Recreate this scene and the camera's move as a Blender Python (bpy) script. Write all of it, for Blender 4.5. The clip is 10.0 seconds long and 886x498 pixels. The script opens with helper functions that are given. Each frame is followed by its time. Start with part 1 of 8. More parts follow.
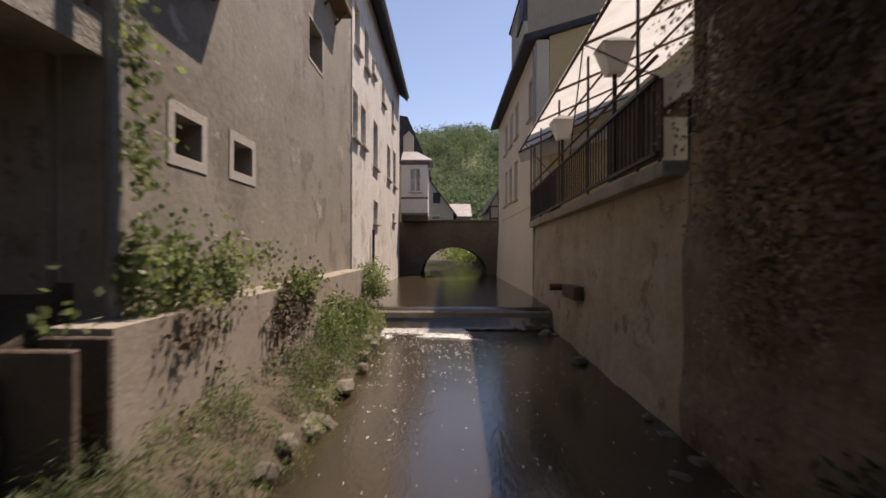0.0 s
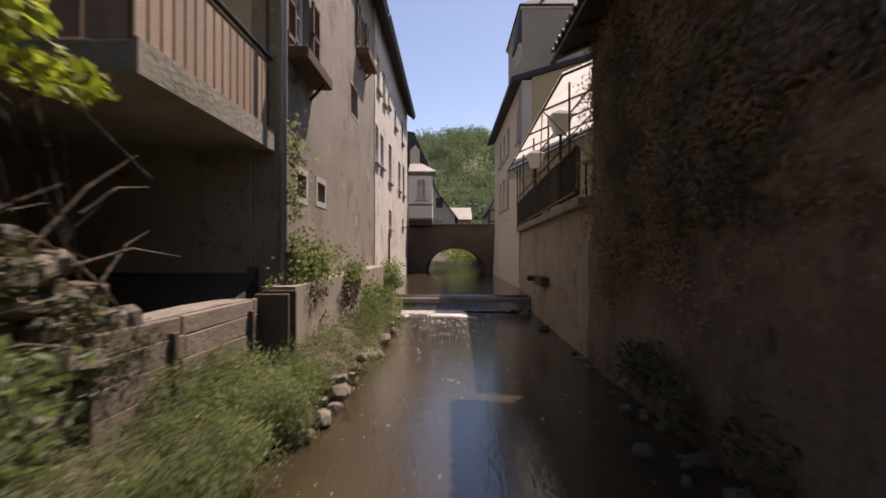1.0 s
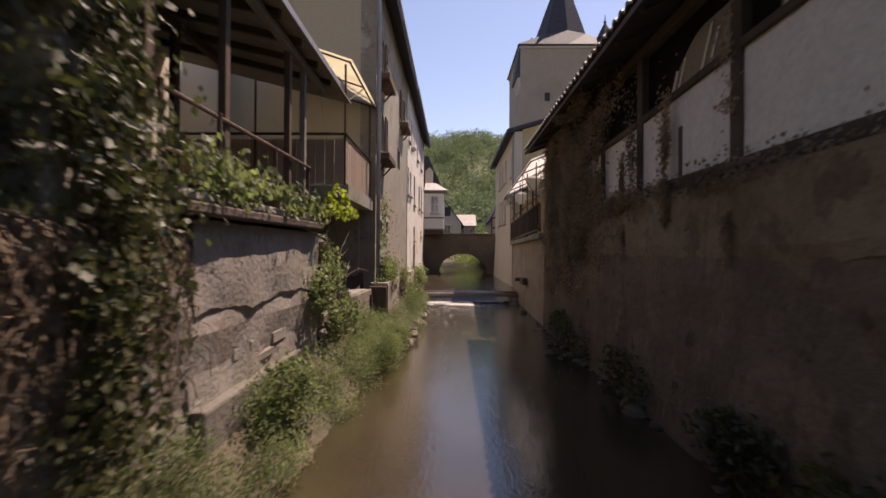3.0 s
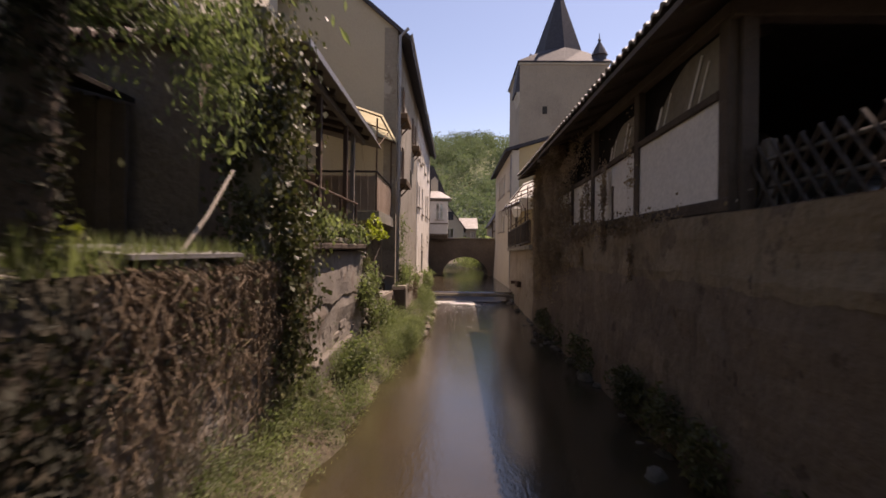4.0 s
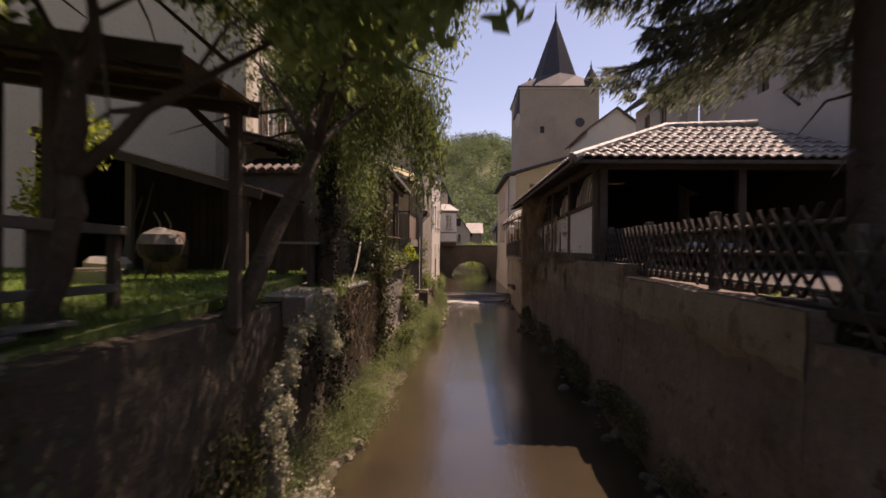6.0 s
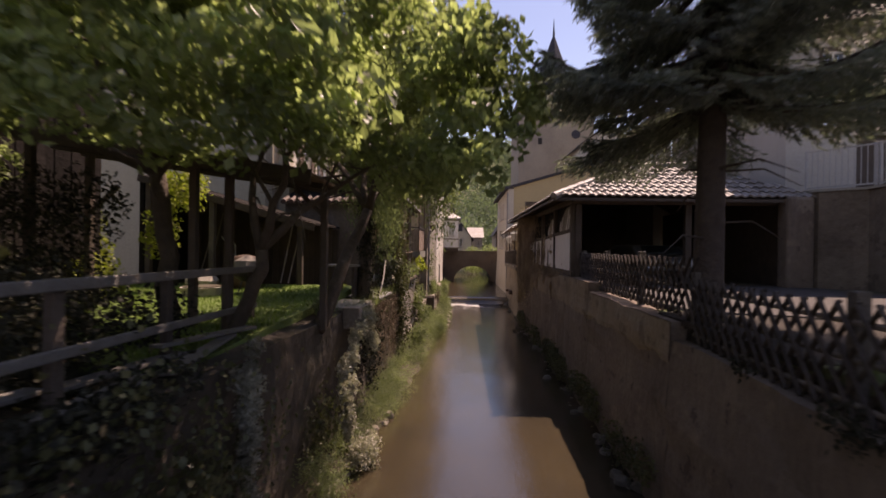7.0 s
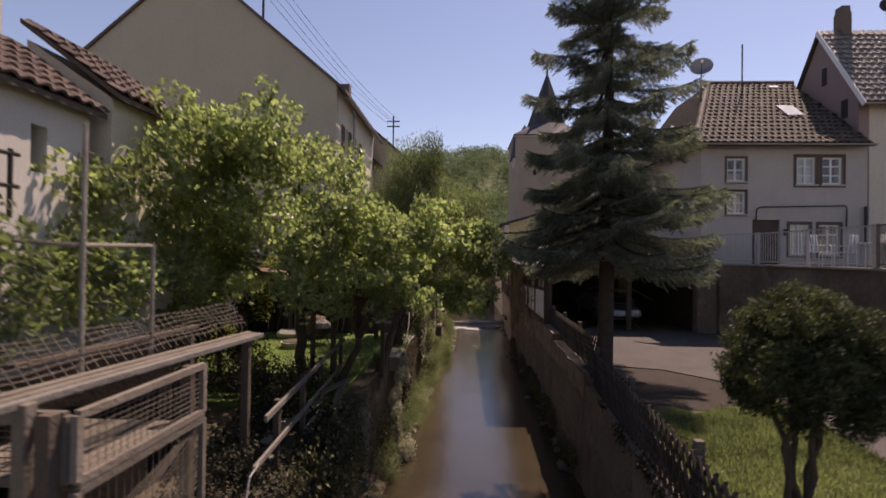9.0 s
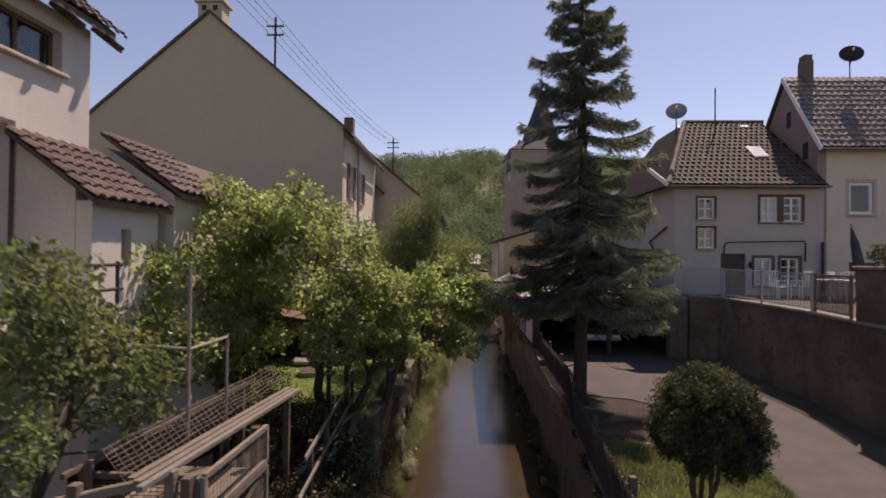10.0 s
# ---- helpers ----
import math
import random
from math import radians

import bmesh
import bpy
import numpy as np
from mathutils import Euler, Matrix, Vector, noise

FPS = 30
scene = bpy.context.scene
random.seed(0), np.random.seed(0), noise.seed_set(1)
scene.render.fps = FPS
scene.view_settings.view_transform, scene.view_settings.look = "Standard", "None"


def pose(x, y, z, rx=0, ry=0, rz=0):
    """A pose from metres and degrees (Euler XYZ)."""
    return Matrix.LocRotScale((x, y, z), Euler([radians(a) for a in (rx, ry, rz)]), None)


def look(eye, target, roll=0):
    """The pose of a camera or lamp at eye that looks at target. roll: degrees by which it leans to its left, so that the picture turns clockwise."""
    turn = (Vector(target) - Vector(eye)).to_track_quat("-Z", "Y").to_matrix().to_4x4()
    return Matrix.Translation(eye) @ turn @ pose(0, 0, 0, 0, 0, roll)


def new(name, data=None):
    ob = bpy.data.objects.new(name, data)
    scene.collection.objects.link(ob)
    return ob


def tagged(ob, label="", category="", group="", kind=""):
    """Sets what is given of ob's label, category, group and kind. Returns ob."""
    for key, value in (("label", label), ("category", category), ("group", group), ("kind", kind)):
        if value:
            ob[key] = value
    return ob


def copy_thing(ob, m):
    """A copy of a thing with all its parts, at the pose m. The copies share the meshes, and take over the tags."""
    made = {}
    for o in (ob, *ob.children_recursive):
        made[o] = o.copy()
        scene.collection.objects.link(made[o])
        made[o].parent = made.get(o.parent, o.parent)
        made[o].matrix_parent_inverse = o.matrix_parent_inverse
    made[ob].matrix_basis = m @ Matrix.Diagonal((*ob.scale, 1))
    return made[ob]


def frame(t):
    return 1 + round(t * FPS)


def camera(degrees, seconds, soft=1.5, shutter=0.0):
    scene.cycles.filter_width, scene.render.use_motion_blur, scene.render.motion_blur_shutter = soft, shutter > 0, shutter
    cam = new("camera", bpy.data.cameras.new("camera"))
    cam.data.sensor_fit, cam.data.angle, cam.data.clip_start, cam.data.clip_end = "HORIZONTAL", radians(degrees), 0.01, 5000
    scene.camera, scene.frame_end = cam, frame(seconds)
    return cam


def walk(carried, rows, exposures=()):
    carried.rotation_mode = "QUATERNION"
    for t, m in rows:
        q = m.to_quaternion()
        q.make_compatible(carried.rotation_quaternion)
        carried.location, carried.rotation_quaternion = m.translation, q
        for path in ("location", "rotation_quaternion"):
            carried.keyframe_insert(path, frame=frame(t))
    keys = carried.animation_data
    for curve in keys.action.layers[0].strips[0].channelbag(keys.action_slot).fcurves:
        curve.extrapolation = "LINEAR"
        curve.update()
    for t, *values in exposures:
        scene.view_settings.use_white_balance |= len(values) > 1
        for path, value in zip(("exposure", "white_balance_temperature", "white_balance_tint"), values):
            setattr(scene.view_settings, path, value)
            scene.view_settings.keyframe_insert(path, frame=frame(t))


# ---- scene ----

# camera and its way
cam = camera(85.7, 10.0, soft=1.6, shutter=0.5)
PATH = [
    (0, (0.012, -0.174, 2.018), (-0.004, 1.826, 2.02), 0.1),
    (0.5, (0.022, -1.704, 2.015), (0.0, 0.296, 2.017), -0.0),
    (1, (-0.022, -3.295, 2.002), (-0.045, -1.295, 2.009), 0.0),
    (1.5, (-0.094, -4.764, 2.08), (-0.12, -2.764, 2.085), 0.1),
    (2, (-0.211, -6.213, 2.165), (-0.242, -4.213, 2.171), 0.2),
    (3.5, (-0.406, -10.254, 2.485), (-0.449, -8.255, 2.492), 0.5),
    (4, (-0.475, -11.656, 2.649), (-0.52, -9.657, 2.653), 0.7),
    (4.5, (-0.51, -12.98, 2.784), (-0.564, -10.981, 2.785), 0.5),
    (5, (-0.52, -14.386, 2.927), (-0.584, -12.387, 2.927), 0.5),
    (5.5, (-0.525, -15.658, 3.115), (-0.596, -13.66, 3.11), 0.4),
    (7, (-0.673, -19.517, 3.748), (-0.749, -17.518, 3.745), 0.8),
    (7.5, (-0.676, -20.725, 4.1), (-0.759, -18.727, 4.095), 0.5),
    (8, (-0.76, -21.958, 4.457), (-0.838, -19.959, 4.47), 0.8),
    (8.5, (-0.76, -23.165, 4.93), (-0.843, -21.167, 4.947), 0.8),
    (9, (-0.772, -24.243, 5.521), (-0.853, -22.245, 5.542), 0.7),
    (9.5, (-0.702, -25.145, 6.105), (-0.78, -23.146, 6.13), 0.6),
    (10, (-0.714, -26.019, 6.746), (-0.786, -24.02, 6.769), 0.6),
]
walk(cam, [(t, look(eye, target, roll)) for t, eye, target, roll in PATH], [(0.0, 0.66, 7350, 24), (1.5, 0.79, 7500, 28), (3.5, 0.87, 7800, 30), (5.5, 0.63, 8500, 36), (7.0, 0.92, 8100, 37), (8.5, 0.64, 7800, 33), (10.0, 0.48, 7800, 32)])

# ---- daylight: clear summer noon, sun ahead and to the right ----
SUN = Vector((0.33, 0.45, 1.0)).normalized()
world = bpy.data.worlds.new("sky")
scene.world = world
world.use_nodes = True
wn = world.node_tree
sky = wn.nodes.new("ShaderNodeTexSky")
sky.sky_type = "NISHITA"
sky.sun_disc = False
sky.sun_elevation = math.asin(SUN.z)
sky.sun_rotation = math.atan2(SUN.x, SUN.y)
sky.air_density, sky.dust_density, sky.ozone_density = 1.0, 0.3, 2.0
wn.nodes["Background"].inputs["Strength"].default_value = 0.1
wn.links.new(sky.outputs[0], wn.nodes["Background"].inputs[0])
sun = new("sun", bpy.data.lights.new("sun", "SUN"))
sun.data.energy, sun.data.angle, sun.data.color = 4.1, radians(0.53), (1.0, 0.95, 0.86)
sun.matrix_world = look((0, 0, 60), Vector((0, 0, 60)) - SUN)

# ---- materials ----
def shader(name):
    m = bpy.data.materials.new(name)
    m.use_nodes = True
    return m, m.node_tree, m.node_tree.nodes["Principled BSDF"]


def node(nt, kind, **inputs):
    n = nt.nodes.new(kind)
    for k, v in inputs.items():
        n.inputs[k.replace("_", " ")].default_value = v
    return n


def rgba(c):
    return (*c, 1.0)


def blend(nt, fac, a, b, how="MIX"):
    n = nt.nodes.new("ShaderNodeMix")
    n.data_type, n.blend_type = "RGBA", how
    for i, v in ((0, fac), (6, a), (7, b)):
        if hasattr(v, "links"):
            nt.links.new(v, n.inputs[i])
        else:
            n.inputs[i].default_value = v if i == 0 else rgba(v) if len(v) == 3 else v
    return n.outputs[2]


def noisy(nt, scale, lo, hi, stretch=(1, 1, 1), detail=6.0, rough=0.6, shift=0.0):
    tc = nt.nodes.new("ShaderNodeTexCoord")
    mp = nt.nodes.new("ShaderNodeMapping")
    mp.inputs["Scale"].default_value = stretch
    mp.inputs["Location"].default_value = (shift, shift * 1.7, shift * 0.3)
    nt.links.new(tc.outputs["Object"], mp.inputs[0])
    nz = node(nt, "ShaderNodeTexNoise", Scale=scale, Detail=detail, Roughness=rough)
    nt.links.new(mp.outputs[0], nz.inputs["Vector"])
    mr = node(nt, "ShaderNodeMapRange", From_Min=lo, From_Max=hi)
    nt.links.new(nz.outputs[0], mr.inputs[0])
    return mr.outputs[0]


def surf(name, c1, c2, scale=2.0, c3=None, scale3=0.5, rough=0.88, bump=0.3, grain=25.0, streak=0.0, metal=0.0, rand=0.0, island=0.0, cut=(0.52, 0.68), spec=0.3, flakes=()):
    """A weathered surface: two tones at one scale, stains at another, run-off streaks, fine relief."""
    m, nt, b = shader(name)
    col = blend(nt, noisy(nt, scale, 0.35, 0.65), c1, c2)
    if c3:
        col = blend(nt, noisy(nt, scale3, cut[0], cut[1], detail=8.0, shift=3.1), col, c3)
    if streak:
        dark = tuple(v * 0.35 for v in c2)
        s = noisy(nt, 2.2, 0.55, 0.8, stretch=(1.6, 1.6, 0.16), shift=7.0)
        mu = nt.nodes.new("ShaderNodeMath")
        mu.operation = "MULTIPLY"
        mu.inputs[1].default_value = streak
        nt.links.new(s, mu.inputs[0])
        col = blend(nt, mu.outputs[0], col, dark)
    for i, (tone, sc, lo, hi) in enumerate(flakes):
        col = blend(nt, noisy(nt, sc, lo, hi, detail=10.0, rough=0.68, shift=11.0 + 5 * i), col, tone)
    fine = noisy(nt, grain, 0.25, 0.75, detail=4.0, shift=1.3)
    col = blend(nt, 0.35, col, blend(nt, fine, tuple(v * 0.55 for v in c1), tuple(min(1, v * 1.35) for v in c1)))
    for amount, kind, out in ((rand, "ShaderNodeObjectInfo", "Random"), (island, "ShaderNodeNewGeometry", "Random Per Island")):
        if amount:
            inf = nt.nodes.new(kind)
            mr = node(nt, "ShaderNodeMapRange", To_Min=1 - amount, To_Max=1 + amount)
            nt.links.new(inf.outputs[out], mr.inputs[0])
            cc = nt.nodes.new("ShaderNodeCombineColor")
            for i in range(3):
                nt.links.new(mr.outputs[0], cc.inputs[i])
            col = blend(nt, 1.0, col, cc.outputs[0], "MULTIPLY")
    nt.links.new(col, b.inputs["Base Color"])
    b.inputs["Roughness"].default_value = rough
    b.inputs["Metallic"].default_value = metal
    b.inputs["Specular IOR Level"].default_value = spec
    if bump:
        bp = node(nt, "ShaderNodeBump", Strength=bump, Distance=0.02)
        both = nt.nodes.new("ShaderNodeMath")
        both.operation = "ADD"
        nt.links.new(fine, both.inputs[0])
        nt.links.new(noisy(nt, grain * 0.22, 0.3, 0.7, shift=5.0), both.inputs[1])
        nt.links.new(both.outputs[0], bp.inputs["Height"])
        nt.links.new(bp.outputs[0], b.inputs["Normal"])
    return m


def leaf(name, c1, c2, glow=0.35, rough=0.55, patch=1.1):
    m, nt, b = shader(name)
    inf = nt.nodes.new("ShaderNodeNewGeometry")
    col = blend(nt, inf.outputs["Random Per Island"], c1, c2)
    col = blend(nt, noisy(nt, patch, 0.4, 0.65, detail=2.0), col, tuple(v * 0.6 for v in c1))
    nt.links.new(col, b.inputs["Base Color"])
    b.inputs["Roughness"].default_value = rough
    b.inputs["Specular IOR Level"].default_value = 0.35
    tr = nt.nodes.new("ShaderNodeBsdfTranslucent")
    nt.links.new(blend(nt, 1.0, col, (1.2, 1.4, 0.85), "MULTIPLY"), tr.inputs[0])
    mx = nt.nodes.new("ShaderNodeMixShader")
    mx.inputs[0].default_value = glow
    nt.links.new(b.outputs[0], mx.inputs[1])
    nt.links.new(tr.outputs[0], mx.inputs[2])
    nt.links.new(mx.outputs[0], nt.nodes["Material Output"].inputs[0])
    return m


def plain(name, c, rough=0.5, metal=0.0, **more):
    m, nt, b = shader(name)
    b.inputs["Base Color"].default_value = rgba(c)
    b.inputs["Roughness"].default_value = rough
    b.inputs["Metallic"].default_value = metal
    for k, v in more.items():
        b.inputs[k.replace("_", " ")].default_value = v
    return m


# ---- mesh building ----
class Shape:
    """Collects corners and faces, and becomes one mesh object."""

    def __init__(self):
        self.v, self.f = [], []

    def add(self, vs, fs):
        n = len(self.v)
        self.v += [tuple(p) for p in vs]
        self.f += [tuple(i + n for i in f) for f in fs]
        return self

    def face(self, *ps):
        return self.add(ps, [range(len(ps))])

    def box(self, x0, x1, y0, y1, z0, z1, c=0.0):
        if c <= 0:
            vs = [(x, y, z) for z in (z0, z1) for y in (y0, y1) for x in (x0, x1)]
            return self.add(vs, [(0, 2, 3, 1), (4, 5, 7, 6), (0, 1, 5, 4), (2, 6, 7, 3), (0, 4, 6, 2), (1, 3, 7, 5)])
        m = Matrix.LocRotScale(((x0 + x1) / 2, (y0 + y1) / 2, (z0 + z1) / 2), None, None)
        return self.block(m, x1 - x0, y1 - y0, z1 - z0, c)

    def block(self, m, sx, sy, sz, c=0.0):
        """A box of that size at the pose m, its edges chamfered by c."""
        hx, hy, hz = sx / 2, sy / 2, sz / 2
        if c <= 0:
            vs = [m @ Vector((x, y, z)) for z in (-hz, hz) for y in (-hy, hy) for x in (-hx, hx)]
            return self.add(vs, [(0, 2, 3, 1), (4, 5, 7, 6), (0, 1, 5, 4), (2, 6, 7, 3), (0, 4, 6, 2), (1, 3, 7, 5)])
        c = min(c, hx * 0.9, hy * 0.9, hz * 0.9)
        vs, at = [], {}
        for i, sxn in enumerate((-1, 1)):
            for j, syn in enumerate((-1, 1)):
                for k, szn in enumerate((-1, 1)):
                    for ax in range(3):
                        p = [sxn * (hx - c), syn * (hy - c), szn * (hz - c)]
                        p[ax] += (sxn, syn, szn)[ax] * c
                        at[i, j, k, ax] = len(vs)
                        vs.append(m @ Vector(p))
        fs = []
        for ax in range(3):
            o = [a for a in range(3) if a != ax]
            for s in (0, 1):
                ring = []
                for a, b in ((0, 0), (1, 0), (1, 1), (0, 1)):
                    key = [0, 0, 0]
                    key[ax], key[o[0]], key[o[1]] = s, a, b
                    ring.append(at[(*key, ax)])
                fs.append(ring if (s == 1) == (ax != 1) else ring[::-1])
            for a in (0, 1):
                for b in (0, 1):
                    k0, k1 = [0, 0, 0], [0, 0, 0]
                    k0[ax], k1[ax] = 0, 1
                    for k in (k0, k1):
                        k[o[0]], k[o[1]] = a, b
                    fs.append([at[(*k0, o[0])], at[(*k0, o[1])], at[(*k1, o[1])], at[(*k1, o[0])]])
        for i in (0, 1):
            for j in (0, 1):
                for k in (0, 1):
                    fs.append([at[i, j, k, 0], at[i, j, k, 1], at[i, j, k, 2]])
        return self.add(vs, fs)

    def beam(self, p, q, w, h, c=0.0, up=(0, 0, 1)):
        """A squared timber from p to q, w wide and h high."""
        p, q = Vector(p), Vector(q)
        d = (q - p).normalized()
        side = d.cross(Vector(up))
        side = side.normalized() if side.length > 1e-4 else Vector((1, 0, 0))
        top = side.cross(d)
        m = Matrix((side, d, top)).transposed().to_4x4()
        m.translation = (p + q) / 2
        return self.block(m, w, (q - p).length, h, c)

    def tube(self, ps, rs, n=8, cap=True):
        """A round bar through the points ps, with radius or radii rs."""
        ps = [Vector(p) for p in ps]
        rs = [rs] * len(ps) if not hasattr(rs, "__len__") else rs
        vs, fs = [], []
        d0 = (ps[1] - ps[0]).normalized()
        ref = d0.cross(Vector((0.31, 0.83, 0.46))).normalized()
        for i, (p, r) in enumerate(zip(ps, rs)):
            d = (ps[min(i + 1, len(ps) - 1)] - ps[max(i - 1, 0)]).normalized()
            a = (ref - d * ref.dot(d)).normalized()
            b = d.cross(a)
            ref = a
            vs += [p + r * (math.cos(2 * math.pi * k / n) * a + math.sin(2 * math.pi * k / n) * b) for k in range(n)]
        for i in range(len(ps) - 1):
            for k in range(n):
                fs.append((i * n + k, i * n + (k + 1) % n, (i + 1) * n + (k + 1) % n, (i + 1) * n + k))
        if cap:
            fs += [tuple(range(n))[::-1], tuple((len(ps) - 1) * n + k for k in range(n))]
        return self.add(vs, fs)

    def prism(self, ring, shift):
        """A flat polygon pushed by the vector shift."""
        n, s = len(ring), Vector(shift)
        vs = [Vector(p) for p in ring] + [Vector(p) + s for p in ring]
        fs = [tuple(range(n))[::-1], tuple(range(n, 2 * n))]
        fs += [(i, (i + 1) % n, (i + 1) % n + n, i + n) for i in range(n)]
        return self.add(vs, fs)

    def wall(self, p, q, z0, z1, thick, holes=(), top=None):
        """An upright wall from p to q (x, y), its outer face on that line, thickness to the left of it, with holes (a, b, lo, hi) that go through."""
        p, q = Vector((*p, 0)), Vector((*q, 0))
        d = (q - p).normalized()
        nrm = Vector((-d.y, d.x, 0)) * thick
        L = (q - p).length
        us = sorted({0.0, L, *[u for h in holes for u in h[:2]]})
        zs = sorted({z0, z1, *[z for h in holes for z in h[2:]]})

        def solid(i, j):
            u, z = (us[i] + us[i + 1]) / 2, (zs[j] + zs[j + 1]) / 2
            return not any(a < u < b and lo < z < hi for a, b, lo, hi in holes)

        def at(u, z, back):
            return p + d * u + Vector((0, 0, z)) + (nrm if back else Vector())

        nu, nz = len(us) - 1, len(zs) - 1
        ok = [[solid(i, j) for j in range(nz)] for i in range(nu)]
        for i in range(nu):
            for j in range(nz):
                if not ok[i][j]:
                    continue
                a, b, lo, hi = us[i], us[i + 1], zs[j], zs[j + 1]
                self.face(at(a, lo, 0), at(b, lo, 0), at(b, hi, 0), at(a, hi, 0))
                self.face(at(a, hi, 1), at(b, hi, 1), at(b, lo, 1), at(a, lo, 1))
                if i == 0 or not ok[i - 1][j]:
                    self.face(at(a, lo, 1), at(a, lo, 0), at(a, hi, 0), at(a, hi, 1))
                if i == nu - 1 or not ok[i + 1][j]:
                    self.face(at(b, lo, 0), at(b, lo, 1), at(b, hi, 1), at(b, hi, 0))
                if j == 0 or not ok[i][j - 1]:
                    self.face(at(a, lo, 1), at(b, lo, 1), at(b, lo, 0), at(a, lo, 0))
                if j == nz - 1 or not ok[i][j + 1]:
                    self.face(at(a, hi, 0), at(b, hi, 0), at(b, hi, 1), at(a, hi, 1))
        return self

    def mesh(self, name, mat, smooth=False):
        me = bpy.data.meshes.new(name)
        me.from_pydata(self.v, [], self.f)
        me.validate()
        if smooth:
            me.polygons.foreach_set("use_smooth", [True] * len(me.polygons))
        for m in mat if isinstance(mat, (list, tuple)) else [mat]:
            me.materials.append(m)
        return me


def thing(name, label, category, group="", kind=""):
    """An Empty that carries the parts of one thing."""
    return tagged(new(name), label, category, group, kind)


def part(name, shape, mat, parent=None, label="", smooth=False):
    ob = new(name, shape.mesh(name, mat, smooth))
    if parent:
        ob.parent = parent
    if label:
        tagged(ob, label)
    return ob


def solid(name, shape, mat, label, category, group="", kind="", smooth=False):
    """A thing of one mesh."""
    return tagged(part(name, shape, mat, smooth=smooth), label, category, group, kind)


def worn(ob, width=0.01, seg=2):
    b = ob.modifiers.new("edge", "BEVEL")
    b.width, b.segments, b.limit_method = width, seg, "ANGLE"
    return ob


def foliage(rng, blobs, n, size, flat=0.0, shell=0.55, droop=0.0, aspect=1.7, lump=0.45):
    """Leaves as folded lozenges spread through the outer part of uneven balls (x, y, z, rx, ry, rz)."""
    s = Shape()
    vol = np.array([b[3] * b[4] * b[5] for b in blobs]) ** 0.75
    which = rng.choice(len(blobs), n, p=vol / vol.sum())
    d = rng.normal(size=(n, 3))
    d /= np.linalg.norm(d, axis=1)[:, None]
    B = np.array(blobs)[which]
    wob = np.array([noise.noise(Vector((b[0] + 2.3 * q[0], b[1] + 2.3 * q[1], b[2] + 2.3 * q[2]))) for b, q in zip(B, d)])
    r = (shell + (1 - shell) * rng.random(n) ** 0.6) * (1 + lump * wob)
    c = B[:, :3] + d * B[:, 3:] * r[:, None]
    c[:, 2] -= droop * rng.random(n) ** 2
    a = rng.normal(size=(n, 3))
    a[:, 2] -= droop * 2
    a /= np.linalg.norm(a, axis=1)[:, None]
    nrm = rng.normal(size=(n, 3)) + d * 0.8
    nrm[:, 2] += flat
    b = np.cross(nrm, a)
    b /= np.linalg.norm(b, axis=1)[:, None] + 1e-9
    up = np.cross(a, b)
    ln = size * (0.6 + 0.8 * rng.random(n))[:, None]
    w = ln / aspect
    v = np.stack([c - a * ln / 2, c + b * w / 2 + up * w * 0.18, c + a * ln / 2, c - b * w / 2 + up * w * 0.18], 1).reshape(-1, 3)
    k = np.arange(n)[:, None] * 4
    s.v = v.tolist()
    s.f = np.concatenate([k + [0, 1, 2], k + [0, 2, 3]], 1).reshape(-1, 3).tolist()
    return s


def clumps(rng, blobs, k, small=0.42):
    """Breaks each ball of a crown into k smaller ones set about its outer part, so that gaps stay between."""
    out = []
    for x, y, z, rx, ry, rz in blobs:
        for _ in range(k):
            d = Vector(rng.normal(size=3)).normalized()
            f = rng.uniform(0.55, 0.95)
            r = small * rng.uniform(0.6, 1.25)
            out.append((x + d.x * rx * f, y + d.y * ry * f, z + d.z * rz * f, rx * r, ry * r, rz * r * 0.8))
    return out


def limb(rng, p, q, r0, r1, bend=0.15, k=6):
    """Points and radii of a crooked limb from p to q."""
    p, q = Vector(p), Vector(q)
    L = (q - p).length
    ps, rs = [], []
    off = Vector((rng.normal(), rng.normal(), 0.3 * rng.normal())) * bend * L
    for i in range(k + 1):
        t = i / k
        ps.append(p.lerp(q, t) + off * math.sin(math.pi * t) * 0.6 + Vector(rng.normal(size=3)) * 0.015 * L * (0 < i < k))
        rs.append(r0 + (r1 - r0) * t)
    return ps, rs

# ---- the surfaces of the place ----
M_RENDER_BROWN = surf("brown_render", (0.25, 0.222, 0.178), (0.32, 0.286, 0.235), 0.9, c3=(0.18, 0.15, 0.115), scale3=0.5, bump=0.18, grain=14, streak=0.35, flakes=(((0.175, 0.145, 0.11), 1.1, 0.54, 0.60), ((0.43, 0.395, 0.335), 1.3, 0.62, 0.64), ((0.13, 0.10, 0.078), 3.2, 0.65, 0.68)))
M_RENDER_WHITE = surf("white_render", (0.70, 0.66, 0.60), (0.60, 0.555, 0.495), 0.8, c3=(0.36, 0.30, 0.24), scale3=0.3, bump=0.3, grain=14, streak=0.55, cut=(0.55, 0.75), flakes=(((0.40, 0.34, 0.275), 1.3, 0.55, 0.59), ((0.26, 0.215, 0.17), 2.4, 0.62, 0.65)))
M_RENDER_CREAM = surf("cream_render", (0.46, 0.405, 0.30), (0.41, 0.36, 0.265), 0.5, bump=0.12, grain=30, streak=0.16)
M_RENDER_OCHRE = surf("ochre_render", (0.50, 0.40, 0.22), (0.44, 0.35, 0.20), 0.5, bump=0.12, grain=30, streak=0.1)
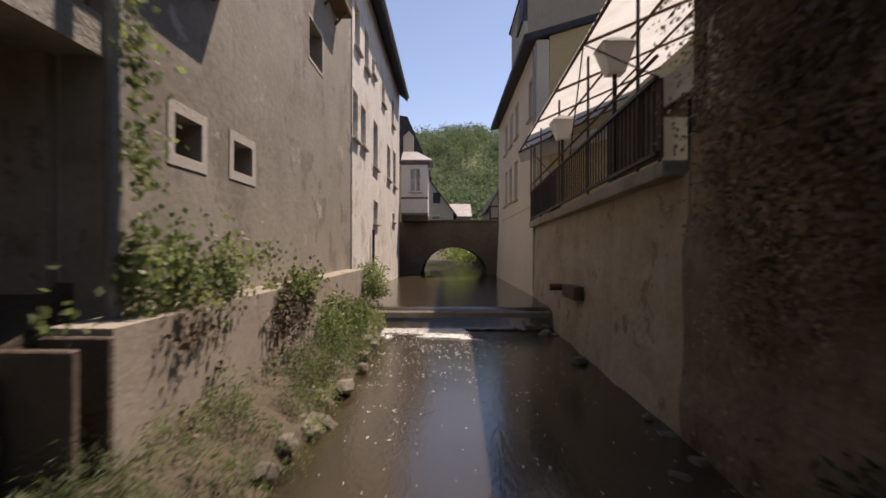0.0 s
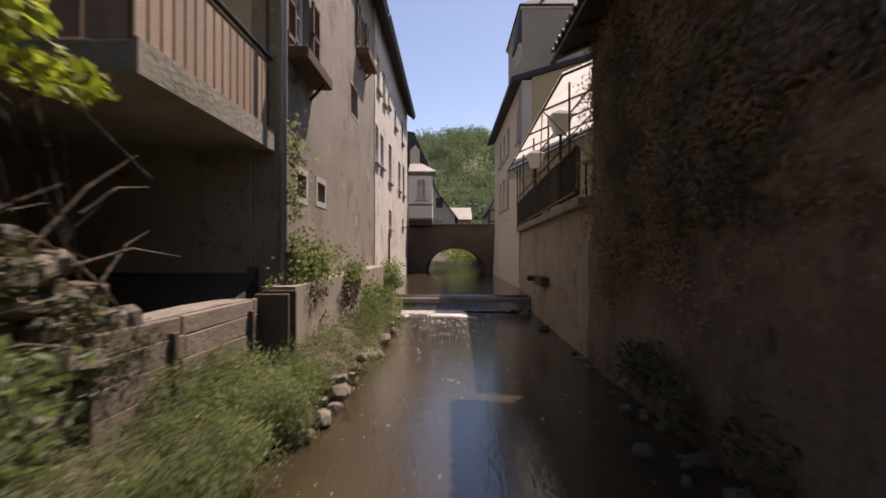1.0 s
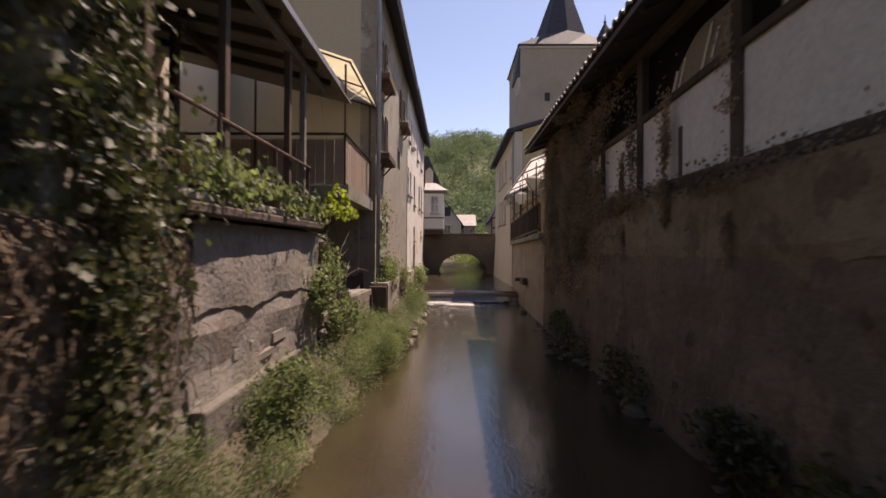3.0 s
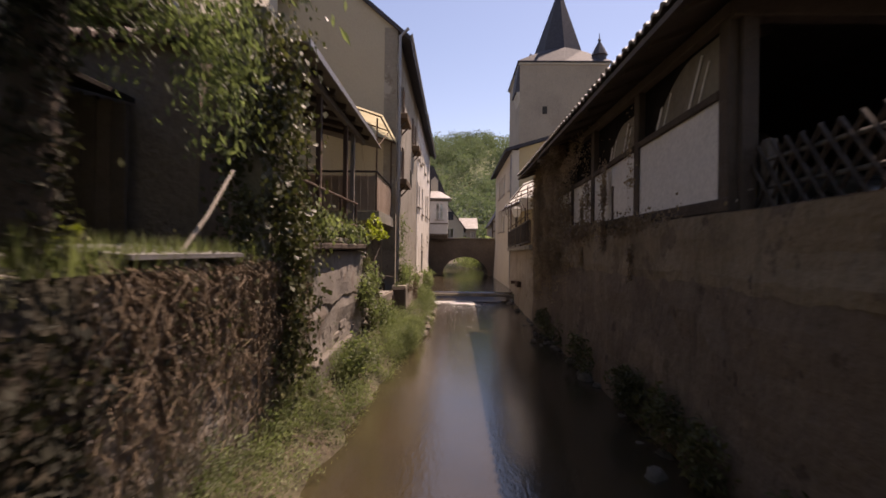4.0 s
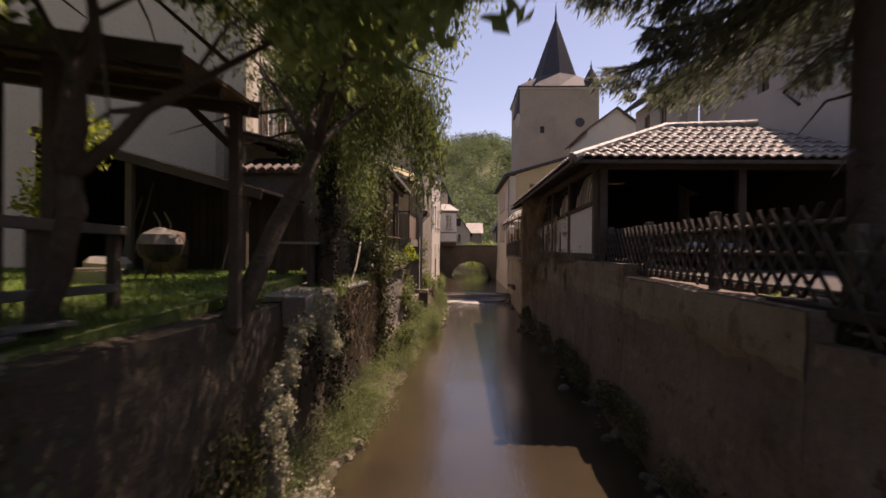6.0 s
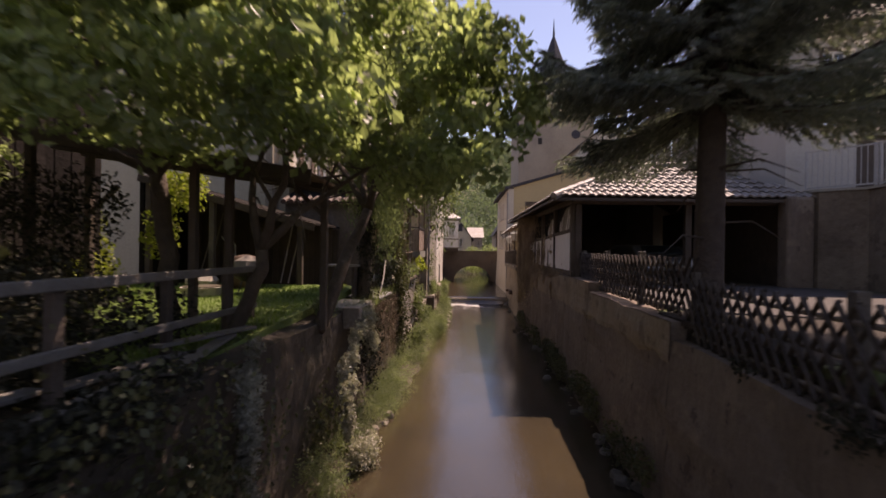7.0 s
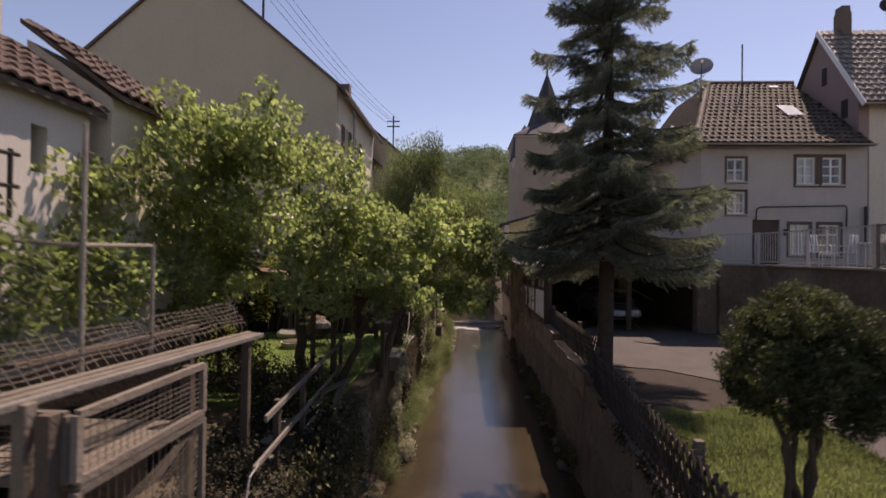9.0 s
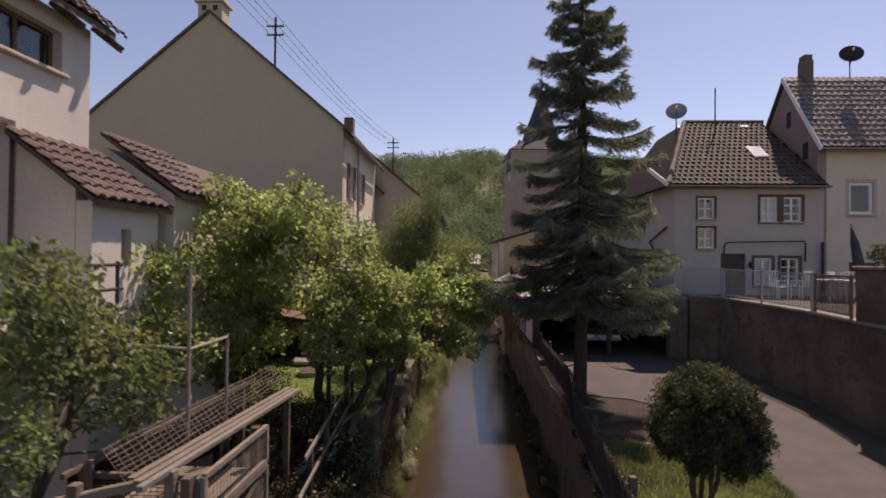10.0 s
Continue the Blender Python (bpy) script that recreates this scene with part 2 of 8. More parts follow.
M_RENDER_PALE = surf("pale_render", (0.60, 0.545, 0.44), (0.52, 0.465, 0.375), 0.6, bump=0.1, grain=30, streak=0.22)
M_RENDER_CLEAN = surf("clean_white_render", (0.43, 0.402, 0.355), (0.365, 0.338, 0.30), 0.7, bump=0.08, grain=40, streak=0.2)
M_RENDER_LIME = surf("limewashed_render", (0.53, 0.505, 0.46), (0.45, 0.425, 0.385), 0.7, bump=0.1, grain=40, streak=0.25)
M_RENDER_PINK = surf("rose_grey_render", (0.30, 0.22, 0.20), (0.26, 0.19, 0.17), 0.7, bump=0.12, grain=30, streak=0.1)
M_OLD_WALL = surf("old_patchy_wall", (0.158, 0.119, 0.09), (0.215, 0.168, 0.126), 1.1, c3=(0.075, 0.052, 0.04), scale3=0.6, bump=0.6, grain=9, streak=0.9, flakes=(((0.25, 0.19, 0.14), 1.4, 0.58, 0.62), ((0.06, 0.045, 0.035), 2.6, 0.60, 0.64), ((0.055, 0.055, 0.03), 0.8, 0.62, 0.70)))
# the shade of the trees is put into this near-black wall colour
M_SHADED_WALL = surf("shaded_mossy_wall", (0.06, 0.048, 0.036), (0.088, 0.07, 0.05), 1.3, c3=(0.05, 0.05, 0.028), scale3=0.8, bump=0.7, grain=9, streak=0.5)
M_GREY_WALL = surf("weathered_grey_wall", (0.26, 0.23, 0.198), (0.19, 0.166, 0.14), 1.3, c3=(0.14, 0.108, 0.08), scale3=0.7, bump=0.4, grain=17, streak=0.5, flakes=(((0.16, 0.12, 0.09), 1.5, 0.56, 0.59), ((0.34, 0.31, 0.27), 1.9, 0.62, 0.64), ((0.07, 0.055, 0.042), 3.6, 0.64, 0.67)))
M_CONCRETE = surf("mossy_concrete", (0.30, 0.275, 0.23), (0.22, 0.20, 0.155), 1.5, c3=(0.10, 0.105, 0.05), scale3=0.8, bump=0.5, grain=18, streak=0.5)
M_STONE = surf("river_stone", (0.215, 0.185, 0.15), (0.14, 0.12, 0.097), 3.0, c3=(0.08, 0.085, 0.045), scale3=1.5, bump=0.6, grain=20, island=0.3, rand=0.3)
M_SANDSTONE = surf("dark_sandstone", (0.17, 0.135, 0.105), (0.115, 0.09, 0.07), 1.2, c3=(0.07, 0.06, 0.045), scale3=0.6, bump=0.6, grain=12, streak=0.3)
M_RETAIN = surf("stained_retaining_wall", (0.148, 0.114, 0.081), (0.21, 0.163, 0.12), 0.8, c3=(0.055, 0.043, 0.033), scale3=0.45, bump=0.8, grain=8, streak=0.7, cut=(0.42, 0.62), flakes=(((0.09, 0.07, 0.053), 1.2, 0.55, 0.60), ((0.20, 0.16, 0.125), 1.8, 0.62, 0.65)))
M_PLASTER = surf("flaking_wall_plaster", (0.225, 0.175, 0.12), (0.29, 0.23, 0.16), 1.6, c3=(0.12, 0.088, 0.06), scale3=0.9, bump=0.6, grain=10, streak=0.95, flakes=(((0.13, 0.095, 0.07), 1.6, 0.57, 0.60), ((0.07, 0.052, 0.04), 3.0, 0.63, 0.66)))
M_HUTCH = surf("old_hutch_timber", (0.135, 0.112, 0.09), (0.19, 0.162, 0.13), 4.0, bump=0.4, grain=30, rand=0.3, island=0.2)
M_LEDGE = surf("smooth_brown_concrete", (0.285, 0.245, 0.195), (0.335, 0.29, 0.235), 1.0, c3=(0.19, 0.155, 0.115), scale3=0.5, bump=0.15, grain=16, streak=0.6, flakes=(((0.16, 0.125, 0.092), 1.6, 0.57, 0.61), ((0.10, 0.10, 0.055), 2.2, 0.62, 0.68)))
M_PLINTH = surf("dark_damp_concrete", (0.135, 0.117, 0.098), (0.18, 0.157, 0.132), 1.6, c3=(0.085, 0.075, 0.058), scale3=0.6, bump=0.35, grain=18, streak=0.5)
M_BOARDING = surf("silvered_brown_board", (0.165, 0.137, 0.108), (0.225, 0.19, 0.152), 1.4, c3=(0.10, 0.08, 0.06), scale3=0.8, bump=0.35, grain=22, streak=0.4, flakes=(((0.09, 0.085, 0.05), 2.0, 0.6, 0.66),), rand=0.25)
M_FENCE = surf("dark_fence_lath", (0.043, 0.033, 0.026), (0.07, 0.054, 0.042), 5.0, bump=0.3, grain=30, rand=0.3)
# grey rail, paler than the laths: sun highlights are put into the colour
M_RAIL = surf("sunlit_grey_rail", (0.185, 0.167, 0.145), (0.125, 0.112, 0.096), 5.0, bump=0.3, grain=30, rand=0.2)
M_STONE_WET = surf("wet_dark_stone", (0.10, 0.088, 0.072), (0.15, 0.132, 0.11), 3.0, c3=(0.05, 0.05, 0.03), scale3=1.5, bump=0.6, grain=20, rough=0.55, island=0.3, rand=0.3)
# near-black boards: the shade of interiors and soffits is put into the colour
M_DARK_SHADED = surf("dark_shaded_boards", (0.016, 0.013, 0.011), (0.026, 0.021, 0.018), 3.0, bump=0.4, grain=20, rough=0.92, rand=0.3, spec=0.08)
M_PALE_RAIL = surf("pale_grey_painted_metal", (0.40, 0.385, 0.36), (0.32, 0.308, 0.29), 5.0, bump=0.1, grain=40, rough=0.5)
M_PANEL = surf("old_limewash", (0.74, 0.71, 0.66), (0.67, 0.64, 0.585), 0.9, c3=(0.50, 0.45, 0.38), scale3=0.6, bump=0.15, grain=20, streak=0.4, cut=(0.6, 0.8))
# darkened copy of the ivy leaf: tree shade is put into the colour
M_SHADED_LEAF = leaf("shaded_leaf", (0.024, 0.024, 0.014), (0.058, 0.055, 0.034), 0.2, 0.8)
M_RED_IVY = leaf("red_brown_ivy", (0.29, 0.208, 0.166), (0.39, 0.283, 0.226), 0.4)
M_TERRACE_WALL = surf("tan_terrace_plaster", (0.33, 0.275, 0.21), (0.41, 0.35, 0.27), 1.2, c3=(0.22, 0.175, 0.13), scale3=0.7, bump=0.4, grain=12, streak=0.6, flakes=(((0.17, 0.13, 0.098), 1.5, 0.58, 0.62),))
# darker copy of the cream render: canopy shade is put into the colour
M_CREAM_SHADED = surf("shaded_dirty_cream", (0.34, 0.29, 0.205), (0.28, 0.235, 0.17), 0.8, c3=(0.20, 0.16, 0.12), bump=0.2, grain=20, streak=0.5)
M_SURROUND = surf("painted_stone_surround", (0.44, 0.40, 0.34), (0.37, 0.335, 0.28), 2.0, bump=0.2, grain=25)
M_TIMBER = surf("dark_timber", (0.08, 0.06, 0.046), (0.125, 0.094, 0.072), 3.0, bump=0.4, grain=30, rough=0.8, rand=0.2)
M_OLD_TIMBER = surf("grey_weathered_timber", (0.23, 0.20, 0.165), (0.32, 0.285, 0.24), 4.0, bump=0.4, grain=30, rand=0.25, island=0.15)
M_BROWN_WOOD = surf("brown_wood", (0.12, 0.075, 0.045), (0.17, 0.11, 0.07), 4.0, bump=0.3, grain=30, rand=0.25, island=0.15)
M_SHUTTER = surf("faded_brown_shutter", (0.14, 0.10, 0.075), (0.19, 0.14, 0.11), 3.0, bump=0.2, grain=30, rough=0.7)
M_BALCONY = surf("faded_pink_board", (0.33, 0.245, 0.18), (0.40, 0.30, 0.225), 3.0, c3=(0.20, 0.135, 0.105), bump=0.2, grain=25, rough=0.7, rand=0.12)
M_TILE = surf("grey_brown_roof_tile", (0.205, 0.18, 0.155), (0.145, 0.127, 0.11), 4.0, c3=(0.28, 0.255, 0.225), scale3=2.0, bump=0.35, grain=30, rough=0.5, rand=0.3, island=0.3, spec=0.45)
M_TILE_DARK = surf("dark_brown_roof_tile", (0.105, 0.085, 0.065), (0.075, 0.06, 0.048), 4.0, c3=(0.14, 0.12, 0.09), scale3=2.0, bump=0.35, grain=30, rough=0.75, rand=0.3, island=0.3, spec=0.2)
M_TILE_RED = surf("red_clay_tile", (0.095, 0.065, 0.053), (0.13, 0.09, 0.073), 4.0, c3=(0.11, 0.08, 0.065), scale3=2.0, bump=0.35, grain=30, rough=0.65, rand=0.3, island=0.3)
M_SLATE = surf("blue_black_slate", (0.042, 0.042, 0.05), (0.065, 0.065, 0.075), 5.0, bump=0.3, grain=20, rough=0.7, island=0.3, rand=0.2, spec=0.15)
M_IRON = surf("dark_iron", (0.035, 0.03, 0.028), (0.055, 0.045, 0.04), 6.0, bump=0.1, grain=40, rough=0.55, metal=0.3)
M_RUST = surf("rusty_steel", (0.12, 0.075, 0.05), (0.08, 0.055, 0.042), 6.0, bump=0.2, grain=40, rough=0.75, metal=0.2)
M_ZINC = surf("dull_zinc", (0.32, 0.31, 0.30), (0.24, 0.23, 0.22), 3.0, bump=0.1, grain=30, rough=0.5, metal=0.6)
M_WHITE = surf("white_paint", (0.78, 0.77, 0.74), (0.68, 0.67, 0.64), 4.0, bump=0.05, grain=40, rough=0.55)
M_ASPHALT = surf("pale_asphalt", (0.072, 0.063, 0.057), (0.098, 0.088, 0.079), 1.5, c3=(0.07, 0.066, 0.06), scale3=0.5, bump=0.4, grain=60)
M_EARTH = surf("damp_earth", (0.075, 0.06, 0.04), (0.11, 0.085, 0.055), 2.0, c3=(0.055, 0.065, 0.025), scale3=0.7, bump=0.8, grain=14)
M_DARK_GROUND = surf("dark_ground", (0.034, 0.026, 0.019), (0.055, 0.042, 0.03), 2.5, bump=0.9, grain=30)
M_LAWN = surf("lawn_soil", (0.115, 0.13, 0.06), (0.155, 0.17, 0.08), 3.0, bump=0.8, grain=40)
M_BARK = surf("rough_bark", (0.07, 0.052, 0.038), (0.11, 0.085, 0.062), 6.0, bump=0.9, grain=16)
M_SPRUCE_BARK = surf("spruce_bark", (0.055, 0.04, 0.032), (0.08, 0.06, 0.048), 6.0, bump=0.9, grain=14)
M_DRY = surf("dry_stems", (0.16, 0.115, 0.075), (0.22, 0.165, 0.115), 6.0, bump=0.3, grain=30, island=0.3)
M_DARK = plain("dark_room", (0.03, 0.026, 0.022), 0.9)
M_LEAF = leaf("hazel_leaf", (0.21, 0.24, 0.12), (0.39, 0.415, 0.22), 0.66, 0.36)
M_LEAF_BRIGHT = leaf("young_leaf", (0.26, 0.29, 0.04), (0.38, 0.38, 0.08), 0.45)
M_LEAF_WILLOW = leaf("willow_leaf", (0.14, 0.165, 0.085), (0.25, 0.275, 0.145), 0.5)
M_LEAF_DARK = leaf("ivy_leaf", (0.075, 0.08, 0.034), (0.16, 0.15, 0.07), 0.25, 0.5)
M_LEAF_HERB = leaf("bank_herb", (0.155, 0.18, 0.09), (0.285, 0.305, 0.165), 0.45)
M_LEAF_BOX = leaf("clipped_evergreen", (0.036, 0.044, 0.02), (0.13, 0.14, 0.06), 0.35)
M_NEEDLE = leaf("spruce_needle", (0.14, 0.152, 0.137), (0.27, 0.28, 0.25), 0.42)
M_WOODS = leaf("far_woods", (0.125, 0.155, 0.10), (0.175, 0.205, 0.135), 0.4, 0.7, 0.07)
M_GRASS = leaf("grass_blade", (0.175, 0.195, 0.098), (0.28, 0.29, 0.153), 0.45)

M_TURF = surf("green_turf", (0.115, 0.165, 0.045), (0.155, 0.215, 0.06), 3.0, bump=0.8, grain=40)
M_TURF_BLADE = leaf("turf_blade", (0.14, 0.215, 0.05), (0.22, 0.30, 0.085), 0.45)
M_GLASS = plain("window_glass", (0.9, 0.95, 0.95), 0.02, IOR=1.45, Transmission_Weight=1.0)
M_CURTAIN = surf("pale_curtain", (0.72, 0.70, 0.66), (0.60, 0.58, 0.54), 3.0, bump=0.1, grain=20)

M_SHEET, nt, b = shader("corrugated_translucent_sheet")
col = blend(nt, noisy(nt, 1.5, 0.35, 0.7), (0.86, 0.845, 0.79), (0.66, 0.64, 0.585))
nt.links.new(col, b.inputs["Base Color"])
b.inputs["Roughness"].default_value = 0.5
tr = nt.nodes.new("ShaderNodeBsdfTranslucent")
nt.links.new(col, tr.inputs[0])
mx = nt.nodes.new("ShaderNodeMixShader")
mx.inputs[0].default_value = 0.6
nt.links.new(b.outputs[0], mx.inputs[1])
nt.links.new(tr.outputs[0], mx.inputs[2])
nt.links.new(mx.outputs[0], nt.nodes["Material Output"].inputs[0])

M_SHEET_OLD = M_SHEET.copy()
M_SHEET_OLD.name = "yellowed_translucent_sheet"
for n_ in M_SHEET_OLD.node_tree.nodes:
    if n_.type == "MIX" and n_.data_type == "RGBA":
        n_.inputs[6].default_value, n_.inputs[7].default_value = (0.62, 0.56, 0.38, 1), (0.44, 0.39, 0.25, 1)

M_WATER, nt, b = shader("brown_stream_water")
b.inputs["Base Color"].default_value = (0.05, 0.036, 0.016, 1)
b.inputs["Roughness"].default_value = 0.16
b.inputs["IOR"].default_value = 1.42
b.inputs["Specular IOR Level"].default_value = 1.0
nt.links.new(blend(nt, noisy(nt, 0.8, 0.35, 0.7), (0.048, 0.036, 0.02), (0.033, 0.026, 0.017)), b.inputs["Base Color"])
bp = node(nt, "ShaderNodeBump", Strength=0.10, Distance=0.02)
add = nt.nodes.new("ShaderNodeMath")
nt.links.new(noisy(nt, 3.0, 0.2, 0.8, stretch=(1.4, 0.7, 1), detail=3.0), add.inputs[0])
nt.links.new(noisy(nt, 16.0, 0.2, 0.8, stretch=(1.2, 0.8, 1), detail=2.0, shift=4), add.inputs[1])
nt.links.new(add.outputs[0], bp.inputs["Height"])
nt.links.new(bp.outputs[0], b.inputs["Normal"])

M_FOAM = surf("white_foam", (0.85, 0.84, 0.80), (0.70, 0.68, 0.62), 8.0, bump=0.5, grain=30, rough=0.6)

M_TOWER = surf("beige_tower_render", (0.33, 0.275, 0.21), (0.28, 0.235, 0.18), 0.5, c3=(0.23, 0.19, 0.15), scale3=0.3, bump=0.15, grain=12, streak=0.25)

# ---- ground, stream and its walls ----
LOW, HIGH = 0.30, 0.72


def lane(y, table):
    """Straight-line reading of (y, value) rows."""
    ys, vs = zip(*table)
    return float(np.interp(y, ys, vs))


RIGHT_X = [(-60, 1.3), (-22, 1.45), (-18, 1.72), (-14.5, 2.02), (-12, 2.05), (-7, 2.15), (4, 2.2), (13, 2.45), (60, 2.5)]
LEFT_X = [(-60, -3.0), (-20, -2.95), (-14, -2.85), (-8, -2.6), (-5, -2.55), (-1.7, -2.45), (2.3, -2.3), (60, -2.3)]

g = Shape()
ys = [-400, -60, -40, -30, -22, -18, -14, -12, -10, -8, -6, -4, -1.7, 0, 2.4, 4.2, 8, 13, 20, 26, 40, 60, 90, 130, 600]
prof = []
for y in ys:
    rx, lx = lane(y, RIGHT_X) + 0.3, lane(y, LEFT_X) - 0.3
    gl = 1.25 if -1.2 < y < 2.6 else 2.52
    if y > 60:
        prof.append([(-700, y, 2.5), (-60, y, 2.5), (-20, y, 2.5), (-8, y, 2.5), (lx, y, 2.5), (lx + 0.05, y, 2.45), (rx - 0.05, y, 2.45), (rx, y, 2.6), (8, y, 2.6), (20, y, 2.6), (60, y, 2.6), (700, y, 2.6)])
    else:
        prof.append([(-700, y, gl), (-60, y, gl), (-20, y, gl), (-8, y, gl), (lx, y, gl), (lx + 0.05, y, -0.4), (rx - 0.05, y, -0.4), (rx, y, 2.78), (8, y, 2.9), (20, y, 2.9), (60, y, 2.9), (700, y, 2.9)])
k = len(prof[0])
for row in prof:
    g.v += row
for i in range(len(prof) - 1):
    for j in range(k - 1):
        g.f.append((i * k + j, i * k + j + 1, (i + 1) * k + j + 1, (i + 1) * k + j))
solid("ground", g, M_EARTH, "dark damp earth with weeds along the stream", "ground", kind="structure")

# water below and above the weir
def sheet(x0, x1, y0, y1, z, step=0.25, amp=0.006):
    s = Shape()
    nx, ny = int((x1 - x0) / step), int((y1 - y0) / step)
    for j in range(ny + 1):
        for i in range(nx + 1):
            x, y = x0 + (x1 - x0) * i / nx, y0 + (y1 - y0) * j / ny
            s.v.append((x, y, z + amp * noise.noise(Vector((x * 1.3, y * 0.7, z))) + amp * 0.5 * noise.noise(Vector((x * 4, y * 2.5, 3)))))
    for j in range(ny):
        for i in range(nx):
            a = j * (nx + 1) + i
            s.f.append((a, a + 1, a + nx + 2, a + nx + 1))
    return s


solid("water", sheet(-3.1, 2.6, -58, 10.25, LOW), M_WATER, "smooth brown stream water reflecting the sky", "water", kind="structure", smooth=True)
solid("water", sheet(-2.7, 2.8, 10.5, 58, HIGH, 0.5, 0.004), M_WATER, "still dark water held above the weir", "water", kind="structure", smooth=True)


def wall_strip(y0, y1, table, z0, z1, thick, side, rough=0.03, step=0.35):
    """A rough masonry wall that follows a line of x over y; side -1 stands on the left bank."""
    s = Shape()
    n = max(2, int((y1 - y0) / step))
    zs = np.linspace(z0, z1, max(3, int((z1 - z0) / 0.3)))
    rows = []
    for i in range(n + 1):
        y = y0 + (y1 - y0) * i / n
        x = lane(y, table)
        ring = []
        for z in zs:
            o = rough * noise.noise(Vector((x * 2, y * 1.6, z * 2.1))) * 2 + (z1 - z) * 0.03
            ring.append((x - side * -1 * 0 - side * o * 1.0 if side > 0 else x + o, y, z))
        top = z1 + 0.03 * noise.noise(Vector((y * 1.1, 5, 2)))
        ring[-1] = (ring[-1][0], y, top)
        ring.append((x + side * thick, y, top))
        ring.append((x + side * thick, y, z0))
        rows.append(ring)
    m = len(rows[0])
    for r in rows:
        s.v += r
    for i in range(n):
        for j in range(m - 1):
            a, b2 = i * m + j, (i + 1) * m + j
            s.f.append((a, b2, b2 + 1, a + 1) if side < 0 else (a, a + 1, b2 + 1, b2))
    s.f += [tuple(range(m)), tuple(n * m + j for j in range(m))[::-1]]
    return s


solid("wall_right_fence", wall_strip(-13.3, -9.0, RIGHT_X, -0.4, 2.85, 0.45, 1), M_OLD_WALL, "stained old retaining wall below the lath fence", "wall", kind="structure")
solid("wall_right_rear", wall_strip(-58, -13.3, RIGHT_X, -0.4, 2.62, 0.45, 1), M_OLD_WALL, "stained old retaining wall along the stream", "wall", kind="structure")
solid("wall_right_shed", wall_strip(-9.0, 4.2, RIGHT_X, -0.4, 3.05, 0.45, 1), M_OLD_WALL, "stained brown plastered wall under the shed", "wall", kind="structure")
solid("wall_right_terrace", wall_strip(4.2, 13.0, RIGHT_X, -0.4, 2.72, 0.45, 1), M_TERRACE_WALL, "stained plastered wall under the terrace", "wall", kind="structure")
solid("wall_left_rear", wall_strip(-58, -10.6, LEFT_X, -0.4, 2.6, 0.4, -1, 0.05), M_SHADED_WALL, "overgrown garden wall, coloured dark for tree shade", "wall", kind="structure")
solid("wall_left_shade", wall_strip(-10.6, -8.85, LEFT_X, -0.4, 2.52, 0.4, -1, 0.06), M_SHADED_WALL, "garden wall below the trees, their shade put into its colour", "wall", kind="structure")
solid("wall_left_ivy", wall_strip(-8.85, -5.0, LEFT_X, -0.4, 2.5, 0.4, -1, 0.06), M_GREY_WALL, "rough wall hung with dry ivy stems", "wall", kind="structure")
solid("wall_left_grey", wall_strip(-5.0, -1.6, LEFT_X, -0.4, 2.62, 0.45, -1, 0.04), M_GREY_WALL, "cracked grey plastered wall", "wall", kind="structure")
solid("wall_left_low", wall_strip(-1.6, 2.2, LEFT_X, -0.4, 1.45, 0.35, -1, 0.04), M_GREY_WALL, "low mossy concrete wall faced with boards under the balcony", "wall", kind="structure")
solid("wall_left_ledge", Shape().box(-2.32, -1.9, 2.55, 10.8, -0.4, 1.56), M_LEDGE, "concrete ledge at the foot of the house", "wall", kind="structure")

# remains of the plaster coat on the upper part of the wall under the shed
def coat_strip(y0, y1, top, owner):
    """A thin sheet of old plaster over the upper wall, ragged below."""
    coat = Shape()
    n, m = max(40, int((y1 - y0) * 20)), 6
    for i in range(n + 1):
        y = y0 + (y1 - y0) * i / n
        x = lane(y, RIGHT_X)
        low = 2.3 + 0.05 * noise.noise(Vector((y * 0.7, 2, 8))) + 0.035 * noise.noise(Vector((y * 2.9, 7, 1))) + 0.025 * noise.noise(Vector((y * 9, 3, 1)))
        for j in range(m + 1):
            z = low + (top - 0.015 - low) * j / m
            o = 0.06 * noise.noise(Vector((x * 2, y * 1.6, z * 2.1))) + (top - z) * 0.03
            coat.v.append((x - o - (0.022 if j else 0.0), y, z))
    for i in range(n):
        for j in range(m):
            a = i * (m + 1) + j
            coat.f.append((a, a + 1, a + m + 2, a + m + 1))
    part("plaster_coat", coat, M_PLASTER, bpy.data.objects[owner], "flaking pale plaster with a ragged lower edge")


coat_strip(-8.98, 4.1, 3.05, "wall_right_shed")
coat_strip(-13.28, -9.02, 2.85, "wall_right_fence")

# ---- houses ----
def frame_of(p, q):
    p, q = Vector((*p, 0)), Vector((*q, 0))
    d = (q - p).normalized()
    return p, d, Vector((d.y, -d.x, 0))


def oriented(p, d, n, u, out, z):
    m = Matrix((d, n, Vector((0, 0, 1)))).transposed().to_4x4()
    m.translation = p + d * u + n * out + Vector((0, 0, z))
    return m


def rect_frame(p, d, n, outer, inner, out, thick):
    """A flat rectangular frame in the wall's plane, in one piece."""
    s = Shape()
    rows = []
    for o in (out + thick / 2, out - thick / 2):
        for a, b, lo, hi in (outer, inner):
            rows.append([p + d * u + n * o + Vector((0, 0, z)) for u, z in ((a, lo), (b, lo), (b, hi), (a, hi))])
    vs = [v for r in rows for v in r]
    fs = []
    for k in range(4):
        j = (k + 1) % 4
        fs += [(k, j, 4 + j, 4 + k), (8 + j, 8 + k, 12 + k, 12 + j), (j, k, 8 + k, 8 + j), (4 + k, 4 + j, 12 + j, 12 + k)]
    return s.add(vs, fs)


